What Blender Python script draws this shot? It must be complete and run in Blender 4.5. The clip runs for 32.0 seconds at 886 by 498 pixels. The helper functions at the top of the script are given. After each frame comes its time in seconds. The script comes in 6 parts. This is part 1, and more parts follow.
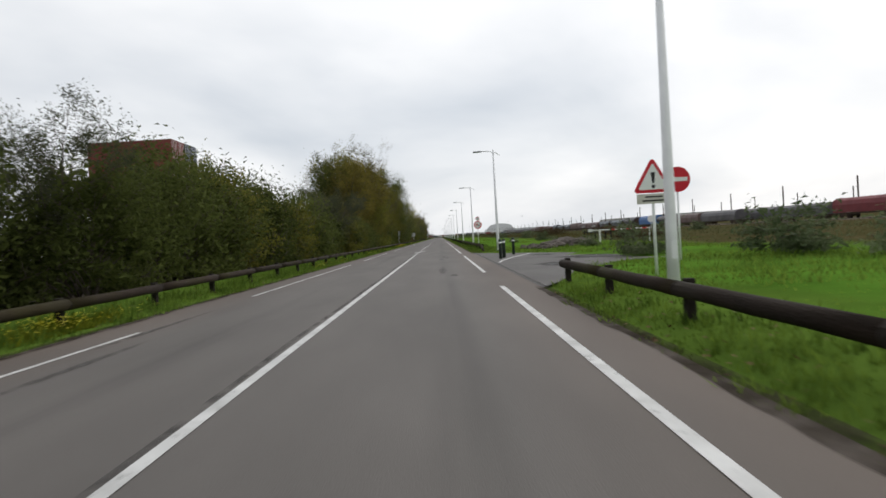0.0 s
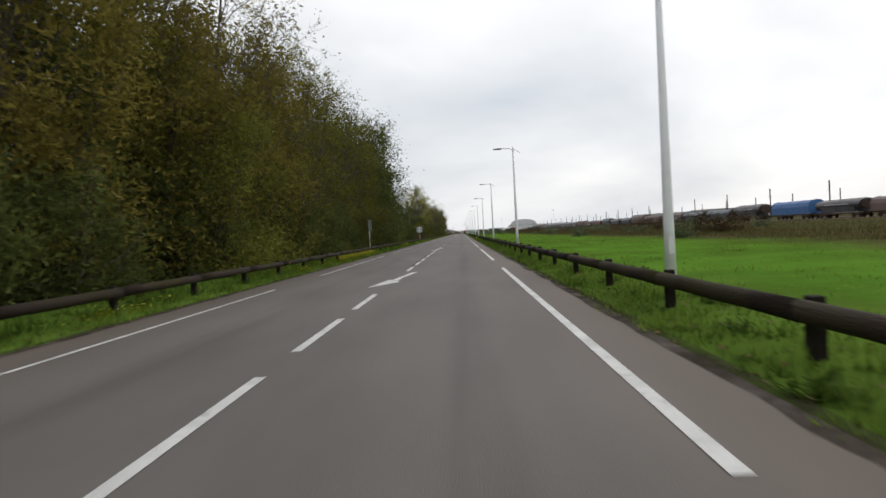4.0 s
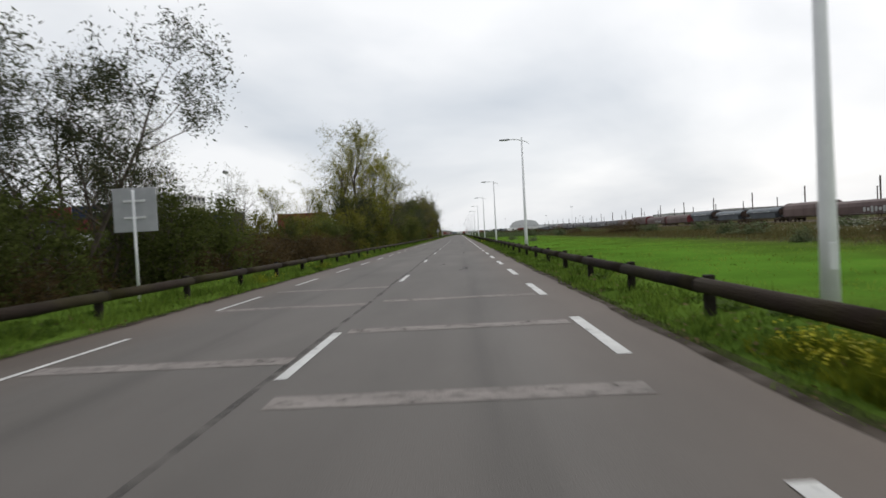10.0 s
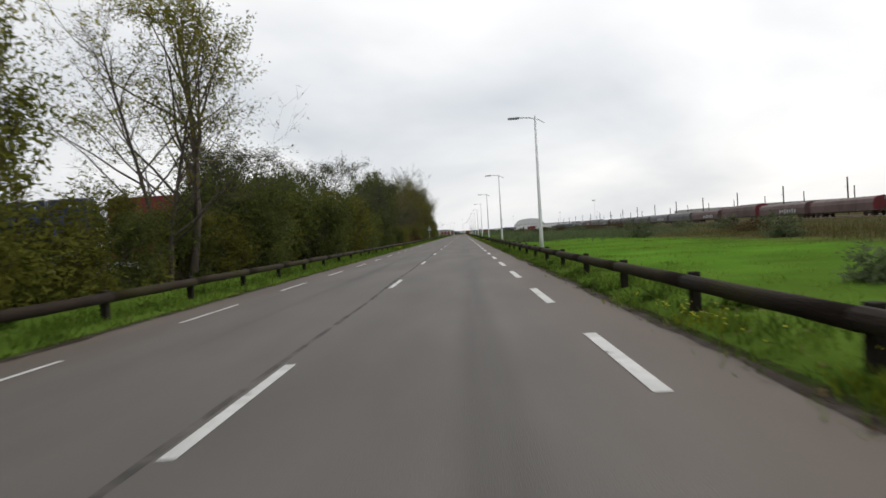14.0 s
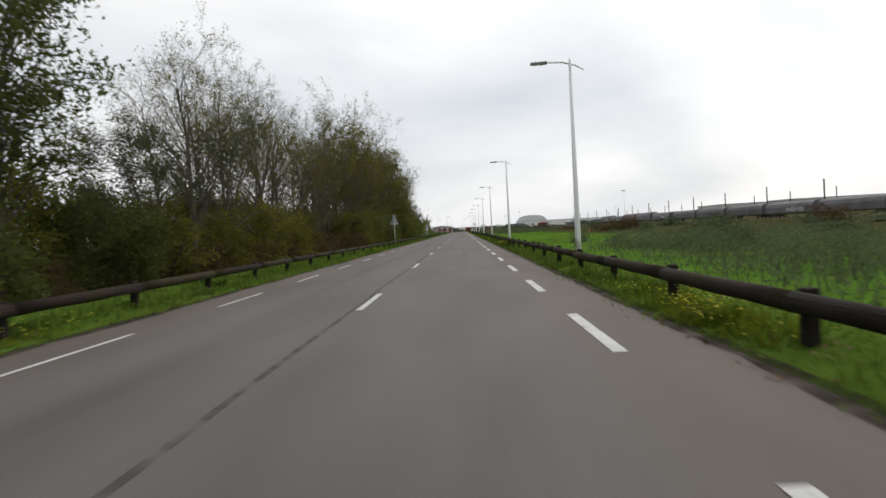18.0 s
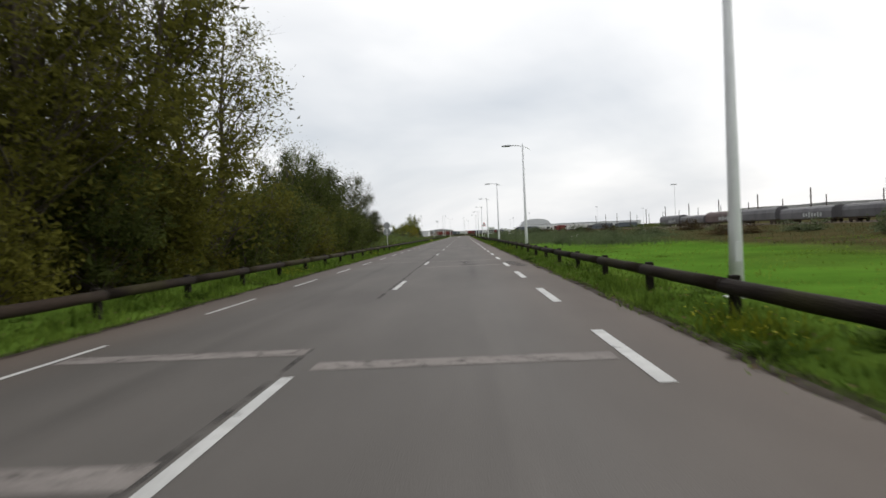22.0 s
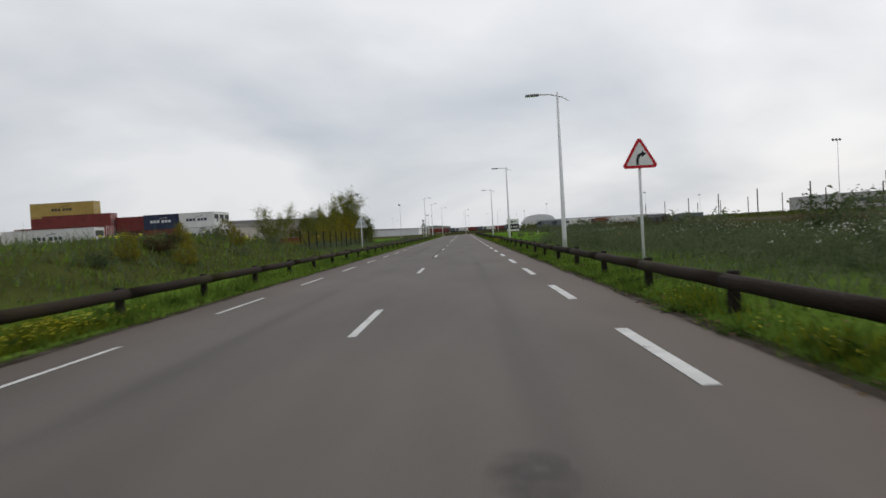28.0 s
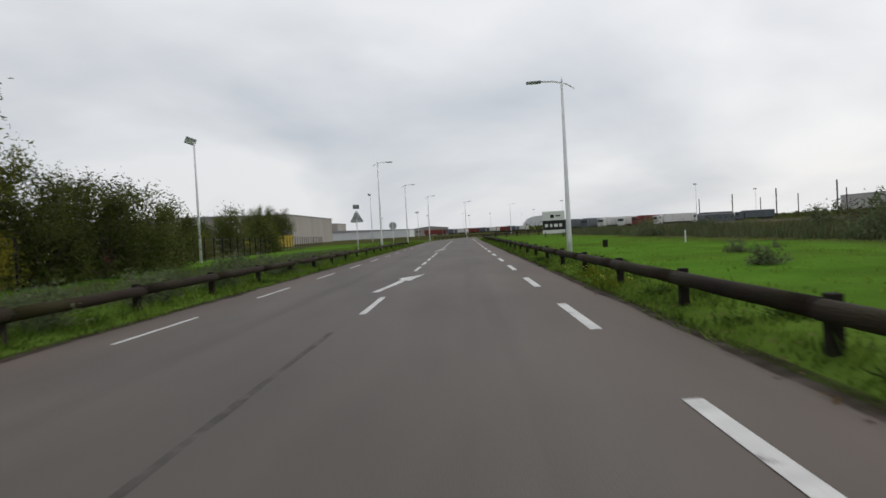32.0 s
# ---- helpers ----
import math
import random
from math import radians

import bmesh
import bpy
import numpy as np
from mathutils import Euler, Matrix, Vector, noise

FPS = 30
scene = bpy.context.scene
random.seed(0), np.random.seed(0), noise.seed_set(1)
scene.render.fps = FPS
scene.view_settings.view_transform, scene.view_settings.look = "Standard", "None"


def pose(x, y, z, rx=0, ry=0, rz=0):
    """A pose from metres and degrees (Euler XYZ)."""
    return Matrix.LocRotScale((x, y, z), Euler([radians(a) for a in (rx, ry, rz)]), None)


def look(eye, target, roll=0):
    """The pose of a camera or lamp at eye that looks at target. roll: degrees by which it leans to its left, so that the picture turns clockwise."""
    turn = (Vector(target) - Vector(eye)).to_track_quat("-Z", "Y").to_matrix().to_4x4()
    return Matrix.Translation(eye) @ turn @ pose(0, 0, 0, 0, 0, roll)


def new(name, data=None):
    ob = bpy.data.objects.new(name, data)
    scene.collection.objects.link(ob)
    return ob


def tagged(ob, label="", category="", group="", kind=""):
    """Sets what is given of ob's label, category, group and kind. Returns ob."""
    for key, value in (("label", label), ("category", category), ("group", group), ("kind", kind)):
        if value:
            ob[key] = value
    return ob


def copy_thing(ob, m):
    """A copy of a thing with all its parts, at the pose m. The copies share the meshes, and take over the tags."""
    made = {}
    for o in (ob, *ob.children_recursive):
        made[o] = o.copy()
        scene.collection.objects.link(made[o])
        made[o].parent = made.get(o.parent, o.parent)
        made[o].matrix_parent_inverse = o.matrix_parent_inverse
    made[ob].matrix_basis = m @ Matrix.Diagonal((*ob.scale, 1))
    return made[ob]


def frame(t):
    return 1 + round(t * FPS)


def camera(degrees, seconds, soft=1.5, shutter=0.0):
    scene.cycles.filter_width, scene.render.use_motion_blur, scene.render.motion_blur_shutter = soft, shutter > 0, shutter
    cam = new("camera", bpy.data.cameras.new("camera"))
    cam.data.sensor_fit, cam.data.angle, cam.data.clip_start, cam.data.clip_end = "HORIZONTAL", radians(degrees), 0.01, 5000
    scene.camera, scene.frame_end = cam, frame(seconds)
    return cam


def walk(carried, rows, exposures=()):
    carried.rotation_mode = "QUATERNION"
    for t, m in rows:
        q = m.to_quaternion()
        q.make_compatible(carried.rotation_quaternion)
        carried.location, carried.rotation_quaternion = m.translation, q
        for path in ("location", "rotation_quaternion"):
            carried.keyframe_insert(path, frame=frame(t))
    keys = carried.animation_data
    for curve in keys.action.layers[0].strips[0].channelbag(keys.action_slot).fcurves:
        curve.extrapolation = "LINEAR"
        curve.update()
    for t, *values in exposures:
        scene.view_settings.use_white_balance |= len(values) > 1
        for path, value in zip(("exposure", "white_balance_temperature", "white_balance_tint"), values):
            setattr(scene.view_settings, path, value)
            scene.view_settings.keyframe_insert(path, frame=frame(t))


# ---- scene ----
# ---------- camera and its drive along the road ----------
cam = camera(67.0, 32.0, soft=1.6, shutter=0.15)
PATH = [  # seconds, x, y, z, yaw, pitch, roll
    (0, 1.930, 0.00, 1.303, -0.20, -1.08, -3.37),
    (0.5, 1.950, 8.70, 1.303, 1.25, -1.20, -3.35),
    (1, 2.008, 17.49, 1.303, 1.98, -1.25, -3.20),
    (2, 1.946, 34.56, 1.303, 1.66, -1.23, -2.94),
    (3, 1.980, 52.67, 1.303, 1.52, -1.38, -3.06),
    (6, 2.033, 107.95, 1.303, 1.96, -1.26, -3.07),
    (7, 1.928, 127.18, 1.303, 2.03, -1.38, -3.22),
    (8, 1.875, 145.96, 1.303, 2.14, -1.49, -3.60),
    (9, 1.747, 164.87, 1.303, 1.80, -1.00, -3.27),
    (10, 1.762, 183.84, 1.303, 1.48, -1.27, -2.89),
    (11, 1.892, 203.54, 1.303, 1.71, -1.13, -3.26),
    (12, 1.894, 223.22, 1.303, 1.71, -1.24, -3.34),
    (13, 1.900, 243.28, 1.303, 1.85, -1.37, -3.25),
    (14, 1.912, 263.51, 1.303, 1.76, -1.29, -3.31),
    (17, 1.903, 325.27, 1.303, 1.81, -1.25, -2.83),
    (18, 1.859, 346.44, 1.303, 1.74, -1.57, -3.04),
    (19, 1.850, 367.72, 1.303, 1.68, -1.21, -2.88),
    (20, 1.878, 389.02, 1.303, 2.01, -1.56, -2.79),
    (21, 1.836, 410.55, 1.303, 1.93, -1.29, -2.81),
    (22, 1.740, 432.09, 1.303, 1.81, -1.26, -2.57),
    (23, 1.740, 453.65, 1.303, 1.99, -1.48, -2.56),
    (24, 1.680, 474.55, 1.303, 1.93, -1.35, -2.61),
    (25, 1.590, 495.32, 1.303, 1.93, -1.42, -2.45),
    (28, 1.513, 555.92, 1.303, 1.79, -1.49, -3.15),
    (29, 1.508, 575.27, 1.303, 1.43, -1.34, -3.02),
    (30, 1.660, 594.47, 1.303, 1.22, -1.47, -3.19),
    (31, 1.799, 612.96, 1.303, 1.65, -1.35, -3.30),
    (32, 1.770, 630.74, 1.303, 1.77, -1.36, -3.02),
]
walk(cam, [(t, pose(x, y, z, 90 + p, 0, w) @ pose(0, 0, 0, 0, 0, r)) for t, x, y, z, w, p, r in PATH],
     exposures=[(0, 0.0, 6450, 10), (3, 0.0, 6500, 10), (9, 0.0, 6480, 10), (11, -0.06, 6380, 10), (14, 0.0, 6550, 10), (22, 0.04, 6520, 10), (23, -0.04, 6490, 10), (24, -0.14, 6460, 10), (25, -0.22, 6410, 10), (27.5, -0.27, 6400, 10), (32, -0.27, 6400, 10)])

# ---------- overcast sky and a weak, wide sun ----------
SUN_UP, SUN_ROUND = 38, 40
world = bpy.data.worlds.new("overcast_sky")
scene.world = world
world.use_nodes = True
wn, wl = world.node_tree.nodes, world.node_tree.links
wn.clear()
w_out, w_bg = wn.new("ShaderNodeOutputWorld"), wn.new("ShaderNodeBackground")
sky = wn.new("ShaderNodeTexSky")
sky.sky_type, sky.sun_disc = "NISHITA", False
sky.sun_elevation, sky.sun_rotation = radians(SUN_UP), radians(SUN_ROUND)
sky.air_density, sky.dust_density = 1.0, 3.0
dim = wn.new("ShaderNodeMix")
dim.data_type, dim.blend_type = "RGBA", "MULTIPLY"
dim.inputs["Factor"].default_value = 1.0
dim.inputs[7].default_value = (0.10, 0.10, 0.10, 1)
wl.new(sky.outputs[0], dim.inputs[6])
w_co, w_sep = wn.new("ShaderNodeTexCoord"), wn.new("ShaderNodeSeparateXYZ")
wl.new(w_co.outputs["Generated"], w_sep.inputs[0])
w_up = wn.new("ShaderNodeMath")
w_up.operation = "MAXIMUM"
w_up.inputs[1].default_value = 0.0
wl.new(w_sep.outputs[2], w_up.inputs[0])
w_add = wn.new("ShaderNodeMath")
w_add.operation = "ADD"
w_add.inputs[1].default_value = 0.38
wl.new(w_up.outputs[0], w_add.inputs[0])
# clouds lie on a flat layer: direction divided by its height
w_div = wn.new("ShaderNodeVectorMath")
w_div.operation = "DIVIDE"
w_join = wn.new("ShaderNodeCombineXYZ")
for k in range(3):
    wl.new(w_add.outputs[0], w_join.inputs[k])
wl.new(w_co.outputs["Generated"], w_div.inputs[0])
wl.new(w_join.outputs[0], w_div.inputs[1])
w_n = wn.new("ShaderNodeTexNoise")
w_n.inputs["Scale"].default_value, w_n.inputs["Detail"].default_value, w_n.inputs["Roughness"].default_value = 1.25, 5.0, 0.46
w_n.inputs["Distortion"].default_value = 0.35
wl.new(w_div.outputs[0], w_n.inputs["Vector"])
w_ramp = wn.new("ShaderNodeValToRGB")
w_ramp.color_ramp.elements[0].position, w_ramp.color_ramp.elements[0].color = 0.30, (0.58, 0.625, 0.68, 1)
w_ramp.color_ramp.elements[1].position, w_ramp.color_ramp.elements[1].color = 0.61, (0.95, 0.955, 0.96, 1)
wl.new(w_n.outputs["Fac"], w_ramp.inputs[0])
w_mix = wn.new("ShaderNodeMix")
w_mix.data_type = "RGBA"
w_mix.inputs["Factor"].default_value = 0.92
wl.new(dim.outputs[2], w_mix.inputs[6])
# the cloud is thinner towards the hidden sun
w_dot = wn.new("ShaderNodeVectorMath")
w_dot.operation = "DOT_PRODUCT"
w_dot.inputs[1].default_value = (math.sin(radians(SUN_ROUND)) * 0.79, math.cos(radians(SUN_ROUND)) * 0.79, 0.61)
wl.new(w_co.outputs["Generated"], w_dot.inputs[0])
w_thin = wn.new("ShaderNodeMath")
w_thin.operation = "MULTIPLY_ADD"
w_thin.inputs[1].default_value, w_thin.inputs[2].default_value = 0.15, 0.86
wl.new(w_dot.outputs["Value"], w_thin.inputs[0])
w_scale = wn.new("ShaderNodeVectorMath")
w_scale.operation = "SCALE"
wl.new(w_ramp.outputs[0], w_scale.inputs[0])
wl.new(w_thin.outputs[0], w_scale.inputs["Scale"])
wl.new(w_scale.outputs[0], w_mix.inputs[7])
wl.new(w_mix.outputs[2], w_bg.inputs[0])
w_bg.inputs[1].default_value = 1.12
wl.new(w_bg.outputs[0], w_out.inputs[0])
sun_data = bpy.data.lights.new("sun", "SUN")
sun_data.energy, sun_data.angle, sun_data.color = 0.9, radians(25), (1.0, 0.97, 0.92)
sun = new("sun", sun_data)
sun.matrix_world = look((0, 0, 0), (-math.sin(radians(SUN_ROUND)) * math.cos(radians(SUN_UP)), -math.cos(radians(SUN_ROUND)) * math.cos(radians(SUN_UP)), -math.sin(radians(SUN_UP))))


# ---------- materials ----------
def surface(name, low, high, scale=3.0, rough=0.8, bump=0.2, metal=0.0, fine=40.0, spread=0.0, islands=0.0, stretch=(1, 1, 1), spec=0.3):
    """Two colours mixed by coarse and fine noise at real size, with relief; spread: change from object to object."""
    m = bpy.data.materials.new(name)
    m.use_nodes = True
    n, l = m.node_tree.nodes, m.node_tree.links
    b = n["Principled BSDF"]
    b.inputs["Roughness"].default_value, b.inputs["Metallic"].default_value = rough, metal
    b.inputs["Specular IOR Level"].default_value = spec
    co, mp = n.new("ShaderNodeTexCoord"), n.new("ShaderNodeMapping")
    mp.inputs["Scale"].default_value = stretch
    l.new(co.outputs["Object"], mp.inputs[0])
    a, f = n.new("ShaderNodeTexNoise"), n.new("ShaderNodeTexNoise")
    a.inputs["Scale"].default_value, a.inputs["Detail"].default_value = scale, 6.0
    f.inputs["Scale"].default_value, f.inputs["Detail"].default_value = fine, 3.0
    l.new(mp.outputs[0], a.inputs["Vector"])
    l.new(mp.outputs[0], f.inputs["Vector"])
    s = n.new("ShaderNodeMath")
    s.operation = "MULTIPLY_ADD"
    s.inputs[1].default_value = 0.35
    l.new(f.outputs["Fac"], s.inputs[0])
    t = n.new("ShaderNodeMath")
    t.operation = "MULTIPLY_ADD"
    t.inputs[1].default_value, t.inputs[2].default_value = 1.6, -0.45
    l.new(a.outputs["Fac"], t.inputs[0])
    l.new(t.outputs[0], s.inputs[2])
    last = s.outputs[0]
    for amount, node, slot in ((spread, "ShaderNodeObjectInfo", "Random"), (islands, "ShaderNodeNewGeometry", "Random Per Island")):
        if amount:
            r, q = n.new(node), n.new("ShaderNodeMath")
            q.operation = "MULTIPLY_ADD"
            q.inputs[1].default_value = amount
            l.new(r.outputs[slot], q.inputs[0])
            l.new(last, q.inputs[2])
            w = n.new("ShaderNodeMath")
            w.operation = "SUBTRACT"
            w.inputs[1].default_value = amount / 2
            l.new(q.outputs[0], w.inputs[0])
            last = w.outputs[0]
    mx = n.new("ShaderNodeMix")
    mx.data_type, mx.clamp_factor = "RGBA", True
    mx.inputs[6].default_value, mx.inputs[7].default_value = (*low, 1), (*high, 1)
    l.new(last, mx.inputs["Factor"])
    l.new(mx.outputs[2], b.inputs["Base Color"])
    if bump:
        bp = n.new("ShaderNodeBump")
        bp.inputs["Strength"].default_value, bp.inputs["Distance"].default_value = bump, 0.02
        l.new(f.outputs["Fac"], bp.inputs["Height"])
        l.new(bp.outputs[0], b.inputs["Normal"])
    return m


def leafy(name, low, high, glow=0.40, spread=0.5, islands=0.42):
    """Leaves: the colour runs from leaf to leaf and from plant to plant, and light passes through."""
    m = surface(name, low, high, 0.8, 0.6, 0.0, islands=islands, spread=spread, fine=6.0, spec=0.02)
    n, l = m.node_tree.nodes, m.node_tree.links
    b, out = n["Principled BSDF"], n["Material Output"]
    tr, mix = n.new("ShaderNodeBsdfTranslucent"), n.new("ShaderNodeMixShader")
    l.new(b.inputs["Base Color"].links[0].from_socket, tr.inputs["Color"])
    mix.inputs[0].default_value = glow
    l.new(b.outputs[0], mix.inputs[1])
    l.new(tr.outputs[0], mix.inputs[2])
    l.new(mix.outputs[0], out.inputs["Surface"])
    return m


ASPHALT = surface("asphalt", (0.077, 0.069, 0.062), (0.141, 0.127, 0.115), 0.42, 0.75, 0.15, fine=60.0, stretch=(1.6, 0.35, 1), spec=0.35)
an, al = ASPHALT.node_tree.nodes, ASPHALT.node_tree.links
a_co, a_sep, a_abs, a_mr, a_mix = (an.new("ShaderNodeNewGeometry"), an.new("ShaderNodeSeparateXYZ"), an.new("ShaderNodeMath"), an.new("ShaderNodeMapRange"), an.new("ShaderNodeMix"))
al.new(a_co.outputs["Position"], a_sep.inputs[0])
a_abs.operation = "ABSOLUTE"
al.new(a_sep.outputs[0], a_abs.inputs[0])
al.new(a_abs.outputs[0], a_mr.inputs[0])
a_mr.inputs[1].default_value, a_mr.inputs[2].default_value = 2.4, 4.0
a_mix.data_type, a_mix.blend_type = "RGBA", "MULTIPLY"
a_mix.inputs[7].default_value = (0.98, 0.84, 0.75, 1)
al.new(a_mr.outputs[0], a_mix.inputs["Factor"])
a_old = an["Principled BSDF"].inputs["Base Color"].links[0].from_socket
al.new(a_old, a_mix.inputs[6])
# darker drip lines run along the middle of each lane and come and go
a_last = a_mix.outputs[2]
for lane, width in ((2.05, 0.42), (-1.55, 0.45)):
    d_off, d_abs, d_mr, d_co, d_map, d_no, d_gate, d_mul, d_mix = (an.new("ShaderNodeMath"), an.new("ShaderNodeMath"), an.new("ShaderNodeMapRange"), an.new("ShaderNodeTexCoord"), an.new("ShaderNodeMapping"),
                                                                   an.new("ShaderNodeTexNoise"), an.new("ShaderNodeMapRange"), an.new("ShaderNodeMath"), an.new("ShaderNodeMix"))
    d_off.operation, d_abs.operation, d_mul.operation = "SUBTRACT", "ABSOLUTE", "MULTIPLY"
    d_off.inputs[1].default_value = lane
    al.new(a_sep.outputs[0], d_off.inputs[0])
    al.new(d_off.outputs[0], d_abs.inputs[0])
    al.new(d_abs.outputs[0], d_mr.inputs[0])
    d_mr.interpolation_type = "SMOOTHSTEP"
    d_mr.inputs[1].default_value, d_mr.inputs[2].default_value = width, 0.02
    d_map.inputs["Scale"].default_value = (1.6, 0.045, 1)
    d_map.inputs["Location"].default_value = (lane, lane * 3, 0)
    al.new(d_co.outputs["Object"], d_map.inputs[0])
    al.new(d_map.outputs[0], d_no.inputs["Vector"])
    d_no.inputs["Scale"].default_value, d_no.inputs["Detail"].default_value = 1.0, 4.0
    al.new(d_no.outputs["Fac"], d_gate.inputs[0])
    d_gate.inputs[1].default_value, d_gate.inputs[2].default_value, d_gate.inputs[4].default_value = 0.42, 0.68, 0.85
    al.new(d_mr.outputs[0], d_mul.inputs[0])
    al.new(d_gate.outputs[0], d_mul.inputs[1])
    d_mix.data_type, d_mix.blend_type = "RGBA", "MULTIPLY"
    d_mix.inputs[7].default_value = (0.62, 0.62, 0.62, 1)
    al.new(d_mul.outputs[0], d_mix.inputs["Factor"])
    al.new(a_last, d_mix.inputs[6])
    a_last = d_mix.outputs[2]
# the asphalt turns darker and browner towards the last stretch
n_mr, n_mix = an.new("ShaderNodeMapRange"), an.new("ShaderNodeMix")
al.new(a_sep.outputs[1], n_mr.inputs[0])
n_mr.inputs[1].default_value, n_mr.inputs[2].default_value = 440.0, 540.0
n_mix.data_type, n_mix.blend_type = "RGBA", "MULTIPLY"
n_mix.inputs[7].default_value = (0.86, 0.825, 0.80, 1)
al.new(n_mr.outputs[0], n_mix.inputs["Factor"])
al.new(a_last, n_mix.inputs[6])
al.new(n_mix.outputs[2], an["Principled BSDF"].inputs["Base Color"])
APRON = surface("old_asphalt", (0.075, 0.070, 0.066), (0.14, 0.132, 0.125), 0.4, 0.85, 0.5, fine=35.0)
WET = surface("damp_asphalt", (0.028, 0.027, 0.026), (0.060, 0.057, 0.055), 1.5, 0.7, 0.12, spec=0.15)
BAND = surface("milled_band", (0.16, 0.141, 0.130), (0.285, 0.255, 0.236), 1.4, 0.9, 0.6, fine=30.0)
TAR = surface("tar_seam", (0.047, 0.043, 0.039), (0.094, 0.086, 0.079), 1.2, 0.7, 0.2)
STAIN = surface("oil_stain", (0.052, 0.048, 0.044), (0.105, 0.096, 0.088), 1.2, 0.7, 0.3)
PAINT = surface("road_paint", (0.36, 0.355, 0.34), (0.74, 0.735, 0.71), 1.5, 0.6, 0.25, fine=25.0)
DIRT = surface("verge_dirt", (0.024, 0.020, 0.015), (0.070, 0.058, 0.042), 3.0, 0.95, 0.8, fine=25.0, spec=0.0)


def ground_cover():
    m = surface("ground_cover", (0.052, 0.114, 0.014), (0.116, 0.246, 0.030), 0.30, 0.95, 0.8, fine=3.0, spec=0.0)
    n, l = m.node_tree.nodes, m.node_tree.links
    b = n["Principled BSDF"]
    base = b.inputs["Base Color"].links[0].from_node
    amount = base.inputs["Factor"].links[0].from_socket
    geo, sep, warp = n.new("ShaderNodeNewGeometry"), n.new("ShaderNodeSeparateXYZ"), n.new("ShaderNodeTexNoise")
    warp.inputs["Scale"].default_value, warp.inputs["Detail"].default_value = 0.06, 6.0
    l.new(geo.outputs["Position"], warp.inputs["Vector"])
    l.new(geo.outputs["Position"], sep.inputs[0])

    def edge(axis, at, soft, wander):
        """0 before the place, 1 past it; the border wanders by some metres."""
        a, r = n.new("ShaderNodeMath"), n.new("ShaderNodeMapRange")
        a.operation = "MULTIPLY_ADD"
        a.inputs[1].default_value = wander
        l.new(warp.outputs["Fac"], a.inputs[0])
        l.new(sep.outputs[axis], a.inputs[2])
        l.new(a.outputs[0], r.inputs[0])
        r.inputs[1].default_value, r.inputs[2].default_value = at + wander / 2 - soft, at + wander / 2 + soft
        return r.outputs[0]

    def both(p, q):
        x = n.new("ShaderNodeMath")
        x.operation = "MULTIPLY"
        l.new(p, x.inputs[0])
        l.new(q, x.inputs[1])
        return x.outputs[0]

    def no(p):
        x = n.new("ShaderNodeMath")
        x.operation = "SUBTRACT"
        x.inputs[0].default_value = 1.0
        l.new(p, x.inputs[1])
        return x.outputs[0]

    broad, b_map, b_mr = n.new("ShaderNodeTexNoise"), n.new("ShaderNodeMapping"), n.new("ShaderNodeMapRange")
    b_map.inputs["Scale"].default_value = (0.16, 0.07, 1)
    l.new(geo.outputs["Position"], b_map.inputs[0])
    l.new(b_map.outputs[0], broad.inputs["Vector"])
    broad.inputs["Scale"].default_value, broad.inputs["Detail"].default_value, broad.inputs["Roughness"].default_value = 1.0, 7.0, 0.62
    l.new(broad.outputs["Fac"], b_mr.inputs[0])
    b_mr.inputs[1].default_value, b_mr.inputs[2].default_value = 0.44, 0.66
    covers = [
        (b_mr.outputs[0], (0.046, 0.078, 0.013), (0.100, 0.165, 0.027)),
        (both(edge(1, 492.0, 6.0, 14.0), no(edge(1, 612.0, 4.0, 10.0))), (0.034, 0.056, 0.013), (0.082, 0.125, 0.026)),
        (edge(0, 17.0, 2.0, 9.0), (0.035, 0.045, 0.014), (0.105, 0.080, 0.040)),
        (edge(1, 760.0, 30.0, 60.0), (0.035, 0.050, 0.014), (0.090, 0.080, 0.035)),
        (both(both(edge(0, 58.0, 0.8, 2.0), no(edge(0, 84.0, 2.0, 6.0))), no(edge(1, 900.0, 10.0, 20.0))), (0.10, 0.085, 0.07), (0.19, 0.16, 0.13)),
        (no(edge(0, -27.0, 5.0, 22.0)), (0.040, 0.052, 0.016), (0.110, 0.095, 0.045)),
        # very dark brown below the left tree belt, up to y = 514
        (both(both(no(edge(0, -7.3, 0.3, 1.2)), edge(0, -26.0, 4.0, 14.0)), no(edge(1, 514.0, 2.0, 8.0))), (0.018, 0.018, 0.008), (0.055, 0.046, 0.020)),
    ]
    covers.insert(2, (both(edge(0, 3.0, 0.5, 0.1), no(edge(0, 6.6, 0.9, 1.2))), (0.050, 0.088, 0.014), (0.115, 0.188, 0.030)))
    covers.insert(3, (both(no(edge(0, -3.0, 0.5, 0.1)), edge(0, -7.3, 0.6, 1.2)), (0.050, 0.088, 0.014), (0.115, 0.188, 0.030)))
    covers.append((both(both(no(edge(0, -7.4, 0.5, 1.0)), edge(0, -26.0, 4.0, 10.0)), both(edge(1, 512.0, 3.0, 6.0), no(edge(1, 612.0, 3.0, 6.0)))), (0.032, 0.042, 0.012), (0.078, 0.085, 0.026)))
    low = high = None
    for mask, c0, c1 in covers:
        for which, c in ((6, c0), (7, c1)):
            mx = n.new("ShaderNodeMix")
            mx.data_type = "RGBA"
            l.new(mask, mx.inputs["Factor"])
            old = low if which == 6 else high
            if old is None:
                mx.inputs[6].default_value = tuple(base.inputs[which].default_value)
            else:
                l.new(old, mx.inputs[6])
            mx.inputs[7].default_value = (*c, 1)
            if which == 6:
                low = mx.outputs[2]
            else:
                high = mx.outputs[2]
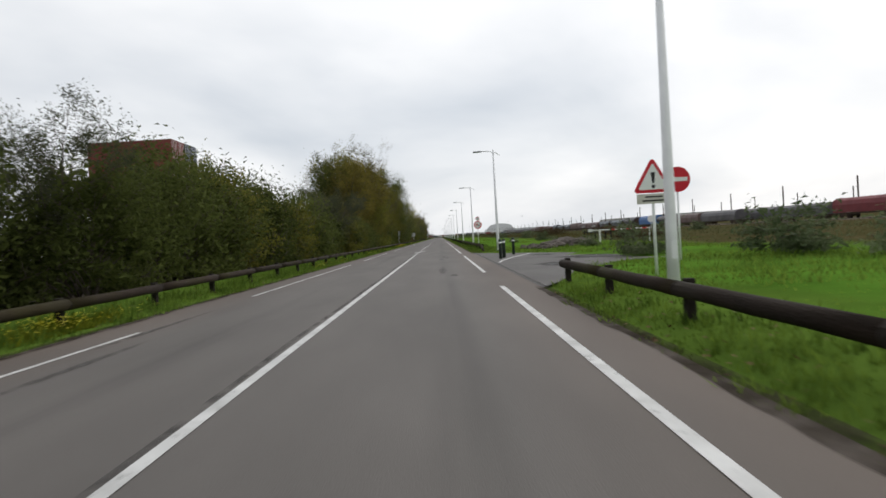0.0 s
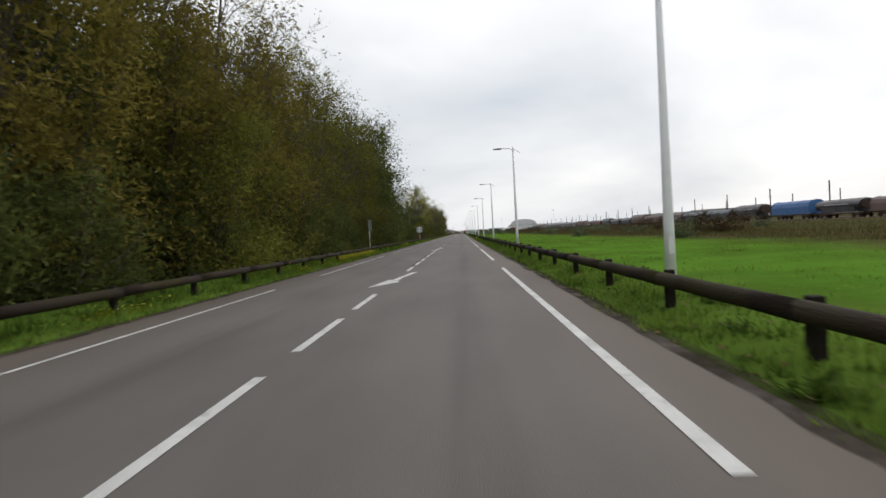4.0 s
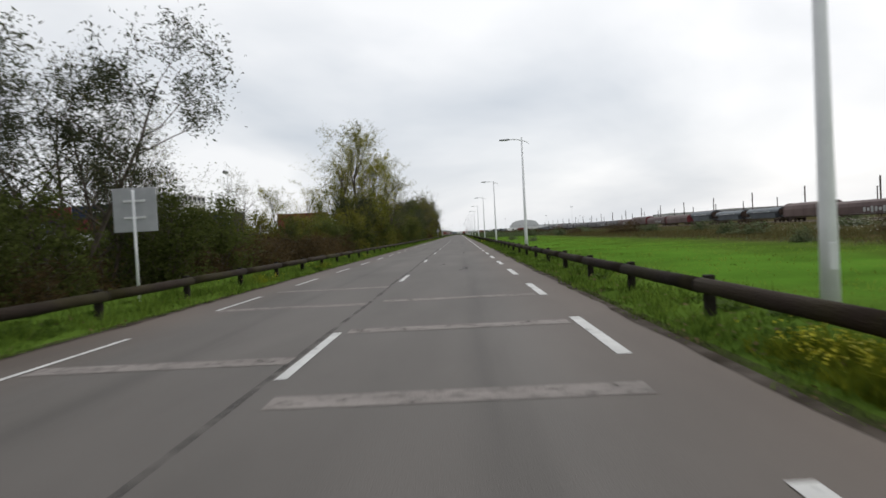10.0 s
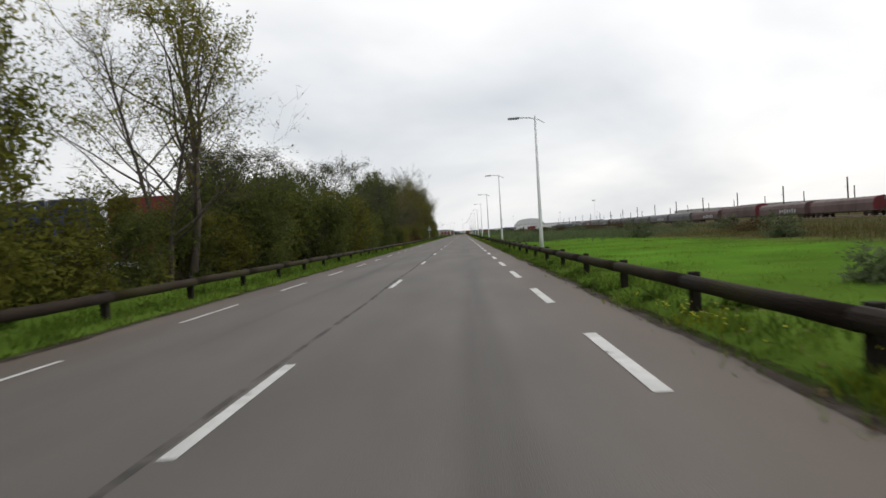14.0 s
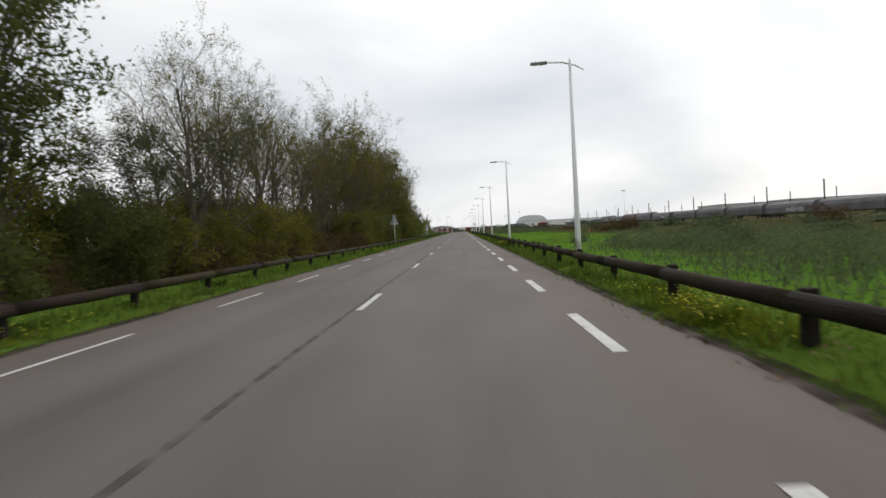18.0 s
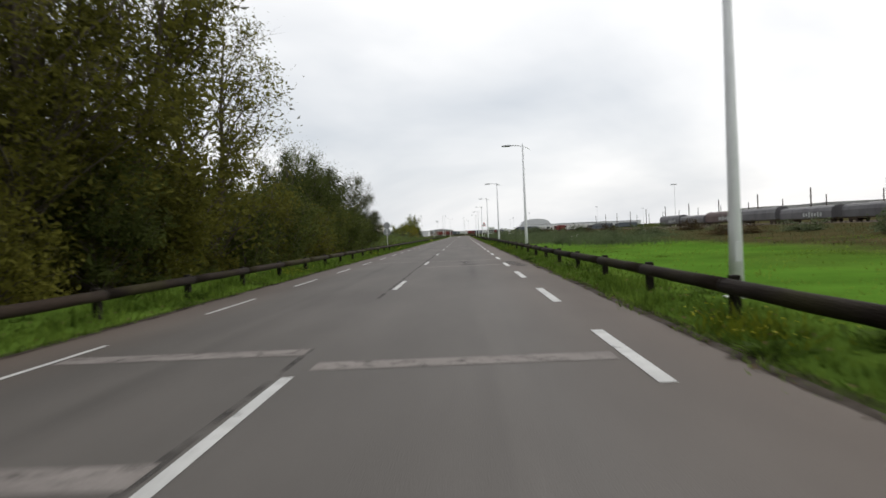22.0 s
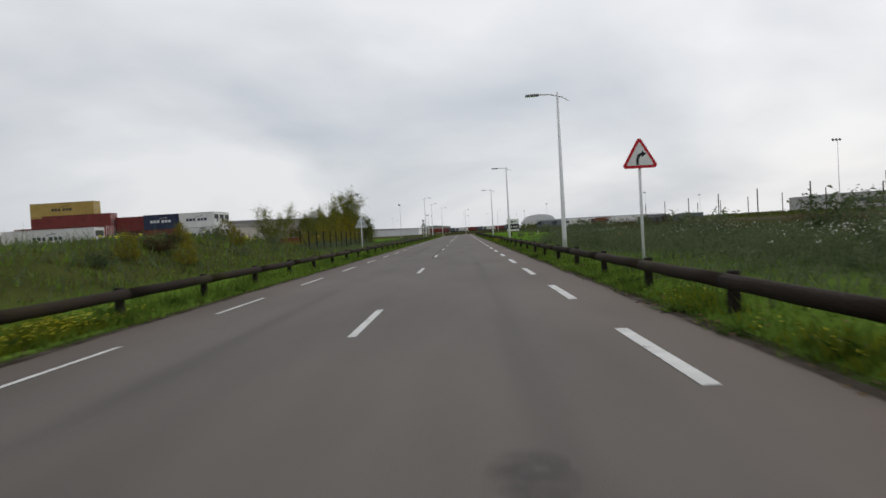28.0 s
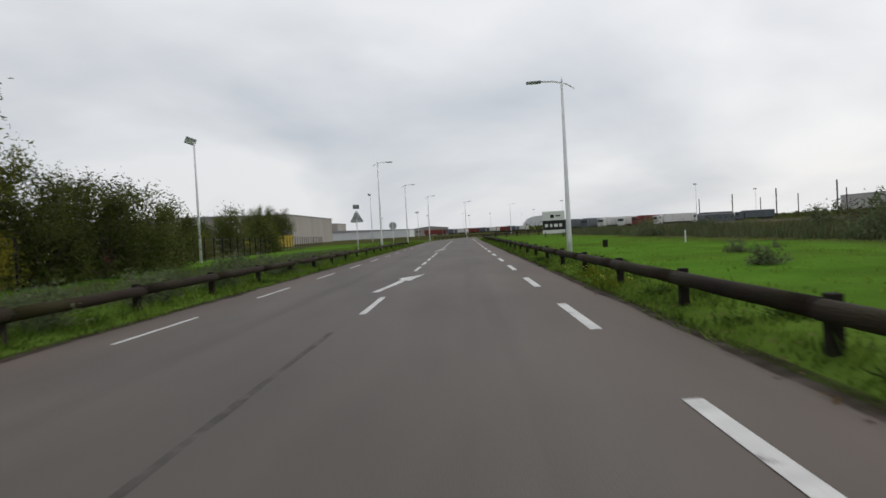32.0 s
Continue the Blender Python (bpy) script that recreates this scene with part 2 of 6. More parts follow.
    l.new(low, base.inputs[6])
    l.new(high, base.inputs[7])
    return m


COVER = ground_cover()
YARD = surface("yard_concrete", (0.16, 0.155, 0.15), (0.27, 0.26, 0.25), 0.2, 0.9, 0.3, fine=5.0)
GRASS = leafy("grass_blade", (0.044, 0.080, 0.012), (0.215, 0.320, 0.050), 0.5, islands=0.55)
STRAW = leafy("dry_grass", (0.058, 0.056, 0.018), (0.125, 0.105, 0.042), 0.3)
WEED = leafy("weed_leaf", (0.050, 0.075, 0.030), (0.185, 0.215, 0.115), 0.35)
FLOWER = surface("yellow_petal", (0.55, 0.50, 0.02), (0.80, 0.74, 0.06), 6.0, 0.6, 0.0)
UMBEL = surface("pale_petal", (0.5, 0.5, 0.42), (0.75, 0.74, 0.65), 6.0, 0.7, 0.0)
BARK = surface("bark", (0.045, 0.037, 0.030), (0.135, 0.110, 0.088), 6.0, 0.95, 0.8, fine=40.0, stretch=(1, 1, 0.25))
LEAF_DARK = leafy("leaf_dark_green", (0.026, 0.034, 0.009), (0.135, 0.160, 0.044))
LEAF_OLIVE = leafy("leaf_olive", (0.042, 0.044, 0.010), (0.215, 0.205, 0.040), spread=0.35)
LEAF_YELLOW = leafy("leaf_yellow_green", (0.095, 0.102, 0.018), (0.36, 0.33, 0.052))
LEAF_POPLAR = leafy("leaf_poplar", (0.060, 0.074, 0.017), (0.245, 0.245, 0.048))
LEAF_GOLD = leafy("leaf_golden", (0.075, 0.072, 0.011), (0.300, 0.260, 0.030))
DOCK = leafy("dock_leaf", (0.040, 0.072, 0.012), (0.150, 0.225, 0.040), 0.40)
FRESH = leafy("flowering_weed", (0.08, 0.115, 0.012), (0.30, 0.31, 0.030), 0.5)
LEAF_AUTUMN = leafy("leaf_autumn", (0.070, 0.062, 0.015), (0.300, 0.245, 0.055), spread=0.35)
LEAF_GREY = leafy("leaf_grey_green", (0.030, 0.038, 0.020), (0.115, 0.120, 0.068))
LEAF_BROWN = leafy("leaf_brown", (0.030, 0.022, 0.011), (0.115, 0.080, 0.036))
DRY_LEAF = leafy("dry_leaf", (0.07, 0.045, 0.02), (0.24, 0.17, 0.085), 0.2)
LOG = surface("weathered_log", (0.010, 0.0075, 0.0055), (0.042, 0.029, 0.021), 2.2, 0.9, 0.9, fine=45.0, spread=0.5, stretch=(1, 0.25, 1), spec=0.12)
ln, ll = LOG.node_tree.nodes, LOG.node_tree.links
m_geo, m_no, m_mr, m_mix = ln.new("ShaderNodeNewGeometry"), ln.new("ShaderNodeTexNoise"), ln.new("ShaderNodeMapRange"), ln.new("ShaderNodeMix")
m_no.inputs["Scale"].default_value, m_no.inputs["Detail"].default_value = 0.55, 7.0
ll.new(m_geo.outputs["Position"], m_no.inputs["Vector"])
ll.new(m_no.outputs["Fac"], m_mr.inputs[0])
m_mr.inputs[1].default_value, m_mr.inputs[2].default_value, m_mr.inputs[4].default_value = 0.47, 0.62, 0.75
m_mix.data_type = "RGBA"
m_mix.inputs[7].default_value = (0.036, 0.032, 0.011, 1)
ll.new(m_mr.outputs[0], m_mix.inputs["Factor"])
ll.new(ln["Principled BSDF"].inputs["Base Color"].links[0].from_socket, m_mix.inputs[6])
ll.new(m_mix.outputs[2], ln["Principled BSDF"].inputs["Base Color"])
POST = surface("dark_post_wood", (0.010, 0.008, 0.006), (0.036, 0.030, 0.024), 5.0, 0.9, 0.6, spread=0.4, spec=0.12)
GALV = surface("galvanised_steel", (0.70, 0.71, 0.71), (0.84, 0.84, 0.84), 3.0, 0.5, 0.05)
SHADE = surface("lamp_housing", (0.16, 0.17, 0.18), (0.26, 0.27, 0.28), 4.0, 0.4, 0.05)
GLASS_COVER = surface("lamp_cover", (0.55, 0.57, 0.58), (0.68, 0.70, 0.70), 4.0, 0.15, 0.0, spec=0.5)
SIGN_BACK = surface("sign_back", (0.34, 0.35, 0.36), (0.47, 0.48, 0.49), 3.0, 0.5, 0.05)
SIGN_WHITE = surface("sign_white", (0.72, 0.72, 0.70), (0.84, 0.84, 0.82), 3.0, 0.4, 0.0)
SIGN_RED = surface("sign_red", (0.50, 0.012, 0.025), (0.62, 0.02, 0.035), 3.0, 0.4, 0.0)
SIGN_BLACK = surface("sign_black", (0.01, 0.01, 0.01), (0.02, 0.02, 0.02), 3.0, 0.4, 0.0)
SIGN_GREY = surface("sign_plate_grey", (0.5, 0.48, 0.42), (0.62, 0.6, 0.53), 3.0, 0.5, 0.0)
STONE = surface("boulder", (0.055, 0.046, 0.040), (0.175, 0.148, 0.128), 1.6, 0.95, 0.8, fine=14.0)
WHITE_PAINT = surface("white_paint", (0.65, 0.65, 0.63), (0.82, 0.82, 0.8), 3.0, 0.5, 0.05)
BOLLARD = surface("bollard_green", (0.012, 0.02, 0.014), (0.03, 0.045, 0.032), 4.0, 0.6, 0.2)
WIRE = surface("fence_wire", (0.10, 0.11, 0.10), (0.18, 0.19, 0.18), 4.0, 0.5, 0.0, metal=0.5)
RUST = surface("rusty_iron", (0.03, 0.022, 0.018), (0.09, 0.06, 0.045), 3.0, 0.85, 0.4)
ORANGE = surface("orange_marker", (0.62, 0.14, 0.02), (0.8, 0.22, 0.03), 3.0, 0.6, 0.0)


def worn(m, scale, lo, hi, radial=False, detail=8.0):
    """Wears a thin coat through to what lies below, in patches; radial: it thins out towards its rim."""
    n, l = m.node_tree.nodes, m.node_tree.links
    co, no, mr = n.new("ShaderNodeTexCoord"), n.new("ShaderNodeTexNoise"), n.new("ShaderNodeMapRange")
    no.inputs["Scale"].default_value, no.inputs["Detail"].default_value, no.inputs["Roughness"].default_value = scale, detail, 0.65
    l.new(co.outputs["Object"], no.inputs["Vector"])
    l.new(no.outputs["Fac"], mr.inputs[0])
    mr.inputs[1].default_value, mr.inputs[2].default_value = lo, hi
    fac = mr.outputs[0]
    if radial:
        d, r, x = n.new("ShaderNodeVectorMath"), n.new("ShaderNodeMapRange"), n.new("ShaderNodeMath")
        d.operation, x.operation = "DISTANCE", "MULTIPLY"
        d.inputs[1].default_value = (0.5, 0.5, 0.5)
        flat = n.new("ShaderNodeVectorMath")
        flat.operation = "MULTIPLY_ADD"
        flat.inputs[1].default_value, flat.inputs[2].default_value = (1, 1, 0), (0, 0, 0.5)
        l.new(co.outputs["Generated"], flat.inputs[0])
        l.new(flat.outputs[0], d.inputs[0])
        l.new(d.outputs["Value"], r.inputs[0])
        r.inputs[1].default_value, r.inputs[2].default_value = 0.48, 0.12
        l.new(r.outputs[0], x.inputs[0])
        l.new(fac, x.inputs[1])
        fac = x.outputs[0]
    t, mix = n.new("ShaderNodeBsdfTransparent"), n.new("ShaderNodeMixShader")
    l.new(fac, mix.inputs[0])
    l.new(t.outputs[0], mix.inputs[1])
    l.new(n["Principled BSDF"].outputs[0], mix.inputs[2])
    l.new(mix.outputs[0], n["Material Output"].inputs["Surface"])


worn(PAINT, 5.0, 0.24, 0.42)
worn(BAND, 5.0, 0.16, 0.50)
worn(DIRT, 1.6, 0.26, 0.74)
worn(TAR, 1.6, 0.38, 0.72)
worn(STAIN, 2.4, 0.34, 0.66, True)
worn(WET, 1.0, 0.30, 0.46, True)


# ---------- building helpers ----------
def mesh(name, verts, faces, material):
    me = bpy.data.meshes.new(name)
    me.from_pydata([tuple(v) for v in verts], [], faces)
    me.materials.append(material)
    me.update()
    return me


def fast(name, verts, size, material):
    """A mesh of loose triangles (size 3) or quads (size 4) from an array of corners."""
    me = bpy.data.meshes.new(name)
    verts = np.asarray(verts, np.float32).reshape(-1, 3)
    count = len(verts) // size
    me.vertices.add(len(verts))
    me.vertices.foreach_set("co", verts.ravel())
    me.loops.add(len(verts))
    me.loops.foreach_set("vertex_index", np.arange(len(verts), dtype=np.int32))
    me.polygons.add(count)
    me.polygons.foreach_set("loop_start", np.arange(0, len(verts), size, dtype=np.int32))
    me.materials.append(material)
    me.update(calc_edges=True)
    return me


def part(name, data, material, parent, label="", at=None, smooth=False):
    """One mesh object under a thing or a part; data is a bmesh or a mesh."""
    if isinstance(data, bmesh.types.BMesh):
        me = bpy.data.meshes.new(name)
        data.to_mesh(me)
        data.free()
        me.materials.append(material)
    else:
        me = data
    if smooth:
        me.polygons.foreach_set("use_smooth", [True] * len(me.polygons))
    ob = new(name, me)
    ob.parent = parent
    if at is not None:
        ob.matrix_basis = at
    return tagged(ob, label)


def thing(name, label, category, at=None, group="", kind=""):
    ob = new(name)
    ob.empty_display_size = 0.2
    if at is not None:
        ob.matrix_basis = at
    return tagged(ob, label, category, group, kind)


def single(name, data, material, label, category, group="", kind="", at=None, smooth=False):
    return tagged(part(name, data, material, None, label, at, smooth), "", category, group, kind)


def box(sx, sy, sz, at=(0, 0, 0), bevel=0.0):
    """A box about its centre, or with its edges rounded."""
    bm = bmesh.new()
    bmesh.ops.create_cube(bm, size=1, matrix=Matrix.Translation(at) @ Matrix.Diagonal((sx, sy, sz, 1)))
    if bevel:
        bmesh.ops.bevel(bm, geom=bm.edges[:], offset=bevel, segments=2, affect="EDGES", profile=0.5)
    return bm


def tube(points, radii, sides=8, caps=True):
    """A tapered tube through points, as (verts, faces)."""
    pts = [Vector(p) for p in points]
    verts, faces = [], []
    for i, p in enumerate(pts):
        d = (pts[min(i + 1, len(pts) - 1)] - pts[max(i - 1, 0)]).normalized()
        u = d.cross(Vector((0, 0, 1)) if abs(d.z) < 0.9 else Vector((1, 0, 0))).normalized()
        v = d.cross(u)
        for k in range(sides):
            a = 2 * math.pi * k / sides
            verts.append(p + (u * math.cos(a) + v * math.sin(a)) * radii[i])
    for i in range(len(pts) - 1):
        for k in range(sides):
            a, b = i * sides + k, i * sides + (k + 1) % sides
            faces.append((a, b, b + sides, a + sides))
    if caps:
        faces.append(tuple(range(sides))[::-1])
        faces.append(tuple(range((len(pts) - 1) * sides, len(pts) * sides)))
    return verts, faces


def tube_mesh(name, points, radii, material, sides=8):
    me = mesh(name, *tube(points, radii, sides), material)
    me.polygons.foreach_set("use_smooth", [len(p.vertices) == 4 for p in me.polygons])
    return me


def plate(points, depth, bevel=0.0):
    """A flat outline in x and z, given depth along y (front at y = 0, back behind it)."""
    bm = bmesh.new()
    front = [bm.verts.new((x, 0, z)) for x, z in points]
    f = bm.faces.new(front)
    got = bmesh.ops.extrude_face_region(bm, geom=[f])
    for v in got["geom"]:
        if isinstance(v, bmesh.types.BMVert):
            v.co.y += depth
    bmesh.ops.recalc_face_normals(bm, faces=bm.faces[:])
    return bm


def disc(radius, sides=32, centre=(0, 0)):
    return [(centre[0] + radius * math.cos(2 * math.pi * k / sides), centre[1] + radius * math.sin(2 * math.pi * k / sides)) for k in range(sides)]


# ---------- the road's line: straight, then a bend to the right ----------
BEND, RADIUS, LONG = 735.0, 170.0, 1010.0


def line(s, off, z=0.0):
    """The place at s metres along the road, off metres to the right of its centre line."""
    if s <= BEND:
        return Vector((off, s, z))
    a = (s - BEND) / RADIUS
    return Vector((RADIUS - (RADIUS - off) * math.cos(a), BEND + (RADIUS - off) * math.sin(a), z))


def strip(s0, s1, a, b, z, step=10.0):
    """A flat ribbon along the road between two offsets, as (verts, faces)."""
    n = max(1, math.ceil((s1 - s0) / step))
    verts, faces = [], []
    for i in range(n + 1):
        s = s0 + (s1 - s0) * i / n
        verts += [line(s, a, z), line(s, b, z)]
    for i in range(n):
        faces.append((2 * i, 2 * i + 1, 2 * i + 3, 2 * i + 2))
    return verts, faces


def smooth01(a, b, x):
    t = min(1.0, max(0.0, (x - a) / (b - a)))
    return t * t * (3 - 2 * t)


def ground_z(x, y):
    """The lie of the land: verges, the field, the railway bank, the mound beside the road."""
    z = -0.03
    if x > 4.2:
        z += 0.10 * smooth01(4.3, 5.2, x) + 0.22 * smooth01(16, 34, x) + 0.04 * smooth01(36, 58, x)
        z += 0.06 * noise.noise((x * 0.25, y * 0.25, 0)) * smooth01(5, 8, x)
        z -= 0.09 * smooth01(14, 17, y) * (1 - smooth01(44, 48, y)) * (1 - smooth01(9, 13, x))
    elif x < -4.1:
        z += 0.08 * smooth01(4.1, 5.0, -x)
        z += 0.07 * noise.noise((x * 0.25, y * 0.25, 3)) * smooth01(5, 8, -x)
        z += 1.72 * smooth01(6.3, 11.6, -x) * smooth01(490, 520, y) * (1 - smooth01(595, 607, y)) * (1 - smooth01(24, 36, -x)) * (0.9 + 0.25 * noise.noise((x * 0.2, y * 0.13, 7)))
        z -= 0.9 * smooth01(20, 28, -x) * smooth01(606, 618, y) * (1 - smooth01(728, 744, y))
    return z
# ---------- ground ----------
def sheet():
    xs = sorted({*[round(4.2 + 0.4 * k, 2) for k in range(8)], *[8 + 1.5 * k for k in range(18)], *[36 + 3 * k for k in range(9)], 70, 85, 110, 160, 260, 500, 1200, 4500})
    xl = sorted({*[-round(4.05 + 0.5 * k, 2) for k in range(8)], *[-8.5 - 1.5 * k for k in range(20)], -42, -50, -65, -90, -140, -260, -500, -1200, -4500})
    ys = [-3000, -800, -250, -100, -50, *range(-30, 760, 4), 800, 850, 950, 1150, 1500, 2200, 4800]
    cols = xl + [-2.0, 0.0, 2.0] + xs
    verts = [(x, y, ground_z(x, y) if -40 < y < 900 else min(ground_z(x, y), 0.3) if y >= 900 else ground_z(x, y)) for y in ys for x in cols]
    w = len(cols)
    faces = [(j * w + i, j * w + i + 1, (j + 1) * w + i + 1, (j + 1) * w + i) for j in range(len(ys) - 1) for i in range(w - 1)]
    me = mesh("ground", verts, faces, COVER)
    me.polygons.foreach_set("use_smooth", [True] * len(me.polygons))
    return me


single("ground", sheet(), COVER, "flat ground of grass and brown scrub, dark brown below the tree belt", "ground", kind="structure")

for x0, x1, y0, y1, z in ((-120, -27, 70, 140, 0.13), (-125, -22, 296, 405, 0.13), (-125, -27.5, 619, 727, -0.82)):
    single("yard_paving", box(x1 - x0, y1 - y0, 0.3, ((x0 + x1) / 2, (y0 + y1) / 2, z - 0.15), 0.05), YARD, "grey concrete paving of a container yard", "paving", kind="structure")

def right_edge(s):
    """The asphalt grows a little wider after the first quarter."""
    return 4.22 + 0.22 * smooth01(205, 262, s)


road_s = [-120 + 4.0 * k for k in range(int((LONG + 120) / 4) + 1)]
road_v = [line(s, a, 0.0) for s in road_s for a in (-4.15, -2.0, 0.0, 2.0, right_edge(s))]
road_f = [(5 * i + j, 5 * i + j + 1, 5 * i + j + 6, 5 * i + j + 5) for i in range(len(road_s) - 1) for j in range(4)]
road = single("road", mesh("road", road_v, road_f, ASPHALT), ASPHALT, "grey worn asphalt two-lane road", "road", kind="structure")


def ragged(s0, s1, a, b, z, wob, seed, step=0.35, follow=False):
    """A ribbon whose outer side b is uneven."""
    n = int((s1 - s0) / step)
    verts, faces = [], []
    for i in range(n + 1):
        s = s0 + (s1 - s0) * i / n
        k = wob * (noise.noise((s * 0.35, seed, 0)) + 0.5 * noise.noise((s * 1.3, seed, 5)))
        g = right_edge(s) - 4.22 if follow else 0.0
        verts += [line(s, a + g, z), line(s, b + k + g, z)]
    for i in range(n):
        faces.append((2 * i, 2 * i + 1, 2 * i + 3, 2 * i + 2) if b > a else (2 * i + 1, 2 * i, 2 * i + 2, 2 * i + 3))
    return verts, faces


for a, b, s0, s1, seed in ((4.36, 4.06, -40, 15.5, 1), (4.36, 4.06, 46, 800, 2), (-4.28, -3.98, -40, 800, 3)):
    part("dirt_edge", mesh("dirt_edge", *ragged(s0, s1, a, b, 0.009, 0.11, seed, follow=a > 0), DIRT), DIRT, road, "dark strip of dirt along the asphalt edge")

# side road apron with its damp patches
apron_pts = [(4.2, 15.2), (4.9, 16.8), (6.3, 21.5), (9.0, 25.5), (14.5, 27.5), (14.5, 33.5), (9.6, 35.2), (8.7, 38.2), (7.4, 40.6), (5.8, 43.0), (4.6, 46.2), (4.2, 47.5)]
bm = bmesh.new()
bm.faces.new([bm.verts.new((x, y, 0.006)) for x, y in apron_pts])
part("apron", bm, APRON, road, "old patched asphalt apron of a side road")


def blob(cx, cy, rx, ry, z, seed, sides=28):
    bm = bmesh.new()
    vs = []
    for k in range(sides):
        a = 2 * math.pi * k / sides
        r = 1 + 0.45 * noise.noise((math.cos(a) * 1.6, math.sin(a) * 1.6, seed)) + 0.2 * noise.noise((math.cos(a) * 5, math.sin(a) * 5, seed))
        vs.append(bm.verts.new((cx + rx * r * math.cos(a), cy + ry * r * math.sin(a), z)))
    bm.faces.new(vs)
    return bm


for cx, cy, rx, ry in ((9.6, 31.0, 2.6, 2.3), (11.8, 31.9, 1.8, 1.4), (6.4, 25.8, 1.0, 1.6), (7.4, 36.2, 0.8, 1.3)):
    part("damp_patch", blob(cx, cy, rx, ry, 0.011, cx), WET, road, "damp dark patch")
for cx, cy, rx, ry in ((2.12, 41.6, 0.13, 1.5), (2.28, 39.8, 0.09, 1.0), (1.95, 38.2, 0.14, 0.5), (1.95, 25.5, 0.14, 3.0), (2.3, 22.0, 0.16, 0.6), (0.75, 153.6, 0.35, 2.2), (2.5, 151.8, 0.6, 0.35), (1.75, 154.0, 0.55, 0.9), (0.6, 152.4, 0.5, 1.3), (2.4, 153.2, 0.5, 0.5), (1.91, 330.3, 0.16, 0.55), (1.95, 459.9, 0.55, 0.5), (1.75, 461.8, 0.18, 1.3), (1.7, 462.6, 0.4, 0.3), (3.75, 460.0, 0.35, 2.2), (3.85, 457.6, 0.3, 1.2), (1.78, 559.4, 0.28, 0.55), (1.7, 558.6, 0.14, 0.4),
                       (1.9, 616.6, 0.12, 0.55), (2.0, 617.2, 0.16, 0.3), (1.93, 208.8, 0.13, 1.2), (1.75, 207.6, 0.12, 0.25), (1.97, 228.2, 0.08, 1.5), (2.02, 229.9, 0.05, 1.2), (1.0, 212.5, 0.1, 0.8), (-3.0, 12.0, 0.1, 2.6), (-2.5, 8.0, 0.12, 2.0)):
    part("stain", blob(cx, cy, rx, ry, 0.004, cy), STAIN, road, "dark oily stain on the asphalt")

# longitudinal joint beside the centre line
for s0, s1 in ((-20, 50), (57, 64), (98, 172), (172, 260), (262, 345), (348, 440), (446, 486), (590, 640)):
    v, f = [], []
    n = int((s1 - s0) / 0.8)
    for i in range(n + 1):
        s = s0 + (s1 - s0) * i / n
        m0 = -0.13 + 0.05 * noise.noise((s * 0.15, 0, 0))
        w = 0.035 + 0.03 * abs(noise.noise((s * 0.6, 3, 0)))
        v += [line(s, m0 - w, 0.003), line(s, m0 + w, 0.003)]
    f = [(2 * i, 2 * i + 1, 2 * i + 3, 2 * i + 2) for i in range(n)]
    part("joint", mesh("joint", v, f, TAR), TAR, road, "dark tarred joint")

part("joint", mesh("joint", *ragged(15.0, 47.5, 4.27, 4.36, 0.012, 0.02, 8), TAR), TAR, road, "dark tarred joint at the side road")

# pale bands across the lanes
for y, left in ((120.1, 0), (120.2, 1), (124.2, 1), (130.7, 0), (132.7, 1), (135.6, 0), (136.7, 1), (150.3, 0), (155.4, 0), (159.8, 0), (161.5, 1), (167.0, 1), (171.5, 1), (189.2, 0), (193.2, 0), (197.4, 0), (191.1, 1), (197.0, 1), (201.2, 1),
                (424.4, 0), (424.0, 1), (435.8, 1), (438.9, 0), (439.8, 1), (458.9, 0), (464.1, 0), (464.8, 1), (470.5, 1), (489.3, 0), (489.8, 1), (493.6, 0), (500.8, 0), (504.8, 0), (504.8, 1)):
    x0, x1 = (-3.05, -0.14) if left else (0.14, 3.22)
    n = 12
    v = []
    for i in range(n + 1):
        x = x0 + (x1 - x0) * i / n
        e = 0.012 * noise.noise((x * 2, y, 0))
        v += [(x, y - 0.21 + e, 0.0045), (x, y + 0.21 + e * 0.6 + 0.015 * noise.noise((x * 3, y, 9)), 0.0045)]
    part("milled_band", mesh("milled_band", v, [(2 * i, 2 * i + 2, 2 * i + 3, 2 * i + 1) for i in range(n)], BAND), BAND, road, "pale rough band milled across the lane")


def marking(name, s0, s1, off, width, label=""):
    part(name, mesh(name, *strip(s0, s1, off - width / 2, off + width / 2, 0.006, 5.0), PAINT), PAINT, road, label)


WR, WL, EDGE, THIN, MID = 3.373, -3.143, 0.155, 0.085, 0.12
for s0, s1 in ((-30, -9.6), (-3.6, 16.4), (22.6, 42.0), (48.1, 68.0), (74.3, 94.0), (100.2, 120.1), (126.0, 148.5)):
    marking("edge_line", s0, s1, WR, 0.125, "long white edge line")
for s0, s1 in ((-9, 11.1), (17.8, 37.6), (43.7, 63.5), (69.4, 89.0), (95.0, 115.2), (120.8, 141.3)):
    marking("edge_line", s0, s1, WL, THIN, "thin white edge line")
marking("centre_line", -60, 50.1, 0.0, MID, "solid white centre line")


def dashes(name, starts, off, width):
    """Dashes on one mesh each kind on the straight; each is an object of its own."""
    me = mesh(name, [(-width / 2, 0, 0), (width / 2, 0, 0), (width / 2, 3, 0), (-width / 2, 3, 0)], [(0, 1, 2, 3)], PAINT)
    for s in starts:
        p, q = line(s, off, 0.006), line(s + 3, off, 0.006)
        part(name, me, PAINT, road, at=Matrix.Translation(p) @ Matrix.Rotation(math.atan2(-(q.x - p.x), q.y - p.y), 4, "Z"))


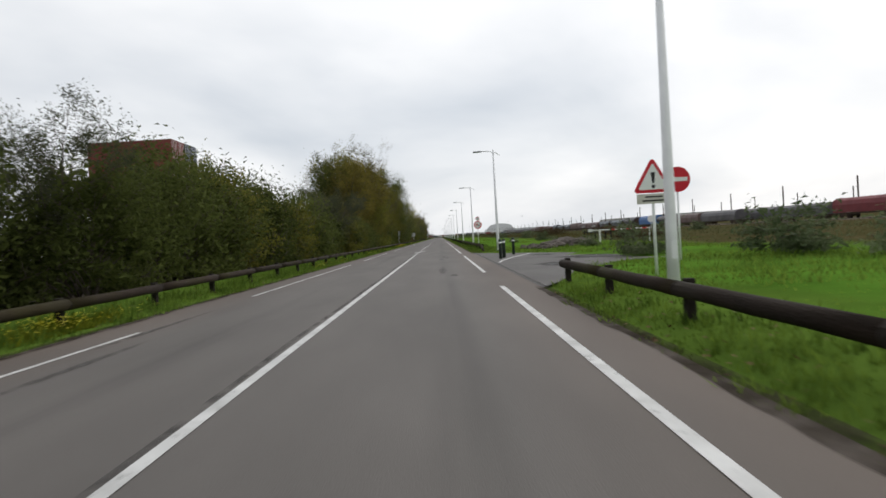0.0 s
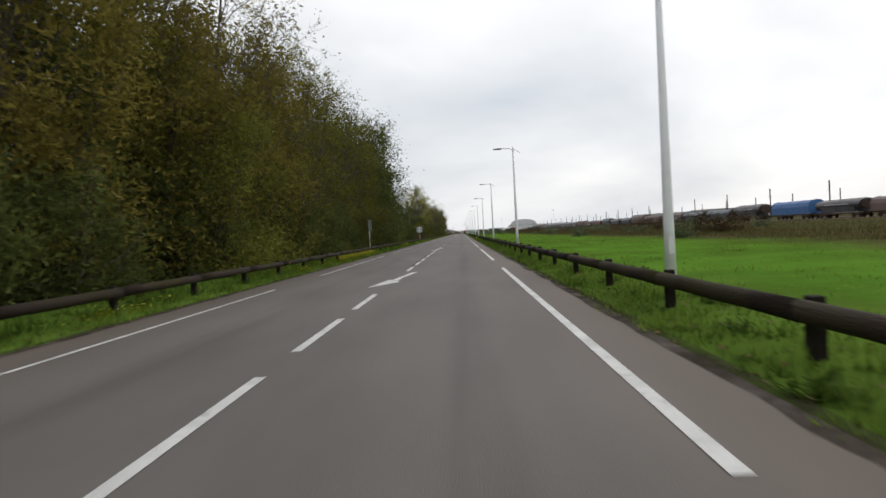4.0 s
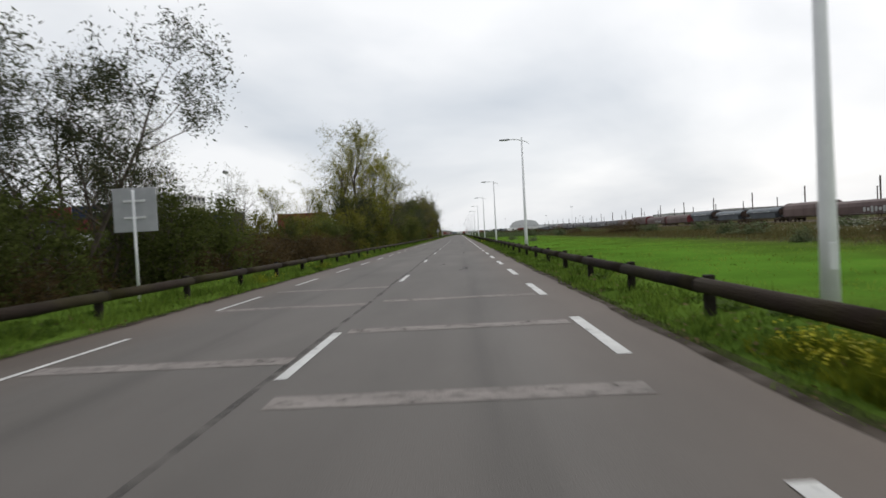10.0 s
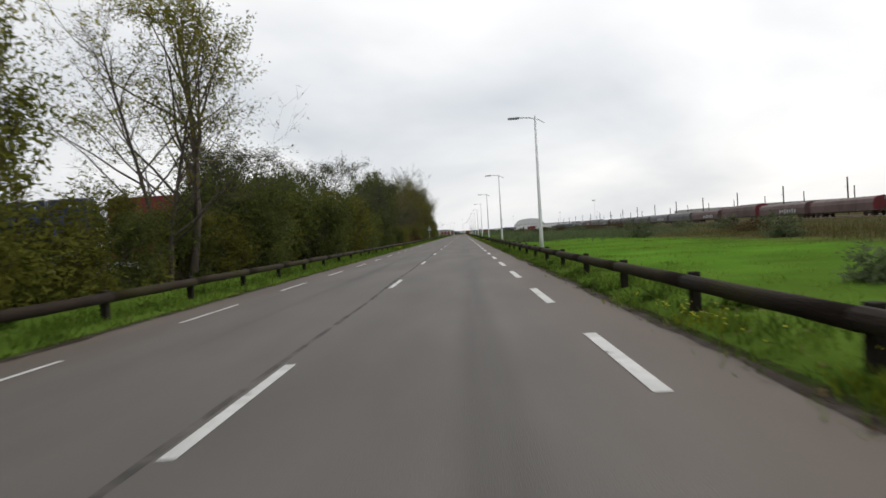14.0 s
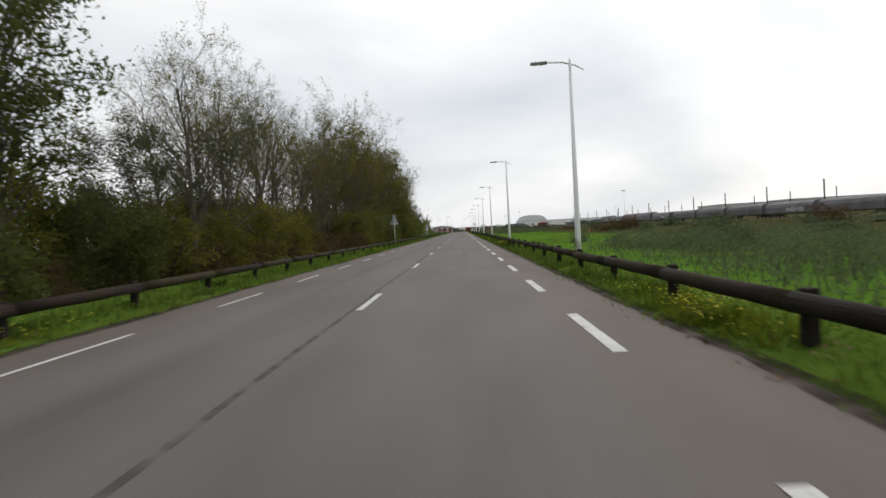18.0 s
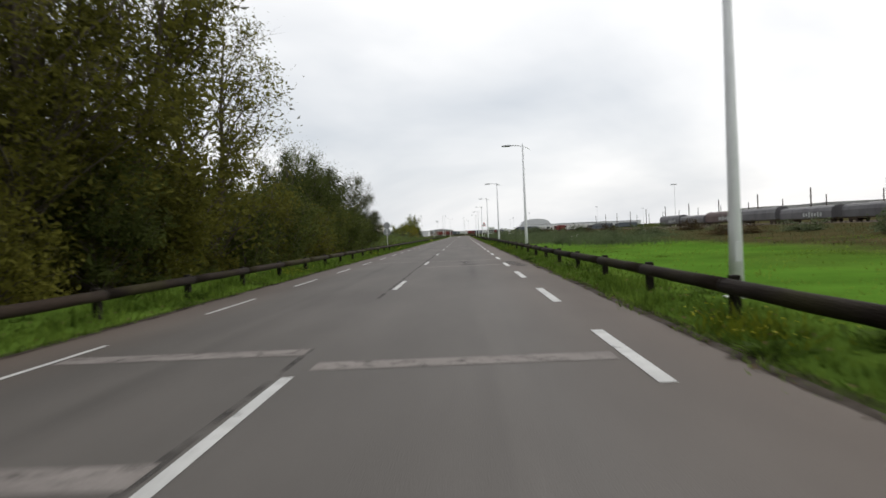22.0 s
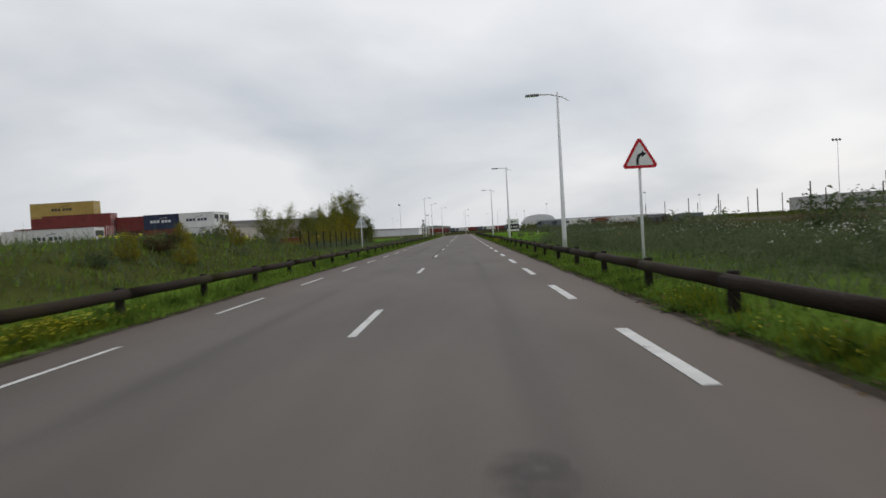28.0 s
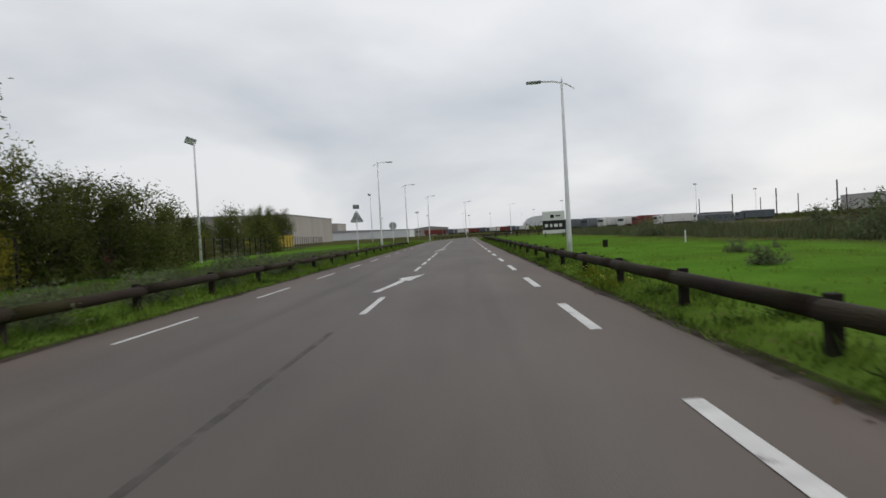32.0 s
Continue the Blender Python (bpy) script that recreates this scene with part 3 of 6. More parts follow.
dashes("edge_dash", [151.63 + 6.5 * k for k in range(98)], WR, EDGE)
dashes("edge_dash_thin", [144.9 + 6.512 * k for k in range(96)], WL, THIN)
dashes("centre_dash", [52.2, 65.3, 69.9, 74.3, 78.7, 83.0, 95.0, 99.4, 103.7, 108.8, 113.3, 117.8, 131.3, 145.2, 157.7] + [177.2 + 12.91 * k for k in range(37)] + [654.5 + 4.33 * k for k in range(5)] + [688 + 4.33 * k for k in range(12)], 0.0, MID)


def arrow(s, flip):
    """A fold-back arrow across the centre line."""
    pts = [(0.44, 6.1), (0.26, 6.1), (0.12, 4.6), (-0.02, 3.4), (-0.06, 2.6), (-0.20, 2.75), (-0.47, 0.0), (0.23, 1.6), (0.12, 2.0), (0.16, 3.2), (0.28, 4.6)]
    bm = bmesh.new()
    bm.faces.new([bm.verts.new((x, s + (y if not flip else 6.1 - y), 0.006)) for x, y in (pts if not flip else [(-a, b) for a, b in pts])])
    bmesh.ops.recalc_face_normals(bm, faces=bm.faces[:])
    if bm.faces[:][0].normal.z < 0:
        bmesh.ops.reverse_faces(bm, faces=bm.faces[:])
    bmesh.ops.triangulate(bm, faces=bm.faces[:])
    part("arrow", bm, PAINT, road, "white curved fold-back arrow")


for s, flip in ((57.3, False), (88.0, False), (123.1, False), (646.3, True), (679.0, True)):
    arrow(s, flip)
v, f = [], []
for i in range(9):
    t = i / 8
    cx, cy = 4.5 + 2.7 * t ** 1.3, 29.6 + 9.8 * t
    v += [(cx - 0.06, cy, 0.013), (cx + 0.08, cy, 0.013)]
    if i:
        f.append((2 * i - 2, 2 * i - 1, 2 * i + 1, 2 * i))
part("curved_line", mesh("curved_line", v, f, PAINT), PAINT, road, "worn white curved line of the side road")

# ---------- wooden guardrails ----------
log_me = tube_mesh("rail_log", [(0, -0.01, 0), (0, 1.0, 0.004), (0, 2.0, -0.003), (0, 3.0, 0.003), (0, 4.01, 0)], [0.102, 0.099, 0.101, 0.098, 0.101], LOG, 10)
post_bm = box(0.125, 0.155, 0.68, (0, 0, 0.25), 0.014)
post_me = bpy.data.meshes.new("post")
post_bm.to_mesh(post_me)
post_bm.free()
post_me.materials.append(POST)
collar_me = tube_mesh("collar", [(0, -0.03, 0), (0, 0.03, 0)], [0.1035, 0.1035], POST, 10)


def swing(s, off):
    """The right-hand rail stands a little farther out along the middle of the long field."""
    return off + (0.22 * smooth01(385, 430, s) * (1 - smooth01(508, 545, s)) if off > 0 else 0.0)


def guardrail(s0, s1, off, label, ends=(False, False)):
    """Round logs end to end on square posts, four metres apart."""
    side = 1 if off > 0 else -1
    rail = thing("guardrail", label, "guardrail", Matrix.Translation(line(s0, off)), "wooden guardrails along the road")
    back = Matrix.Translation(-line(s0, off))
    n = round((s1 - s0) / 4.0)
    for i in range(n + 1):
        a, b = (s0 + 4 * j + (swing(s0 + 4 * j, off) - off) for j in (i, i + 1))
        p, q = line(a, swing(a, off)), line(b, swing(b, off))
        turn = Matrix.Rotation(math.atan2(-(q.x - p.x), q.y - p.y), 4, "Z")
        wob = 0.02 * noise.noise((i * 0.7, off, 0))
        part("post", post_me, POST, rail, at=back @ Matrix.Translation(p + Vector((0.10 * side, 0, 0.01 + wob))) @ turn)
        if i < n:
            part("rail_log", log_me, LOG, rail, at=back @ Matrix.Translation(p + Vector((-0.02 * side, 0, 0.47 + wob))) @ turn)
            part("collar", collar_me, POST, rail, at=back @ Matrix.Translation(p + Vector((-0.02 * side, 0, 0.47 + wob))) @ turn)
    for k, sign in ((0, -1), (1, 1)):
        if ends[k]:
            s = s0 if k == 0 else s0 + 4 * n
            p = line(s, off - 0.02 * side, 0.47)
            e = p + Vector((0.12 * side, sign * 1.7, -0.52))
            part("end_log", tube_mesh("end_log", [p, e], [0.105, 0.10], LOG, 10), LOG, rail, "log end sloping into the ground", at=back)
    return rail


guardrail(-27.6, 16.4, 4.92, "dark weathered log guardrail ending before a side road")
guardrail(48.7, 260.7, 4.90, "dark weathered log guardrail on square posts beside grass", (True, False))
guardrail(260.7, 520.7, 4.92, "dark weathered log guardrail on square posts beside a green field")
guardrail(520.7, 736.7, 4.88, "dark weathered log guardrail on square posts beside weeds")
guardrail(736.7, 860.7, 4.90, "dark log guardrail following the bend")
guardrail(-28.0, 176.0, -4.85, "dark weathered log guardrail in front of a tree belt")
guardrail(176.0, 500.0, -4.85, "dark weathered log guardrail in front of shrubs and trees")
guardrail(500.0, 708.0, -4.75, "dark weathered log guardrail below a grassy mound", (False, True))
guardrail(756.0, 920.0, -4.75, "dark log guardrail on the outside of the bend")

# ---------- street lamps ----------
LAMP_LABEL = "slender grey steel street lamp with a flat head"


def street_lamp(height=7.12):
    lamp = thing("street_lamp", LAMP_LABEL, "street lamp", None, "street lamps along the road")
    part("base_plate", box(0.34, 0.34, 0.03, (0, 0, 0.015), 0.008), GALV, lamp)
    part("pole", tube_mesh("pole", [(0, 0, 0.02), (0, 0, 1.2), (0, 0, height)], [0.115, 0.10, 0.052], GALV, 14), GALV, lamp)
    part("door", box(0.10, 0.02, 0.32, (0, -0.105, 0.75), 0.004), GALV, lamp, "small hatch in the pole")
    part("arm", tube_mesh("arm", [(0.50, 0, height - 0.30), (0.2, 0, height - 0.10), (-0.3, 0, height + 0.03), (-0.86, 0, height + 0.05)], [0.018, 0.028, 0.032, 0.03], GALV, 8), GALV, lamp, "thin curved arm with a short tail")
    part("finial", tube_mesh("finial", [(0, 0, height - 0.05), (0, 0, height + 0.16)], [0.045, 0.03], GALV, 10), GALV, lamp)
    head = box(0.62, 0.26, 0.09, (-1.14, 0, height + 0.04), 0.03)
    for w in head.verts:
        if w.co.x < -1.2:
            w.co.z -= 0.015
            w.co.y *= 0.75
    hd = part("head", head, SHADE, lamp, "flat dark lamp head")
    part("cover", box(0.42, 0.18, 0.02, (-1.18, 0, height - 0.012), 0.006), GLASS_COVER, hd, "pale glass cover")
    return lamp


lamp0 = street_lamp()
lamp0.matrix_basis = Matrix.Translation((6.1, 12.05, 0.07))
for k in range(1, 19):
    copy_thing(lamp0, Matrix.Translation((6.1, 12.45 + 35.878 * k + (0.35 if k == 4 else 0), 0.07)))
tall_lamp = street_lamp(8.4)
for k in range(5):
    y = 696.0 + 31.0 * k
    q, a = line(y, -6.2), max(0.0, (y - BEND) / RADIUS)
    m = Matrix.Translation((q.x, q.y, 0.05)) @ Matrix.Rotation(math.pi - a, 4, "Z")
    if k:
        copy_thing(tall_lamp, m)
    else:
        tall_lamp.matrix_basis = m
# ---------- trees and shrubs ----------
def skeleton_of(rng, height, stems, spread, levels, up, first=0.18, limbs=9, thick=0.022, fine=2, tip=0.3):
    """Trunks and limbs as tubes, and the places along the twigs where leaves can sit."""
    verts, faces, twigs = [], [], []

    def grow(p, d, length, r, level):
        n = 4 if level < 2 else 3
        pts, q = [p], p.copy()
        for i in range(n):
            d = (d + Vector(rng.normal(0, 0.16 if level else 0.07, 3)) + Vector((0, 0, up * (0.12 if level else 0.02)))).normalized()
            q = q + d * (length / n)
            pts.append(q.copy())
        radii = [r * (1 - 0.72 * i / n) for i in range(n + 1)]
        base = len(verts)
        if level >= fine:  # thin twigs taper to a point
            u = Vector((d.y, -d.x, 0.3)).normalized() * max(r, 0.007)
            w = d.cross(u)
            verts.extend([p + u, p - u * 0.5 + w * 0.8, p - u * 0.5 - w * 0.8, q])
            faces.extend([(base, base + 1, base + 3), (base + 1, base + 2, base + 3), (base + 2, base, base + 3)])
        else:
            v, f = tube(pts, radii, 6 if level == 0 else 4 if level == 1 else 3, False)
            verts.extend(v)
            faces.extend([tuple(base + k for k in g) for g in f])
        if level >= levels - 1:
            twigs.extend(pts[1:])
        if level < levels:
            count = limbs if level == 0 else 4
            for k in range(count):
                t = (first + (1 - first) * (k + rng.random()) / count) if level == 0 else 0.25 + 0.75 * rng.random()
                x = min(t * n, n - 1e-3)
                i = int(x)
                at = pts[i].lerp(pts[i + 1], x - i)
                a = rng.random() * 2 * math.pi
                out = Vector((math.cos(a), math.sin(a), 0))
                tilt = spread * (1.15 - 0.5 * t) if level == 0 else 0.75
                nd = (d * (1 - tilt) + out * tilt + Vector((0, 0, up * 0.45))).normalized() if level == 0 else (d + Vector(rng.normal(0, 0.6, 3))).normalized()
                nl = length * ((0.55 - 0.28 * t) if level == 0 else 0.5) * (0.8 + 0.4 * rng.random())
                grow(at, nd, nl, max(0.006, radii[i] * 0.5), level + 1)

    for s in range(stems):
        a = 2 * math.pi * s / stems + rng.random()
        lean = 0.0 if stems == 1 else tip + 0.25 * rng.random() * tip / 0.3
        d = Vector((math.cos(a) * lean, math.sin(a) * lean, 1)).normalized()
        grow(Vector((0.25 * math.cos(a) * (stems > 1), 0.25 * math.sin(a) * (stems > 1), -0.15)), d, height * (0.8 + 0.2 * rng.random()), height * thick / (1 + 0.35 * (stems - 1)), 0)
    return verts, faces, twigs


def leaf_mesh(name, rng, centres, count, size, scatter, material, slim=0.5, droop=0.0, core=0):
    """Small quads turned at random round the given places."""
    c = np.array([tuple(p) for p in centres], np.float32)
    full, loose = 0.35 + 1.3 * rng.random(len(c)), scatter * (0.55 + 0.9 * rng.random(len(c)))
    k = rng.choice(len(c), count, p=full / full.sum())
    at = c[k] + (rng.normal(0, 1, (count, 3)) * loose[k][:, None]).astype(np.float32)
    at[:, 2] = np.maximum(at[:, 2], 0.1 + 0.3 * rng.random(count))
    grown = np.ones(count)
    grown[:core] = 1.8  # large leaf sprays fill the inside
    at[:core] *= (0.74, 0.74, 0.90)
    a = rng.normal(0, 1, (count, 3))
    a[:, 2] = a[:, 2] * 0.7 - droop
    a /= np.linalg.norm(a, axis=1, keepdims=True)
    b = np.cross(a, rng.normal(0, 1, (count, 3)))
    b /= np.linalg.norm(b, axis=1, keepdims=True) + 1e-6
    s = (size * grown * (0.6 + 0.8 * rng.random(count)))[:, None]
    tri = np.stack([at - a * s, at + b * s * slim + a * s * 0.3, at + a * s - b * s * slim * 0.6], 1)
    return fast(name, tri, 3, material)


def plant(seed, name, height, stems, spread, levels, up, leaves, size, scatter, material, label, category="tree", first=0.18, limbs=9, thick=0.022, slim=0.5, droop=0.0, wide=1.0, low=0.0, core=0, fine=2, tip=0.3):
    """A trunk with limbs and a crown of single leaves; stands aside until it is copied."""
    rng = np.random.default_rng(seed)
    v, f, tw = skeleton_of(rng, height, stems, spread, levels, up, first, limbs, thick, fine, tip)
    if wide != 1.0:
        v = [Vector((p[0] * wide, p[1] * wide, p[2])) for p in v]
        tw = [Vector((p[0] * wide, p[1] * wide, p[2])) for p in tw]
    if low:
        tw = tw + [Vector((p[0] * 1.05, p[1] * 1.05, p[2] * low * rng.random())) for p in tw]
    ob = thing(name, label, category)
    part("trunk", mesh("trunk", v, f, BARK), BARK, ob, smooth=True)
    part("crown", leaf_mesh("crown", rng, tw, leaves, size, scatter, material, slim, droop, core), material, ob)
    return ob


def crowned(seed, name, height, width, base, clumps, per, size, puff, material, label, category="tree", stems=1, thick=0.014, slim=0.5, uneven=0.55, core=0):
    """A rounded plant: stems, a limb to each clump of the lumpy dome, twigs past the clumps and leaves round them."""
    rng = np.random.default_rng(seed)
    verts, faces, trunks, centres = [], [], [], []

    def add(pts, radii, sides):
        k = len(verts)
        v, f = tube(pts, radii, sides, False)
        verts.extend(v)
        faces.extend([tuple(k + i for i in g) for g in f])

    for s in range(stems):
        a = 2 * math.pi * s / stems + 1.5 * rng.random()
        lean = width * (0.05 if stems == 1 else 0.20 + 0.08 * rng.random())
        foot = Vector((0.22 * math.cos(a), 0.22 * math.sin(a), -0.15)) * (stems > 1) + Vector((0, 0, -0.1))
        top = Vector((math.cos(a) * lean, math.sin(a) * lean, height * (0.74 + 0.14 * rng.random())))
        pts = [foot.lerp(top, i / 6) + Vector((*(rng.normal(0, 0.012 * height, 2) if i else (0, 0)), 0)) for i in range(7)]
        add(pts, [height * thick / (1 + 0.3 * (stems - 1)) * (1 - 0.13 * i) for i in range(7)], 6)
        trunks.append(pts)
    off = 50 * rng.random()
    while len(centres) < clumps:
        u, a = rng.random(), 2 * math.pi * rng.random()
        room = max(0.0, 1 - (abs(u - 0.40) / 0.63) ** 2.2)
        if rng.random() > room ** 0.4:
            continue
        x, y = math.cos(a), math.sin(a)
        r = width / 2 * math.sqrt(room) * (1 + uneven * noise.noise((x * 1.4, y * 1.4, u * 2.6 + off))) * (0.35 + 0.65 * math.sqrt(rng.random()))
        z = base + (height - base) * u * (1 + 0.5 * uneven * noise.noise((x * 1.1 + off, y * 1.1, 4.0)))
        centres.append(Vector((r * x, r * y, max(z, 0.25))))
    for c in centres:
        pts = min(trunks, key=lambda g: (g[3].xy - c.xy).length)
        reach = (pts[3].xy - c.xy).length
        t = min(5.9, max(0.4, (c.z - 0.55 * reach - 0.1 * height) / height * 7.0))
        p = pts[int(t)].lerp(pts[int(t) + 1], t - int(t))
        far = (c - p).length
        mid = p.lerp(c, 0.5) + Vector(rng.normal(0, 0.07 * far, 3))
        add([p, mid, c], [0.010 + 0.009 * far, 0.008 + 0.005 * far, 0.006], 3)
        out = (c - p).normalized()
        for j in range(4):
            d = (out + Vector(rng.normal(0, 0.6, 3)) + Vector((0, 0, 0.35))).normalized()
            q, w = mid.lerp(c, 0.5 + 0.5 * rng.random()), d.orthogonal().normalized() * 0.008
            k = len(verts)
            verts.extend([q + w, q - w, q + d.cross(w), q + d * puff * (1.6 + 1.2 * rng.random())])
            faces.extend([(k, k + 1, k + 3), (k + 1, k + 2, k + 3), (k + 2, k, k + 3)])
    ob = thing(name, label, category)
    part("trunk", mesh("trunk", verts, faces, BARK), BARK, ob, smooth=True)
    part("crown", leaf_mesh("crown", rng, centres, clumps * per, size, puff, material, slim, 0.0, core), material, ob)
    return ob


KINDS = {}
for k in range(3):
    KINDS["bush", k] = crowned(10 + k, "bush", 4.7, 4.5, 0.0, 62, 100, 0.105, 0.36, LEAF_DARK, "dense dark green roadside bush", "bush", 5, 0.012, core=900)
    KINDS["olive", k] = crowned(20 + k, "bush", 4.7, 4.5, 0.0, 62, 100, 0.105, 0.36, LEAF_OLIVE, "dense olive-green roadside bush", "bush", 5, 0.012, core=900)
    KINDS["tree", k] = crowned(30 + k, "tree", 11.4, 7.4, 0.5, 150, 155, 0.104, 0.44, LEAF_DARK, "tall broad tree with dark green leaves", stems=2 + k % 2, core=2800)
    KINDS["oak", k] = crowned(40 + k, "tree", 11.4, 7.4, 0.5, 150, 155, 0.104, 0.44, LEAF_OLIVE, "tall broad tree with olive autumn leaves", stems=2 + k % 2, core=2600)
    KINDS["autumn", k] = crowned(110 + k, "tree", 11.4, 7.4, 0.5, 140, 150, 0.104, 0.44, LEAF_AUTUMN, "tall broad tree with yellow-brown autumn leaves", stems=2 + k % 2, core=2000)
    KINDS["bare", k] = plant(50 + k, "tree", 12.5, 1 + k % 2, 0.58, 4, 0.4, 4600, 0.07, 0.14, LEAF_OLIVE, "nearly bare tree with thin upright branches", "tree", 0.14, 17, 0.014, wide=1.05, tip=0.12)
for k in range(2):
    KINDS["poplar", k] = plant(60 + k, "poplar", 14.0, 1, 0.55, 3, 0.75, 10500, 0.088, 0.2, LEAF_YELLOW, "tall airy poplar with thin yellow-green leaves", "tree", 0.2, 19, 0.012, wide=1.2)
    KINDS["young", k] = plant(70 + k, "poplar", 7.0, 2, 0.5, 2, 0.8, 11000, 0.098, 0.24, LEAF_POPLAR, "young poplar with yellow-green leaves", "tree", 0.12, 13, 0.012, low=0.3, core=500)
    KINDS["willow", k] = plant(80 + k, "willow", 7.2, 3, 0.75, 3, 0.3, 19000, 0.078, 0.20, LEAF_GREY, "grey-green willow with twisted limbs", "tree", 0.30, 10, 0.022, slim=0.4)
    KINDS["airy", k] = crowned(100 + k, "tree", 11.6, 7.6, 2.4, 120, 80, 0.095, 0.36, LEAF_OLIVE, "tall airy tree with sparse olive leaves", stems=3, thick=0.02)
    KINDS["golden", k] = crowned(105 + k, "bush", 4.6, 4.8, 0.0, 60, 90, 0.105, 0.36, LEAF_GOLD, "dense yellow-green autumn bush beside the fence", "bush", 5, 0.012, core=500)
    KINDS["crown", k] = crowned(85 + k, "tree", 11.0, 8.0, 3.6, 120, 135, 0.12, 0.48, LEAF_DARK, "tall tree with a dark crown over bare stems", stems=2, thick=0.02, core=1200)
    KINDS["bramble", k] = plant(90 + k, "bramble", 2.0, 6, 0.9, 2, 0.0, 3300, 0.082, 0.18, LEAF_BROWN, "low brown bramble thicket", "bush", 0.05, 8, 0.012, wide=1.5, low=0.7, core=800, fine=1)
    KINDS["shrub", k] = plant(95 + k, "shrub", 1.6, 6, 0.9, 2, 0.0, 1400, 0.09, 0.14, WEED, "low green shrub in the grass", "bush", 0.05, 7, 0.012, wide=1.2, low=0.7, core=200, fine=1)

used = set()
plant_rng = np.random.default_rng(5)


def stand(kind, x, y, scale=1.0, wide=None):
    """Sets one more plant of a kind on the ground; the first use moves the plant itself."""
    k = int(plant_rng.integers(0, 3 if (kind, 2) in KINDS else 2))
    ob = KINDS[kind, k]
    w = scale if wide is None else wide
    m = Matrix.Translation((x, y, ground_z(x, y) - 0.02)) @ Matrix.Rotation(plant_rng.random() * 6.283, 4, "Z")
    if (kind, k) not in used:
        used.add((kind, k))
        ob.matrix_basis = m @ Matrix.Diagonal((w, w, scale, 1))
    else:
        keep = ob.scale.copy()
        ob.scale = (1, 1, 1)
        got = copy_thing(ob, m @ Matrix.Diagonal((w, w, scale, 1)))
        ob.scale = keep
        got["group"] = "trees and bushes beside the road"
    ob["group"] = "trees and bushes beside the road"


def jit(a):
    return float(plant_rng.uniform(-a, a))


# the belt on the far side of the left-hand verge, stretch by stretch: from, to, kinds, height factor, spacing, offset
BELT = [
    (-14, 26, ("bush",), 0.94, 3.4, -9.6), (26, 62, ("bush", "bush", "bush", "olive"), 1.08, 3.3, -9.8), (-14, 62, ("bush",), 0.98, 6.5, -13.5),
    (63, 76, ("bush", "olive"), 0.9, 3.4, -9.4), (34, 62, ("bush",), 1.2, 3.6, -11.8), (60, 84, ("olive", "bush"), 0.9, 7.0, -13.5),
    (76, 168, ("bush", "olive", "bush"), 0.85, 3.6, -8.6), (90, 104, ("tree", "oak", "tree"), 1.12, 6.5, -12.5), (104, 132, ("bare", "airy", "bare"), 1.15, 7.5, -12.5), (132, 150, ("airy", "bare"), 1.15, 6.5, -12.5), (150, 160, ("tree", "oak"), 1.15, 6.5, -12.5), (132, 156, ("bare",), 1.1, 9.0, -16.5),
    (166, 175, ("tree", "bush"), 0.85, 3.8, -10.0), (175, 186, ("olive", "bush"), 0.64, 3.4, -10.0), (184, 200, ("bush", "bramble"), 0.64, 3.4, -9.6),
    (198, 214, ("bramble", "bush"), 0.68, 3.0, -9.2), (200, 214, ("bush",), 0.62, 3.4, -12.0), (184, 204, ("bush", "olive"), 0.72, 3.4, -12.6), (214, 243, ("bramble",), 0.85, 2.6, -9.0), (214, 234, ("bush", "bramble", "olive"), 0.64, 2.8, -11.5), (234, 243, ("bush", "olive"), 0.45, 2.8, -11.5), (214, 243, ("bush",), 0.55, 3.6, -14.5),
    (243, 254, ("bramble", "bush"), 0.6, 2.4, -9.6), (243, 254, ("olive", "bush"), 0.78, 2.6, -12.2), (254, 262, ("olive", "bush"), 0.8, 3.0, -10.0), (262, 276, ("olive", "bush"), 0.95, 3.4, -9.6), (276, 300, ("olive", "bush"), 0.68, 3.0, -9.6), (298, 330, ("bush", "bush", "olive"), 1.12, 3.5, -9.6), (330, 344, ("bush", "olive"), 1.0, 3.5, -9.6), (306, 330, ("bush", "olive"), 1.3, 6.0, -13.5),
    (344, 351, ("bush",), 1.1, 3.2, -9.8), (352, 372, ("bramble", "bush"), 0.55, 3.0, -9.2), (372, 398, ("olive", "bramble"), 0.66, 3.2, -9.4), (398, 415, ("bramble", "bramble", "shrub"), 0.8, 3.0, -9.4), (415, 432, ("olive", "bush", "olive"), 0.75, 3.2, -9.8), (432, 470, ("olive", "bush"), 0.75, 3.6, -9.2),
    (377, 414, ("bare",), 0.75, 3.2, -11.2), (350, 376, ("bush", "olive"), 0.95, 3.6, -14.0), (374, 432, ("bush", "olive"), 0.85, 3.6, -14.5), (414, 432, ("bare", "airy"), 1.05, 4.4, -11.6), (384, 434, ("bare",), 0.85, 7.0, -15.5), (428, 450, ("airy", "bare", "bare"), 1.15, 5.6, -11.4), (444, 466, ("bush", "olive"), 1.15, 3.6, -11.8), (450, 459, ("oak", "bare"), 0.98, 4.5, -11.6), (440, 460, ("bare",), 1.0, 7.0, -16.0),
    (470, 494, ("bush", "bush", "olive"), 0.88, 3.4, -9.2), (494, 507, ("bush",), 0.66, 3.0, -9.6), (478, 498, ("bush",), 1.1, 5.5, -12.2),
]
for y0, y1, kinds, size, gap, x in BELT:
    y, i = y0, 0
    while y < y1:
        stand(kinds[i % len(kinds)], x + jit(0.9), y + jit(gap * 0.25), size * (1 + jit(0.10)), size * (1 + jit(0.10)))
        y += gap
        i += 1
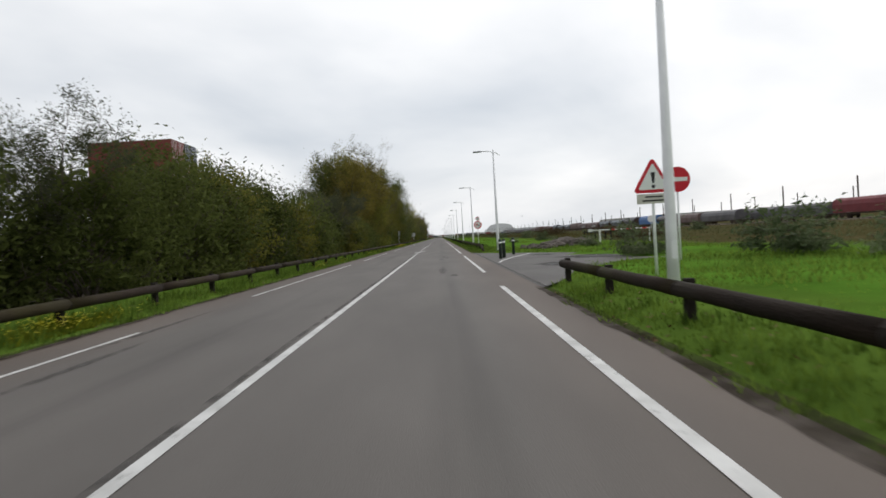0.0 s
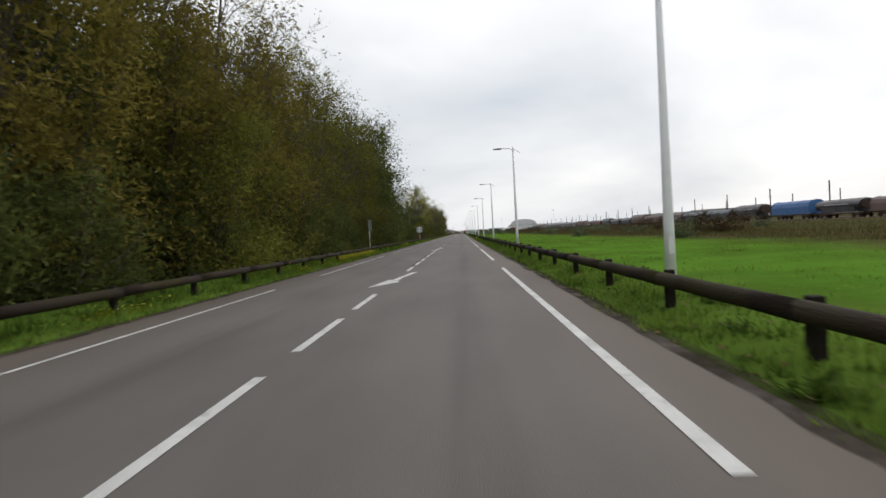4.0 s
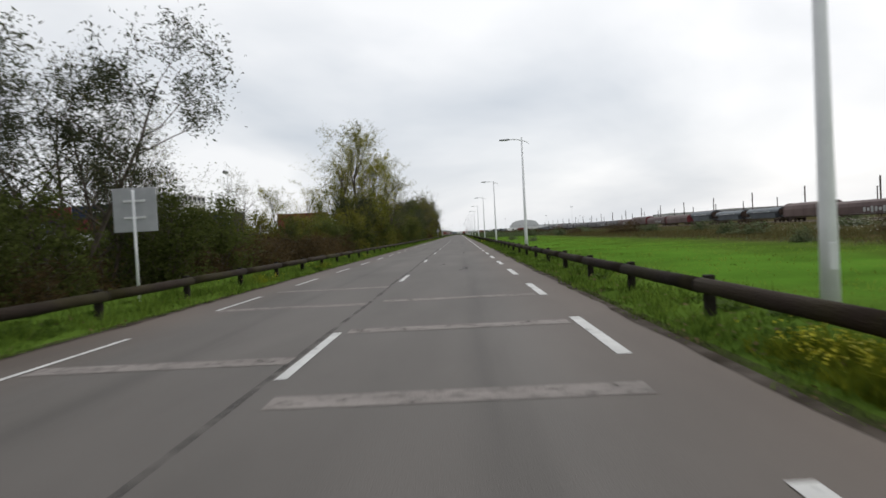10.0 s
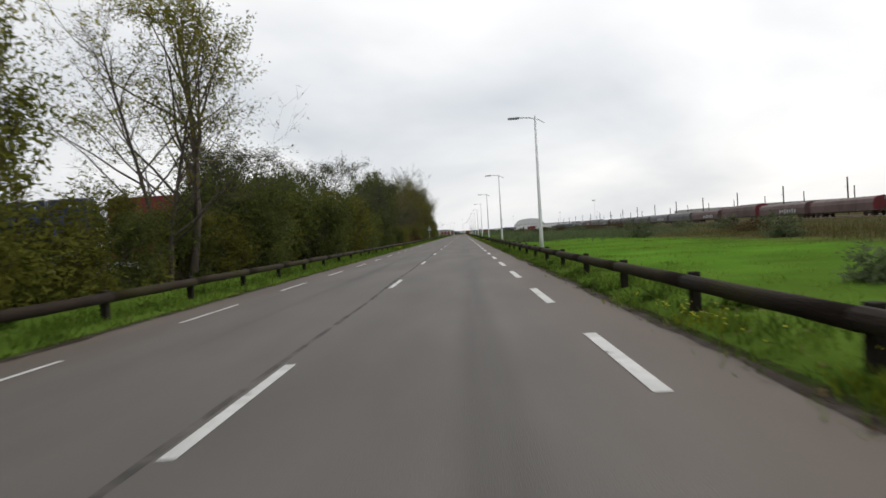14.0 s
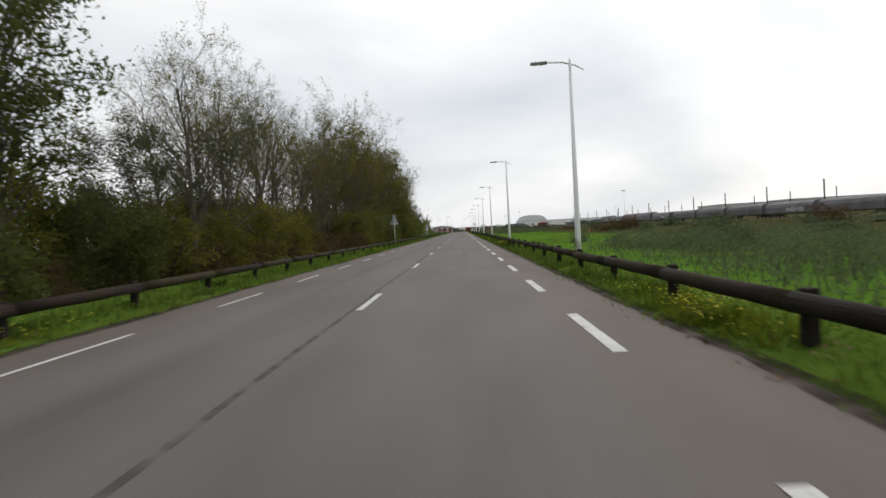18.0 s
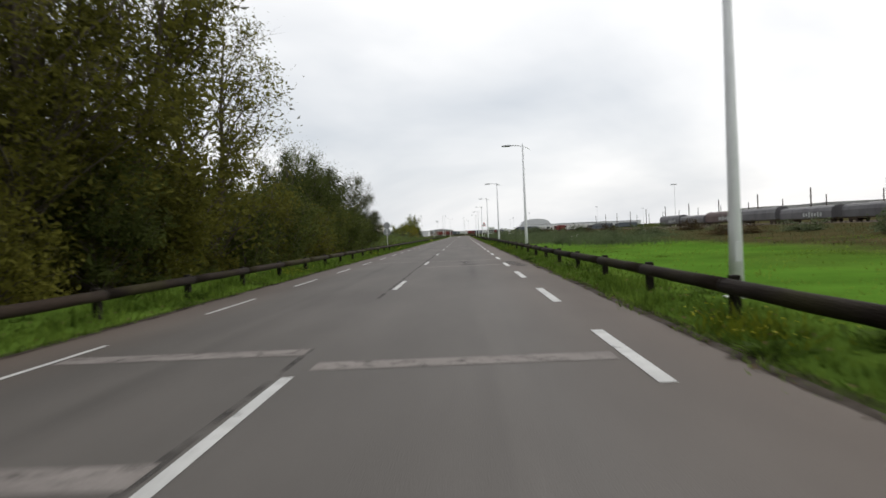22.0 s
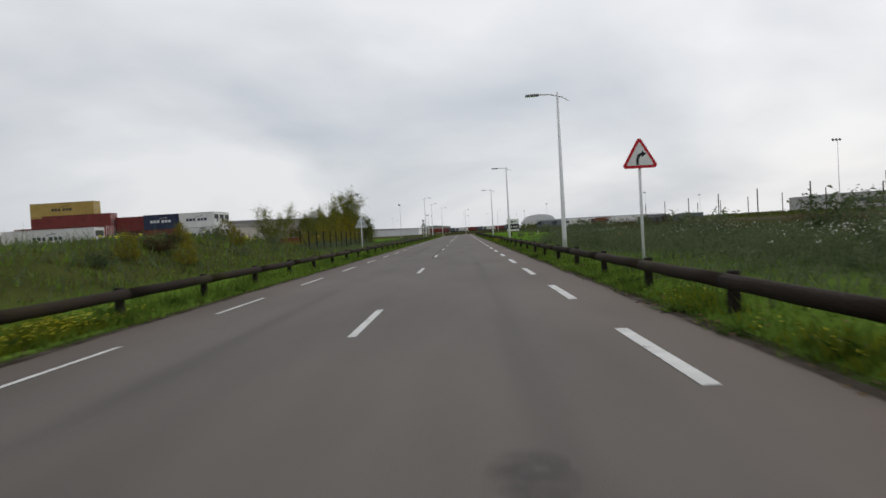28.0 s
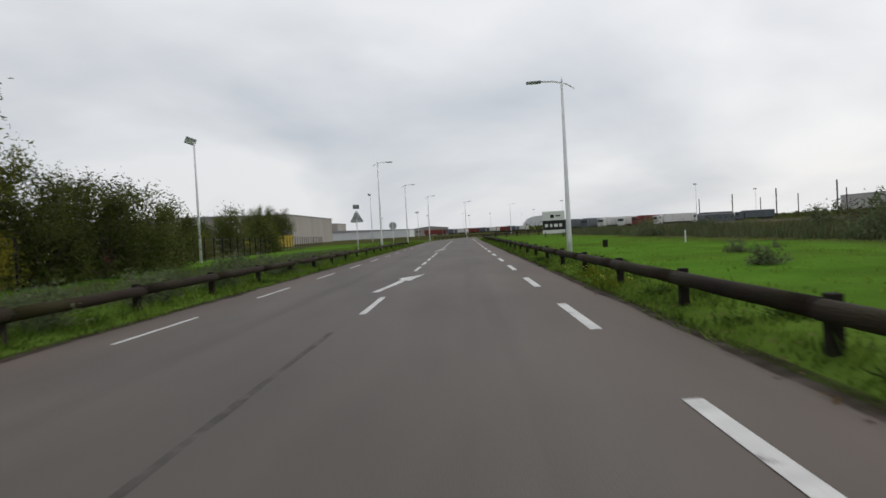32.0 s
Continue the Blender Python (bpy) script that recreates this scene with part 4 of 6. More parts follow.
for kind, x, y, s in (("willow", -10.0, 20.0, 0.70), ("bush", -11.5, 62, 0.8), ("bush", -11.8, 66, 0.85), ("bush", -12.0, 70, 0.85), ("willow", -9.4, 66.0, 0.85), ("willow", -9.8, 71.0, 0.8), ("poplar", -12.5, 102, 0.84), ("poplar", -11.5, 107, 0.92), ("poplar", -10.4, 110, 0.9), ("young", -8.6, 97, 0.9), ("young", -8.4, 104, 1.0), ("bare", -11.0, 104, 1.1),
                      ("bush", -10.0, 73, 0.85), ("bush", -12.5, 76, 0.9), ("autumn", -10.0, 88.5, 1.02), ("autumn", -10.2, 97, 1.12), ("autumn", -9.8, 106, 1.18), ("airy", -9.6, 114, 1.15), ("airy", -9.8, 123, 1.2), ("airy", -9.3, 130, 1.15), ("airy", -9.4, 136, 1.2), ("tree", -9.2, 143.5, 1.3), ("tree", -9.2, 153, 1.28), ("tree", -9.9, 162, 0.95),
                      ("tree", -10.2, 172, 0.78), ("willow", -9.8, 178, 0.62), ("willow", -9.9, 203.5, 0.95), ("willow", -10.2, 208.5, 0.62), ("bare", -10.4, 206.5, 0.5), ("willow", -12.5, 197, 0.95),
                      ("poplar", -21.7, 270, 0.6), ("poplar", -19.0, 272, 0.5), ("young", -13.0, 261, 0.9), ("bare", -10.6, 221, 0.36), ("poplar", -14.8, 272.7, 0.94), ("poplar", -11.4, 271.4, 0.95), ("poplar", -10.8, 275, 0.9), ("poplar", -9.6, 291.5, 0.98), ("bare", -10.0, 290.0, 0.82), ("olive", -13.0, 268, 1.0), ("olive", -13.0, 274, 1.0), ("bush", -13.2, 280, 0.9), ("young", -9.8, 280, 0.85), ("poplar", -12.6, 270, 0.8), ("young", -10.4, 268, 1.05), ("young", -9.6, 277, 1.1), ("willow", -9.8, 261, 0.8),
                      ("willow", -10.5, 302, 0.95), ("willow", -10.5, 322, 1.1), ("crown", -11.0, 357, 0.92), ("crown", -11.0, 363, 0.9), ("willow", -9.8, 372, 0.8), ("willow", -9.6, 343, 0.95),
                      ("bush", -12.0, 480, 1.05), ("airy", -10.2, 448, 1.2), ("oak", -9.9, 454, 1.2), ("airy", -9.6, 461, 1.1), ("tree", -11.4, 480, 0.62), ("tree", -10.8, 484.5, 0.66), ("tree", -10.6, 490.5, 0.66), ("willow", -10.0, 499.0, 1.02), ("tree", -11.6, 487.5, 0.72), ("bush", -12.0, 493.5, 1.05), ("bush", -12.2, 497.5, 1.0), ("willow", -9.8, 507, 0.5), ("bush", -9.6, 510.8, 0.75), ("bush", -11.4, 512, 0.8), ("willow", -10.2, 509.5, 0.45),
                      ("young", -16.6, 622, 0.62), ("young", -15.6, 630, 0.55), ("young", -15.8, 651, 1.02), ("young", -15.2, 648, 0.9), ("young", -16.6, 654, 0.75), ("young", -17.3, 661.5, 0.65), ("golden", -14.2, 640, 0.7), ("golden", -14.0, 646, 0.78), ("golden", -15.0, 651, 0.8), ("golden", -14.6, 633, 0.55), ("golden", -15.0, 626, 0.42), ("bush", -14.6, 656, 0.85), ("bush", -16.8, 658, 0.95), ("bush", -14.6, 660.5, 0.92), ("bush", -16.8, 664, 0.95), ("bush", -14.8, 665, 0.88), ("bush", -15.4, 669, 0.78), ("shrub", -5.3, 637.0, 0.42), ("shrub", -5.2, 641.5, 0.5), ("shrub", -5.3, 645.5, 0.55), ("shrub", -5.3, 634.5, 0.3), ("young", -15.0, 636, 0.6), ("young", -16.5, 643, 0.7), ("young", -15.8, 616, 0.45), ("tree", -67.0, 847, 1.05), ("tree", -60.5, 848, 1.0),
                      ("shrub", -5.4, 650, 0.5), ("shrub", -5.2, 656, 0.55), ("shrub", -5.6, 662, 0.5), ("shrub", -6.6, 654.5, 0.6), ("shrub", -7.4, 659, 0.6), ("shrub", -5.6, 668, 0.45), ("shrub", -6.0, 648.0, 0.45),
                      ("golden", -9.2, 577, 0.17), ("golden", -10.0, 583, 0.19), ("golden", -9.6, 588.5, 0.17), ("golden", -11.0, 591, 0.19), ("golden", -8.4, 579.5, 0.15), ("golden", -9.0, 566, 0.16), ("tree", -54, 836, 0.95), ("tree", -60, 838, 1.0), ("olive", -68, 830, 1.3), ("olive", -78, 834, 1.4), ("bush", -22.5, 712, 1.0), ("olive", -25.0, 718, 1.0), ("bush", -27.0, 700, 1.1), ("bush", -24.0, 705, 1.15), ("olive", -22.0, 690, 0.6), ("bramble", -9.6, 580, 0.32), ("shrub", -10.5, 583, 0.4), ("shrub", -11.5, 590, 0.4), ("shrub", -10.2, 597, 0.4), ("bramble", -11, 600, 0.3), ("bramble", -10, 560, 0.32), ("shrub", -11, 548, 0.4), ("bramble", -9.5, 570, 0.3), ("shrub", -9.0, 575, 0.35), ("bramble", -11, 535, 0.35), ("shrub", -10, 525, 0.5), ("shrub", -8.6, 586, 0.35), ("shrub", -8.8, 592, 0.3), ("shrub", -9.3, 566, 0.35)):
    stand(kind, x, y, s)
# shrubs in the field and along the railway
for x, y, s in ((10.5, 28.5, 1.0), (13.5, 22.0, 1.2), (15, 18, 1.0), (12, 45, 0.6), (12.5, 62, 0.5), (10.5, 78, 0.45), (15, 85, 0.8), (17, 118, 0.9), (16, 150, 0.9), (18, 190, 0.8), (9.6, 255.5, 0.4), (9.0, 275, 0.5), (19, 300, 0.9), (16, 318, 1.0), (9.2, 389, 0.5),
                (10.5, 384, 0.55), (13.5, 378, 0.9), (12.5, 372, 0.7), (12, 500, 0.6), (9.5, 486, 0.55), (10.8, 491, 0.5), (13.0, 482, 0.55), (12.5, 572, 1.0), (16, 579, 1.3), (19, 588, 1.4), (14.5, 592, 1.1), (9.0, 607, 0.8), (10.5, 604, 0.9), (12.6, 610, 1.0), (9.5, 648, 0.4), (11.5, 655, 0.35), (8.3, 592.0, 0.55),
                (18.0, 216, 0.5), (24, 240, 0.7), (28, 330, 0.9), (22, 420, 0.8), (26, 470, 1.0), (20, 540, 1.2), (22, 620, 1.2), (24, 640, 1.2), (20, 660, 1.3), (26, 676, 1.2), (18, 690, 1.1)):
    stand("shrub", x, y, s)
# clumps of scrub before the railway
for i in range(70):
    stand("bramble" if i % 3 == 0 else "shrub", 21 + 14 * plant_rng.random(), 6 + 10.2 * i + jit(5), 0.45 + 0.5 * plant_rng.random(), 0.8 + 0.8 * plant_rng.random())
# thicket along the wire fence
for i in range(13):
    stand("shrub", -11.9 + jit(0.3), 609 + 3.0 * i + jit(0.8), 0.55 + 0.3 * plant_rng.random(), 0.8)
for (kind, k), ob in KINDS.items():
    if (kind, k) not in used:
        for o in (*ob.children, ob):
            bpy.data.objects.remove(o)


# ---------- grass, weeds and flowers ----------
def blades(seed, count, where, tall, wide, material, name, lean=0.35):
    """Thin upright triangles; where(rng, n) gives x and y."""
    rng = np.random.default_rng(seed)
    x, y = where(rng, count)
    z = np.array([ground_z(a, b) for a, b in zip(x, y)])
    clump = 0.55 + 0.5 * (np.sin(x * 2.3 + 1.7 * np.sin(y * 0.9)) * np.sin(y * 1.9 + 1.3 * np.sin(x * 1.1)) + 0.6 * np.sin(x * 5.1 + y * 3.7) * np.sin(y * 4.3 - x * 2.2))
    h = (tall[0] + (tall[1] - tall[0]) * rng.random(count) ** 1.6) * np.clip(clump, 0.25, 1.5)
    a = rng.random(count) * 2 * math.pi
    w = wide * (0.6 + 0.8 * rng.random(count))
    base = np.stack([x, y, z - 0.02], 1)
    side = np.stack([np.cos(a) * w, np.sin(a) * w, 0 * a], 1)
    tip = base + np.stack([rng.normal(0, lean, count) * h, rng.normal(0, lean, count) * h, h], 1)
    return fast(name, np.stack([base - side, base + side, tip], 1), 3, material)


def verge(lo, hi, y0, y1, skip=None):
    def where(rng, n):
        x = lo + (hi - lo) * rng.random(n)
        if hi - lo < 4:  # thicker beside the asphalt
            near = lo if lo > 0 else hi
            x = near + (x - near) * (0.35 + 0.65 * rng.random(n))
        y = y0 + (y1 - y0) * rng.random(n)
        if 4.0 < lo < 4.5:
            u = np.clip((y - 205) / 57, 0, 1)
            x = x + 0.22 * u * u * (3 - 2 * u) * np.clip(1 - (x - lo) / 1.5, 0, 1)
        if skip:
            bad = (y > skip[0]) & (y < skip[1]) & (x < skip[2])
            y[bad] = y[bad] + 60 + (y[bad] * 7.3) % 500
        return x, y
    return where


def stuff(name, me, material, label, category):
    return single(name, me, material, label, category, kind="stuff")


stuff("grass_verge", blades(1, 230000, verge(4.24, 7.0, -8, 735, (14, 47, 9)), (0.06, 0.32), 0.017, GRASS, "grass_verge"), GRASS, "long green verge grass round the guardrail", "grass")
stuff("grass_verge", blades(2, 190000, verge(-7.2, -4.14, -4, 735), (0.08, 0.44), 0.017, GRASS, "grass_verge"), GRASS, "long green verge grass below the trees", "grass")
stuff("edge_grass", blades(11, 60000, verge(4.08, 4.62, -8, 735, (14, 47.5, 9)), (0.04, 0.17), 0.016, GRASS, "edge_grass", 0.6), GRASS, "short ragged grass creeping over the asphalt edge", "grass")
stuff("edge_grass", blades(12, 60000, verge(-4.55, -4.02, -8, 735), (0.04, 0.17), 0.016, GRASS, "edge_grass", 0.6), GRASS, "short ragged grass creeping over the asphalt edge", "grass")


def beside_apron(rng, n):
    """Rough grass round the side road, off its asphalt."""
    x, y = 4.4 + 12 * rng.random(n), 12 + 40 * rng.random(n)
    keep = np.ones(n, bool)
    for i in range(n):
        inside = False
        for (ax, ay), (bx, by) in zip(apron_pts, apron_pts[1:] + apron_pts[:1]):
            if (ay > y[i]) != (by > y[i]) and x[i] < (bx - ax) * (y[i] - ay) / (by - ay) + ax:
                inside = not inside
        keep[i] = not inside
    x, y = x[keep], y[keep]
    return np.resize(x, n), np.resize(y, n)


stuff("rough_grass", blades(15, 26000, beside_apron, (0.06, 0.34), 0.02, GRASS, "rough_grass", 0.45), GRASS, "rough tufted grass round the side road", "grass")
stuff("field_grass", blades(3, 120000, verge(7, 17, -8, 735, (14, 47, 15)), (0.04, 0.15), 0.024, GRASS, "field_grass"), GRASS, "short bright green meadow grass", "grass")
stuff("dry_grass", blades(4, 60000, verge(17.5, 38, -10, 740), (0.08, 0.34), 0.022, STRAW, "dry_grass"), STRAW, "tall brown dry grass before the railway", "grass")
stuff("dry_grass", blades(5, 26000, verge(34, 58, 0, 740), (0.1, 0.4), 0.035, STRAW, "dry_grass"), STRAW, "brown dry grass on the railway bank", "grass")
stuff("rough_grass", blades(6, 60000, verge(17, 44, -10, 740), (0.12, 0.42), 0.022, WEED, "rough_grass"), WEED, "rough green weeds among the dry grass", "weeds")
stuff("mound_grass", blades(7, 60000, verge(-26, -6.8, 498, 625), (0.12, 0.5), 0.025, GRASS, "mound_grass"), GRASS, "long grass on the mound", "grass")
stuff("rough_grass", blades(26, 26000, verge(-12.5, -7.0, 604, 745), (0.10, 0.42), 0.022, GRASS, "rough_grass", 0.45), GRASS, "rough grass between the rail and the fence", "grass")
stuff("rough_grass", blades(27, 26000, verge(-11.4, -6.4, 606, 690), (0.15, 0.6), 0.022, WEED, "rough_grass", 0.4), WEED, "rough grey-green weeds before the fence", "weeds")
stuff("dry_grass", blades(28, 9000, verge(-12.0, -6.6, 606, 690), (0.15, 0.5), 0.02, STRAW, "dry_grass"), STRAW, "dry brown grass before the fence", "grass")
stuff("tall_dry_grass", blades(29, 22000, verge(19.0, 27, 600, 760), (0.5, 1.35), 0.024, STRAW, "tall_dry_grass", 0.25), STRAW, "tall brown grass at the end of the meadow", "grass")
stuff("tall_weeds", blades(30, 36000, verge(18.5, 26, 600, 760), (0.5, 1.4), 0.024, WEED, "tall_weeds", 0.25), WEED, "tall weeds at the end of the meadow", "weeds")
stuff("tall_dry_grass", blades(31, 20000, verge(18.8, 27, 88, 320), (0.3, 0.85), 0.024, STRAW, "tall_dry_grass", 0.25), STRAW, "knee-high brown grass along the meadow", "grass")
stuff("mound_straw", blades(25, 16000, verge(-20, -7.2, 500, 606), (0.15, 0.55), 0.022, STRAW, "mound_straw"), STRAW, "dry brown grass on the mound", "grass")
stuff("mound_weeds", blades(8, 30000, verge(-24, -7.4, 500, 612), (0.2, 0.8), 0.025, WEED, "mound_weeds"), WEED, "grey-green weeds on the mound", "weeds")


def patches(spots, least=5.4):
    """Scatters round the spots, folded back where it would reach the road."""
    def where(rng, n):
        k = rng.integers(0, len(spots), n)
        c = np.array(spots)[k]
        x = np.abs(c[:, 0] + rng.normal(0, 0.5, n) * c[:, 2])
        return np.sign(c[:, 0]) * (least + np.abs(x - least)), c[:, 1] + rng.normal(0, 0.5, n) * c[:, 3]
    return where


field_rng = np.random.default_rng(44)
TUFTS = [(7 + 17 * field_rng.random() ** 1.2, 48 + 640 * field_rng.random(), 0.5 + 1.6 * field_rng.random(), 1.0 + 3.5 * field_rng.random()) for _ in range(420)]
stuff("field_tufts", blades(23, 110000, patches(TUFTS), (0.05, 0.14), 0.020, GRASS, "field_tufts", 0.4), GRASS, "darker tufts of longer grass in the meadow", "grass")
SWARD = [(7 + 15 * field_rng.random(), 494 + 118 * field_rng.random(), 2.5, 5.0) for _ in range(60)]
stuff("rough_sward", blades(24, 60000, patches(SWARD), (0.18, 0.62), 0.022, WEED, "rough_sward", 0.35), WEED, "rough dark weeds over the meadow", "weeds")
WEED_SPOTS = [(10, 560, 3, 6), (13, 566, 5, 8), (9, 590, 2, 6), (12, 598, 5, 8), (16, 560, 7, 12), (17, 594, 7, 12), (9, 330, 2, 6), (13, 338, 6, 10), (17, 332, 7, 14), (20, 345, 8, 12), (14, 520, 6, 10), (19, 530, 7, 14), (11, 375, 3, 6), (15, 380, 5, 8), (10, 354, 4, 8), (14, 352, 6, 14), (18, 358, 8, 18), (12, 364, 6, 8), (11, 575, 4, 10), (14, 583, 6, 12), (20, 575, 8, 20), (9.5, 606, 2, 5), (12, 608, 4, 6), (17, 610, 8, 14), (13, 484, 4, 8)]
stuff("tall_weeds", blades(9, 40000, patches(WEED_SPOTS), (0.4, 1.0), 0.02, WEED, "tall_weeds", 0.25), WEED, "tall grey-green weeds", "weeds")


def weed_leaves(seed, count, high):
    """Loose leaves on weed stalks, thinning out upwards."""
    rng = np.random.default_rng(seed)
    wx, wy = patches(WEED_SPOTS)(rng, count)
    clump = 0.5 + 0.5 * np.sin(wx * 1.9 + 2 * np.sin(wy * 0.7)) * np.sin(wy * 1.5)
    wz = np.array([ground_z(p, q) for p, q in zip(wx, wy)]) + high * (0.35 + 0.75 * clump) * rng.random(count) ** 0.8
    c = np.stack([wx, wy, wz], 1)
    u, w = rng.normal(0, 1, (count, 3)), rng.normal(0, 1, (count, 3))
    u, w = u / np.linalg.norm(u, axis=1, keepdims=True) * 0.07, w / np.linalg.norm(w, axis=1, keepdims=True) * 0.035
    return fast("weed_leaves", np.stack([c - u, c + w, c + u], 1), 3, WEED)


stuff("weed_leaves", weed_leaves(21, 150000, 0.85), WEED, "pale leaves of tall weeds", "weeds")


def flowers(seed, spots, count, spread, high, material, name, r=0.022):
    rng = np.random.default_rng(seed)
    c = np.array(spots)[rng.integers(0, len(spots), count)]
    x, y = c[:, 0] + rng.normal(0, spread * 0.5, count), c[:, 1] + rng.normal(0, spread, count)
    x = np.where(x > 0, np.maximum(x, 4.6), np.minimum(x, -4.5))
    z = np.array([ground_z(a, b) for a, b in zip(x, y)]) + high * (0.5 + 0.6 * rng.random(count))
    p = np.stack([x, y, z], 1)
    out = []
    for k in range(3):
        a = rng.random(count) * 6.283
        u = np.stack([np.cos(a), np.sin(a), rng.normal(0, 0.3, count)], 1) * r
        w = np.stack([-np.sin(a), np.cos(a), rng.normal(0, 0.5, count)], 1) * r
        out.append(np.stack([p - u, p + w, p + u, p - w], 1))
    return fast(name, np.concatenate(out), 4, material)


fl_rng = np.random.default_rng(77)
left_spots = [(-4.75 + fl_rng.normal(0, 0.15), y) for y in (11.5, 13, 36, 41, 45, 60, 66, 71, 78, 84, 99, 104, 108, 111, 113, 115, 118, 121, 135, 150, 152, 154, 170, 173, 186, 188, 190, 206, 215, 229, 331, 333, 350, 356, 396, 398, 458, 480, 497, 563, 565, 567)]
right_spots = [(4.85 + fl_rng.normal(0, 0.2), y) for y in (186.8, 188, 189, 268, 272, 336, 338, 341, 354, 356, 358, 378, 396, 398, 419, 421, 440, 478, 500, 562, 566, 619, 621, 623, 624, 645, 648)]
stuff("yellow_flowers", flowers(1, left_spots, 2400, 1.1, 0.22, FLOWER, "yellow_flowers", 0.015), FLOWER, "small yellow flowers in the verge", "flowers")
stuff("yellow_flowers", flowers(2, right_spots, 1100, 0.9, 0.24, FLOWER, "yellow_flowers", 0.014), FLOWER, "small yellow flowers at the rail", "flowers")
mustard = [(-4.75, 108 + 1.3 * k) for k in range(11)] + [(-4.8, 152), (-4.8, 153.2), (4.85, 187), (4.9, 188.3), (4.85, 189.5), (4.9, 355), (4.9, 397), (4.9, 620.5), (4.85, 622.5), (4.9, 624), (-4.8, 564), (-4.8, 566), (-4.75, 331), (-4.75, 11.5)]
stuff("yellow_flowers", flowers(5, mustard, 3400, 0.5, 0.30, FLOWER, "yellow_flowers", 0.016), FLOWER, "dense yellow mustard flowers at the rail", "flowers")
stuff("flowering_weeds", blades(14, 36000, patches([(x, y, 0.40, 1.2) for x, y in left_spots + right_spots + mustard * 5], 4.5), (0.10, 0.38), 0.028, FRESH, "flowering_weeds", 0.5), FRESH, "bright yellow-green flowering weeds in the verge", "weeds")
stuff("mound_flowers", flowers(3, [(-11, 580), (-12, 588), (-10.5, 592), (-13, 585)], 120, 0.7, 0.3, FLOWER, "mound_flowers", 0.04), FLOWER, "yellow flowering weeds on the mound", "flowers")
stuff("pale_flowers", flowers(4, [(14, 575), (17, 582), (12, 570), (15, 590), (22, 215), (24, 222), (25, 512), (27, 518), (30, 506), (10, 606), (12.5, 610)], 1500, 3.0, 0.8, UMBEL, "pale_flowers", 0.03), UMBEL, "pale flower heads among the weeds", "flowers")


def docks(seed, count, lo, hi):
    """Low broad-leaved weeds standing in clumps along a verge."""
    rng = np.random.default_rng(seed)
    k = count // 45
    cx, cy = lo + (hi - lo) * rng.random(k), 46 + 690 * rng.random(k)
    size = 0.07 + 0.17 * rng.random(k) ** 2
    i = rng.integers(0, k, count)
    a, e = 6.283 * rng.random(count), 0.15 + 0.75 * rng.random(count)
    d = np.stack([np.cos(a) * np.cos(e), np.sin(a) * np.cos(e), np.sin(e)], 1)
    foot = np.stack([cx[i] + rng.normal(0, 0.10, count), cy[i] + rng.normal(0, 0.16, count), np.zeros(count)], 1)
    foot[:, 2] = [ground_z(p, q) for p, q in foot[:, :2]]
    long = (size[i] * (0.6 + 0.9 * rng.random(count)))[:, None]
    w = np.stack([-np.sin(a), np.cos(a), 0 * a], 1) * long * 0.16
    mid = foot + d * long * 0.6
    tip = foot + d * long * np.array([1.1, 1.1, 0.85])
    return fast("verge_weeds", np.stack([foot, mid - w, tip, mid + w], 1), 4, DOCK)


stuff("verge_weeds", docks(41, 42000, 4.4, 6.8), DOCK, "broad-leaved dark green weeds along the rail", "weeds")
stuff("verge_weeds", docks(42, 42000, -7.0, -4.3), DOCK, "broad-leaved dark green weeds below the trees", "weeds")


def litter(seed, count, lo, hi):
    """Fallen leaves lying at the edge of the asphalt and in the verge."""
    rng = np.random.default_rng(seed)
    x = lo + (hi - lo) * rng.random(count) ** 1.4
    y = -6 + 740 * rng.random(count)
    keep = ~((x > 0) & (y > 14) & (y < 47))
    x, y = x[keep], y[keep]
    c = np.stack([x, y, np.array([ground_z(p, q) for p, q in zip(x, y)]) + 0.015 + 0.05 * rng.random(len(x))], 1)
    a = rng.random(len(x)) * 6.283
    u = np.stack([np.cos(a), np.sin(a), rng.normal(0, 0.25, len(x))], 1) * 0.04
    w = np.stack([-np.sin(a), np.cos(a), rng.normal(0, 0.25, len(x))], 1) * 0.026
    return fast("fallen_leaves", np.stack([c - u, c - w, c + u, c + w], 1), 4, DRY_LEAF)


stuff("fallen_leaves", litter(31, 9000, 4.22, 5.6), DRY_LEAF, "brown fallen leaves along the asphalt edge", "leaves")
stuff("fallen_leaves", litter(32, 9000, -4.14, -6.0), DRY_LEAF, "brown fallen leaves below the trees", "leaves")
# ---------- road signs ----------
def sign_post(ob, height, r=0.038):
    part("post", tube_mesh("post", [(0, 0, -0.2), (0, 0, height)], [r, r], GALV, 8), GALV, ob)


def rounded_triangle(side, r=0.07, turn=90, z=0.0):
    pts = []
    R = side / math.sqrt(3) - 2 * r
    for k in range(3):
        a = radians(turn + 120 * k)
        c = (R * math.cos(a), z + R * math.sin(a))
        for j in range(-3, 4):
            b = a + radians(60 * j / 3)
            pts.append((c[0] + r * math.cos(b), c[1] + r * math.sin(b)))
    return pts


def face(points, y, material, parent, name, label=""):
    bm = bmesh.new()
    f = bm.faces.new([bm.verts.new((px, y, pz)) for px, pz in points])
    if f.normal.y > 0 or (f.normal_update() or f.normal.y > 0):
        bmesh.ops.reverse_faces(bm, faces=[f])
    part(name, bm, material, parent, label)


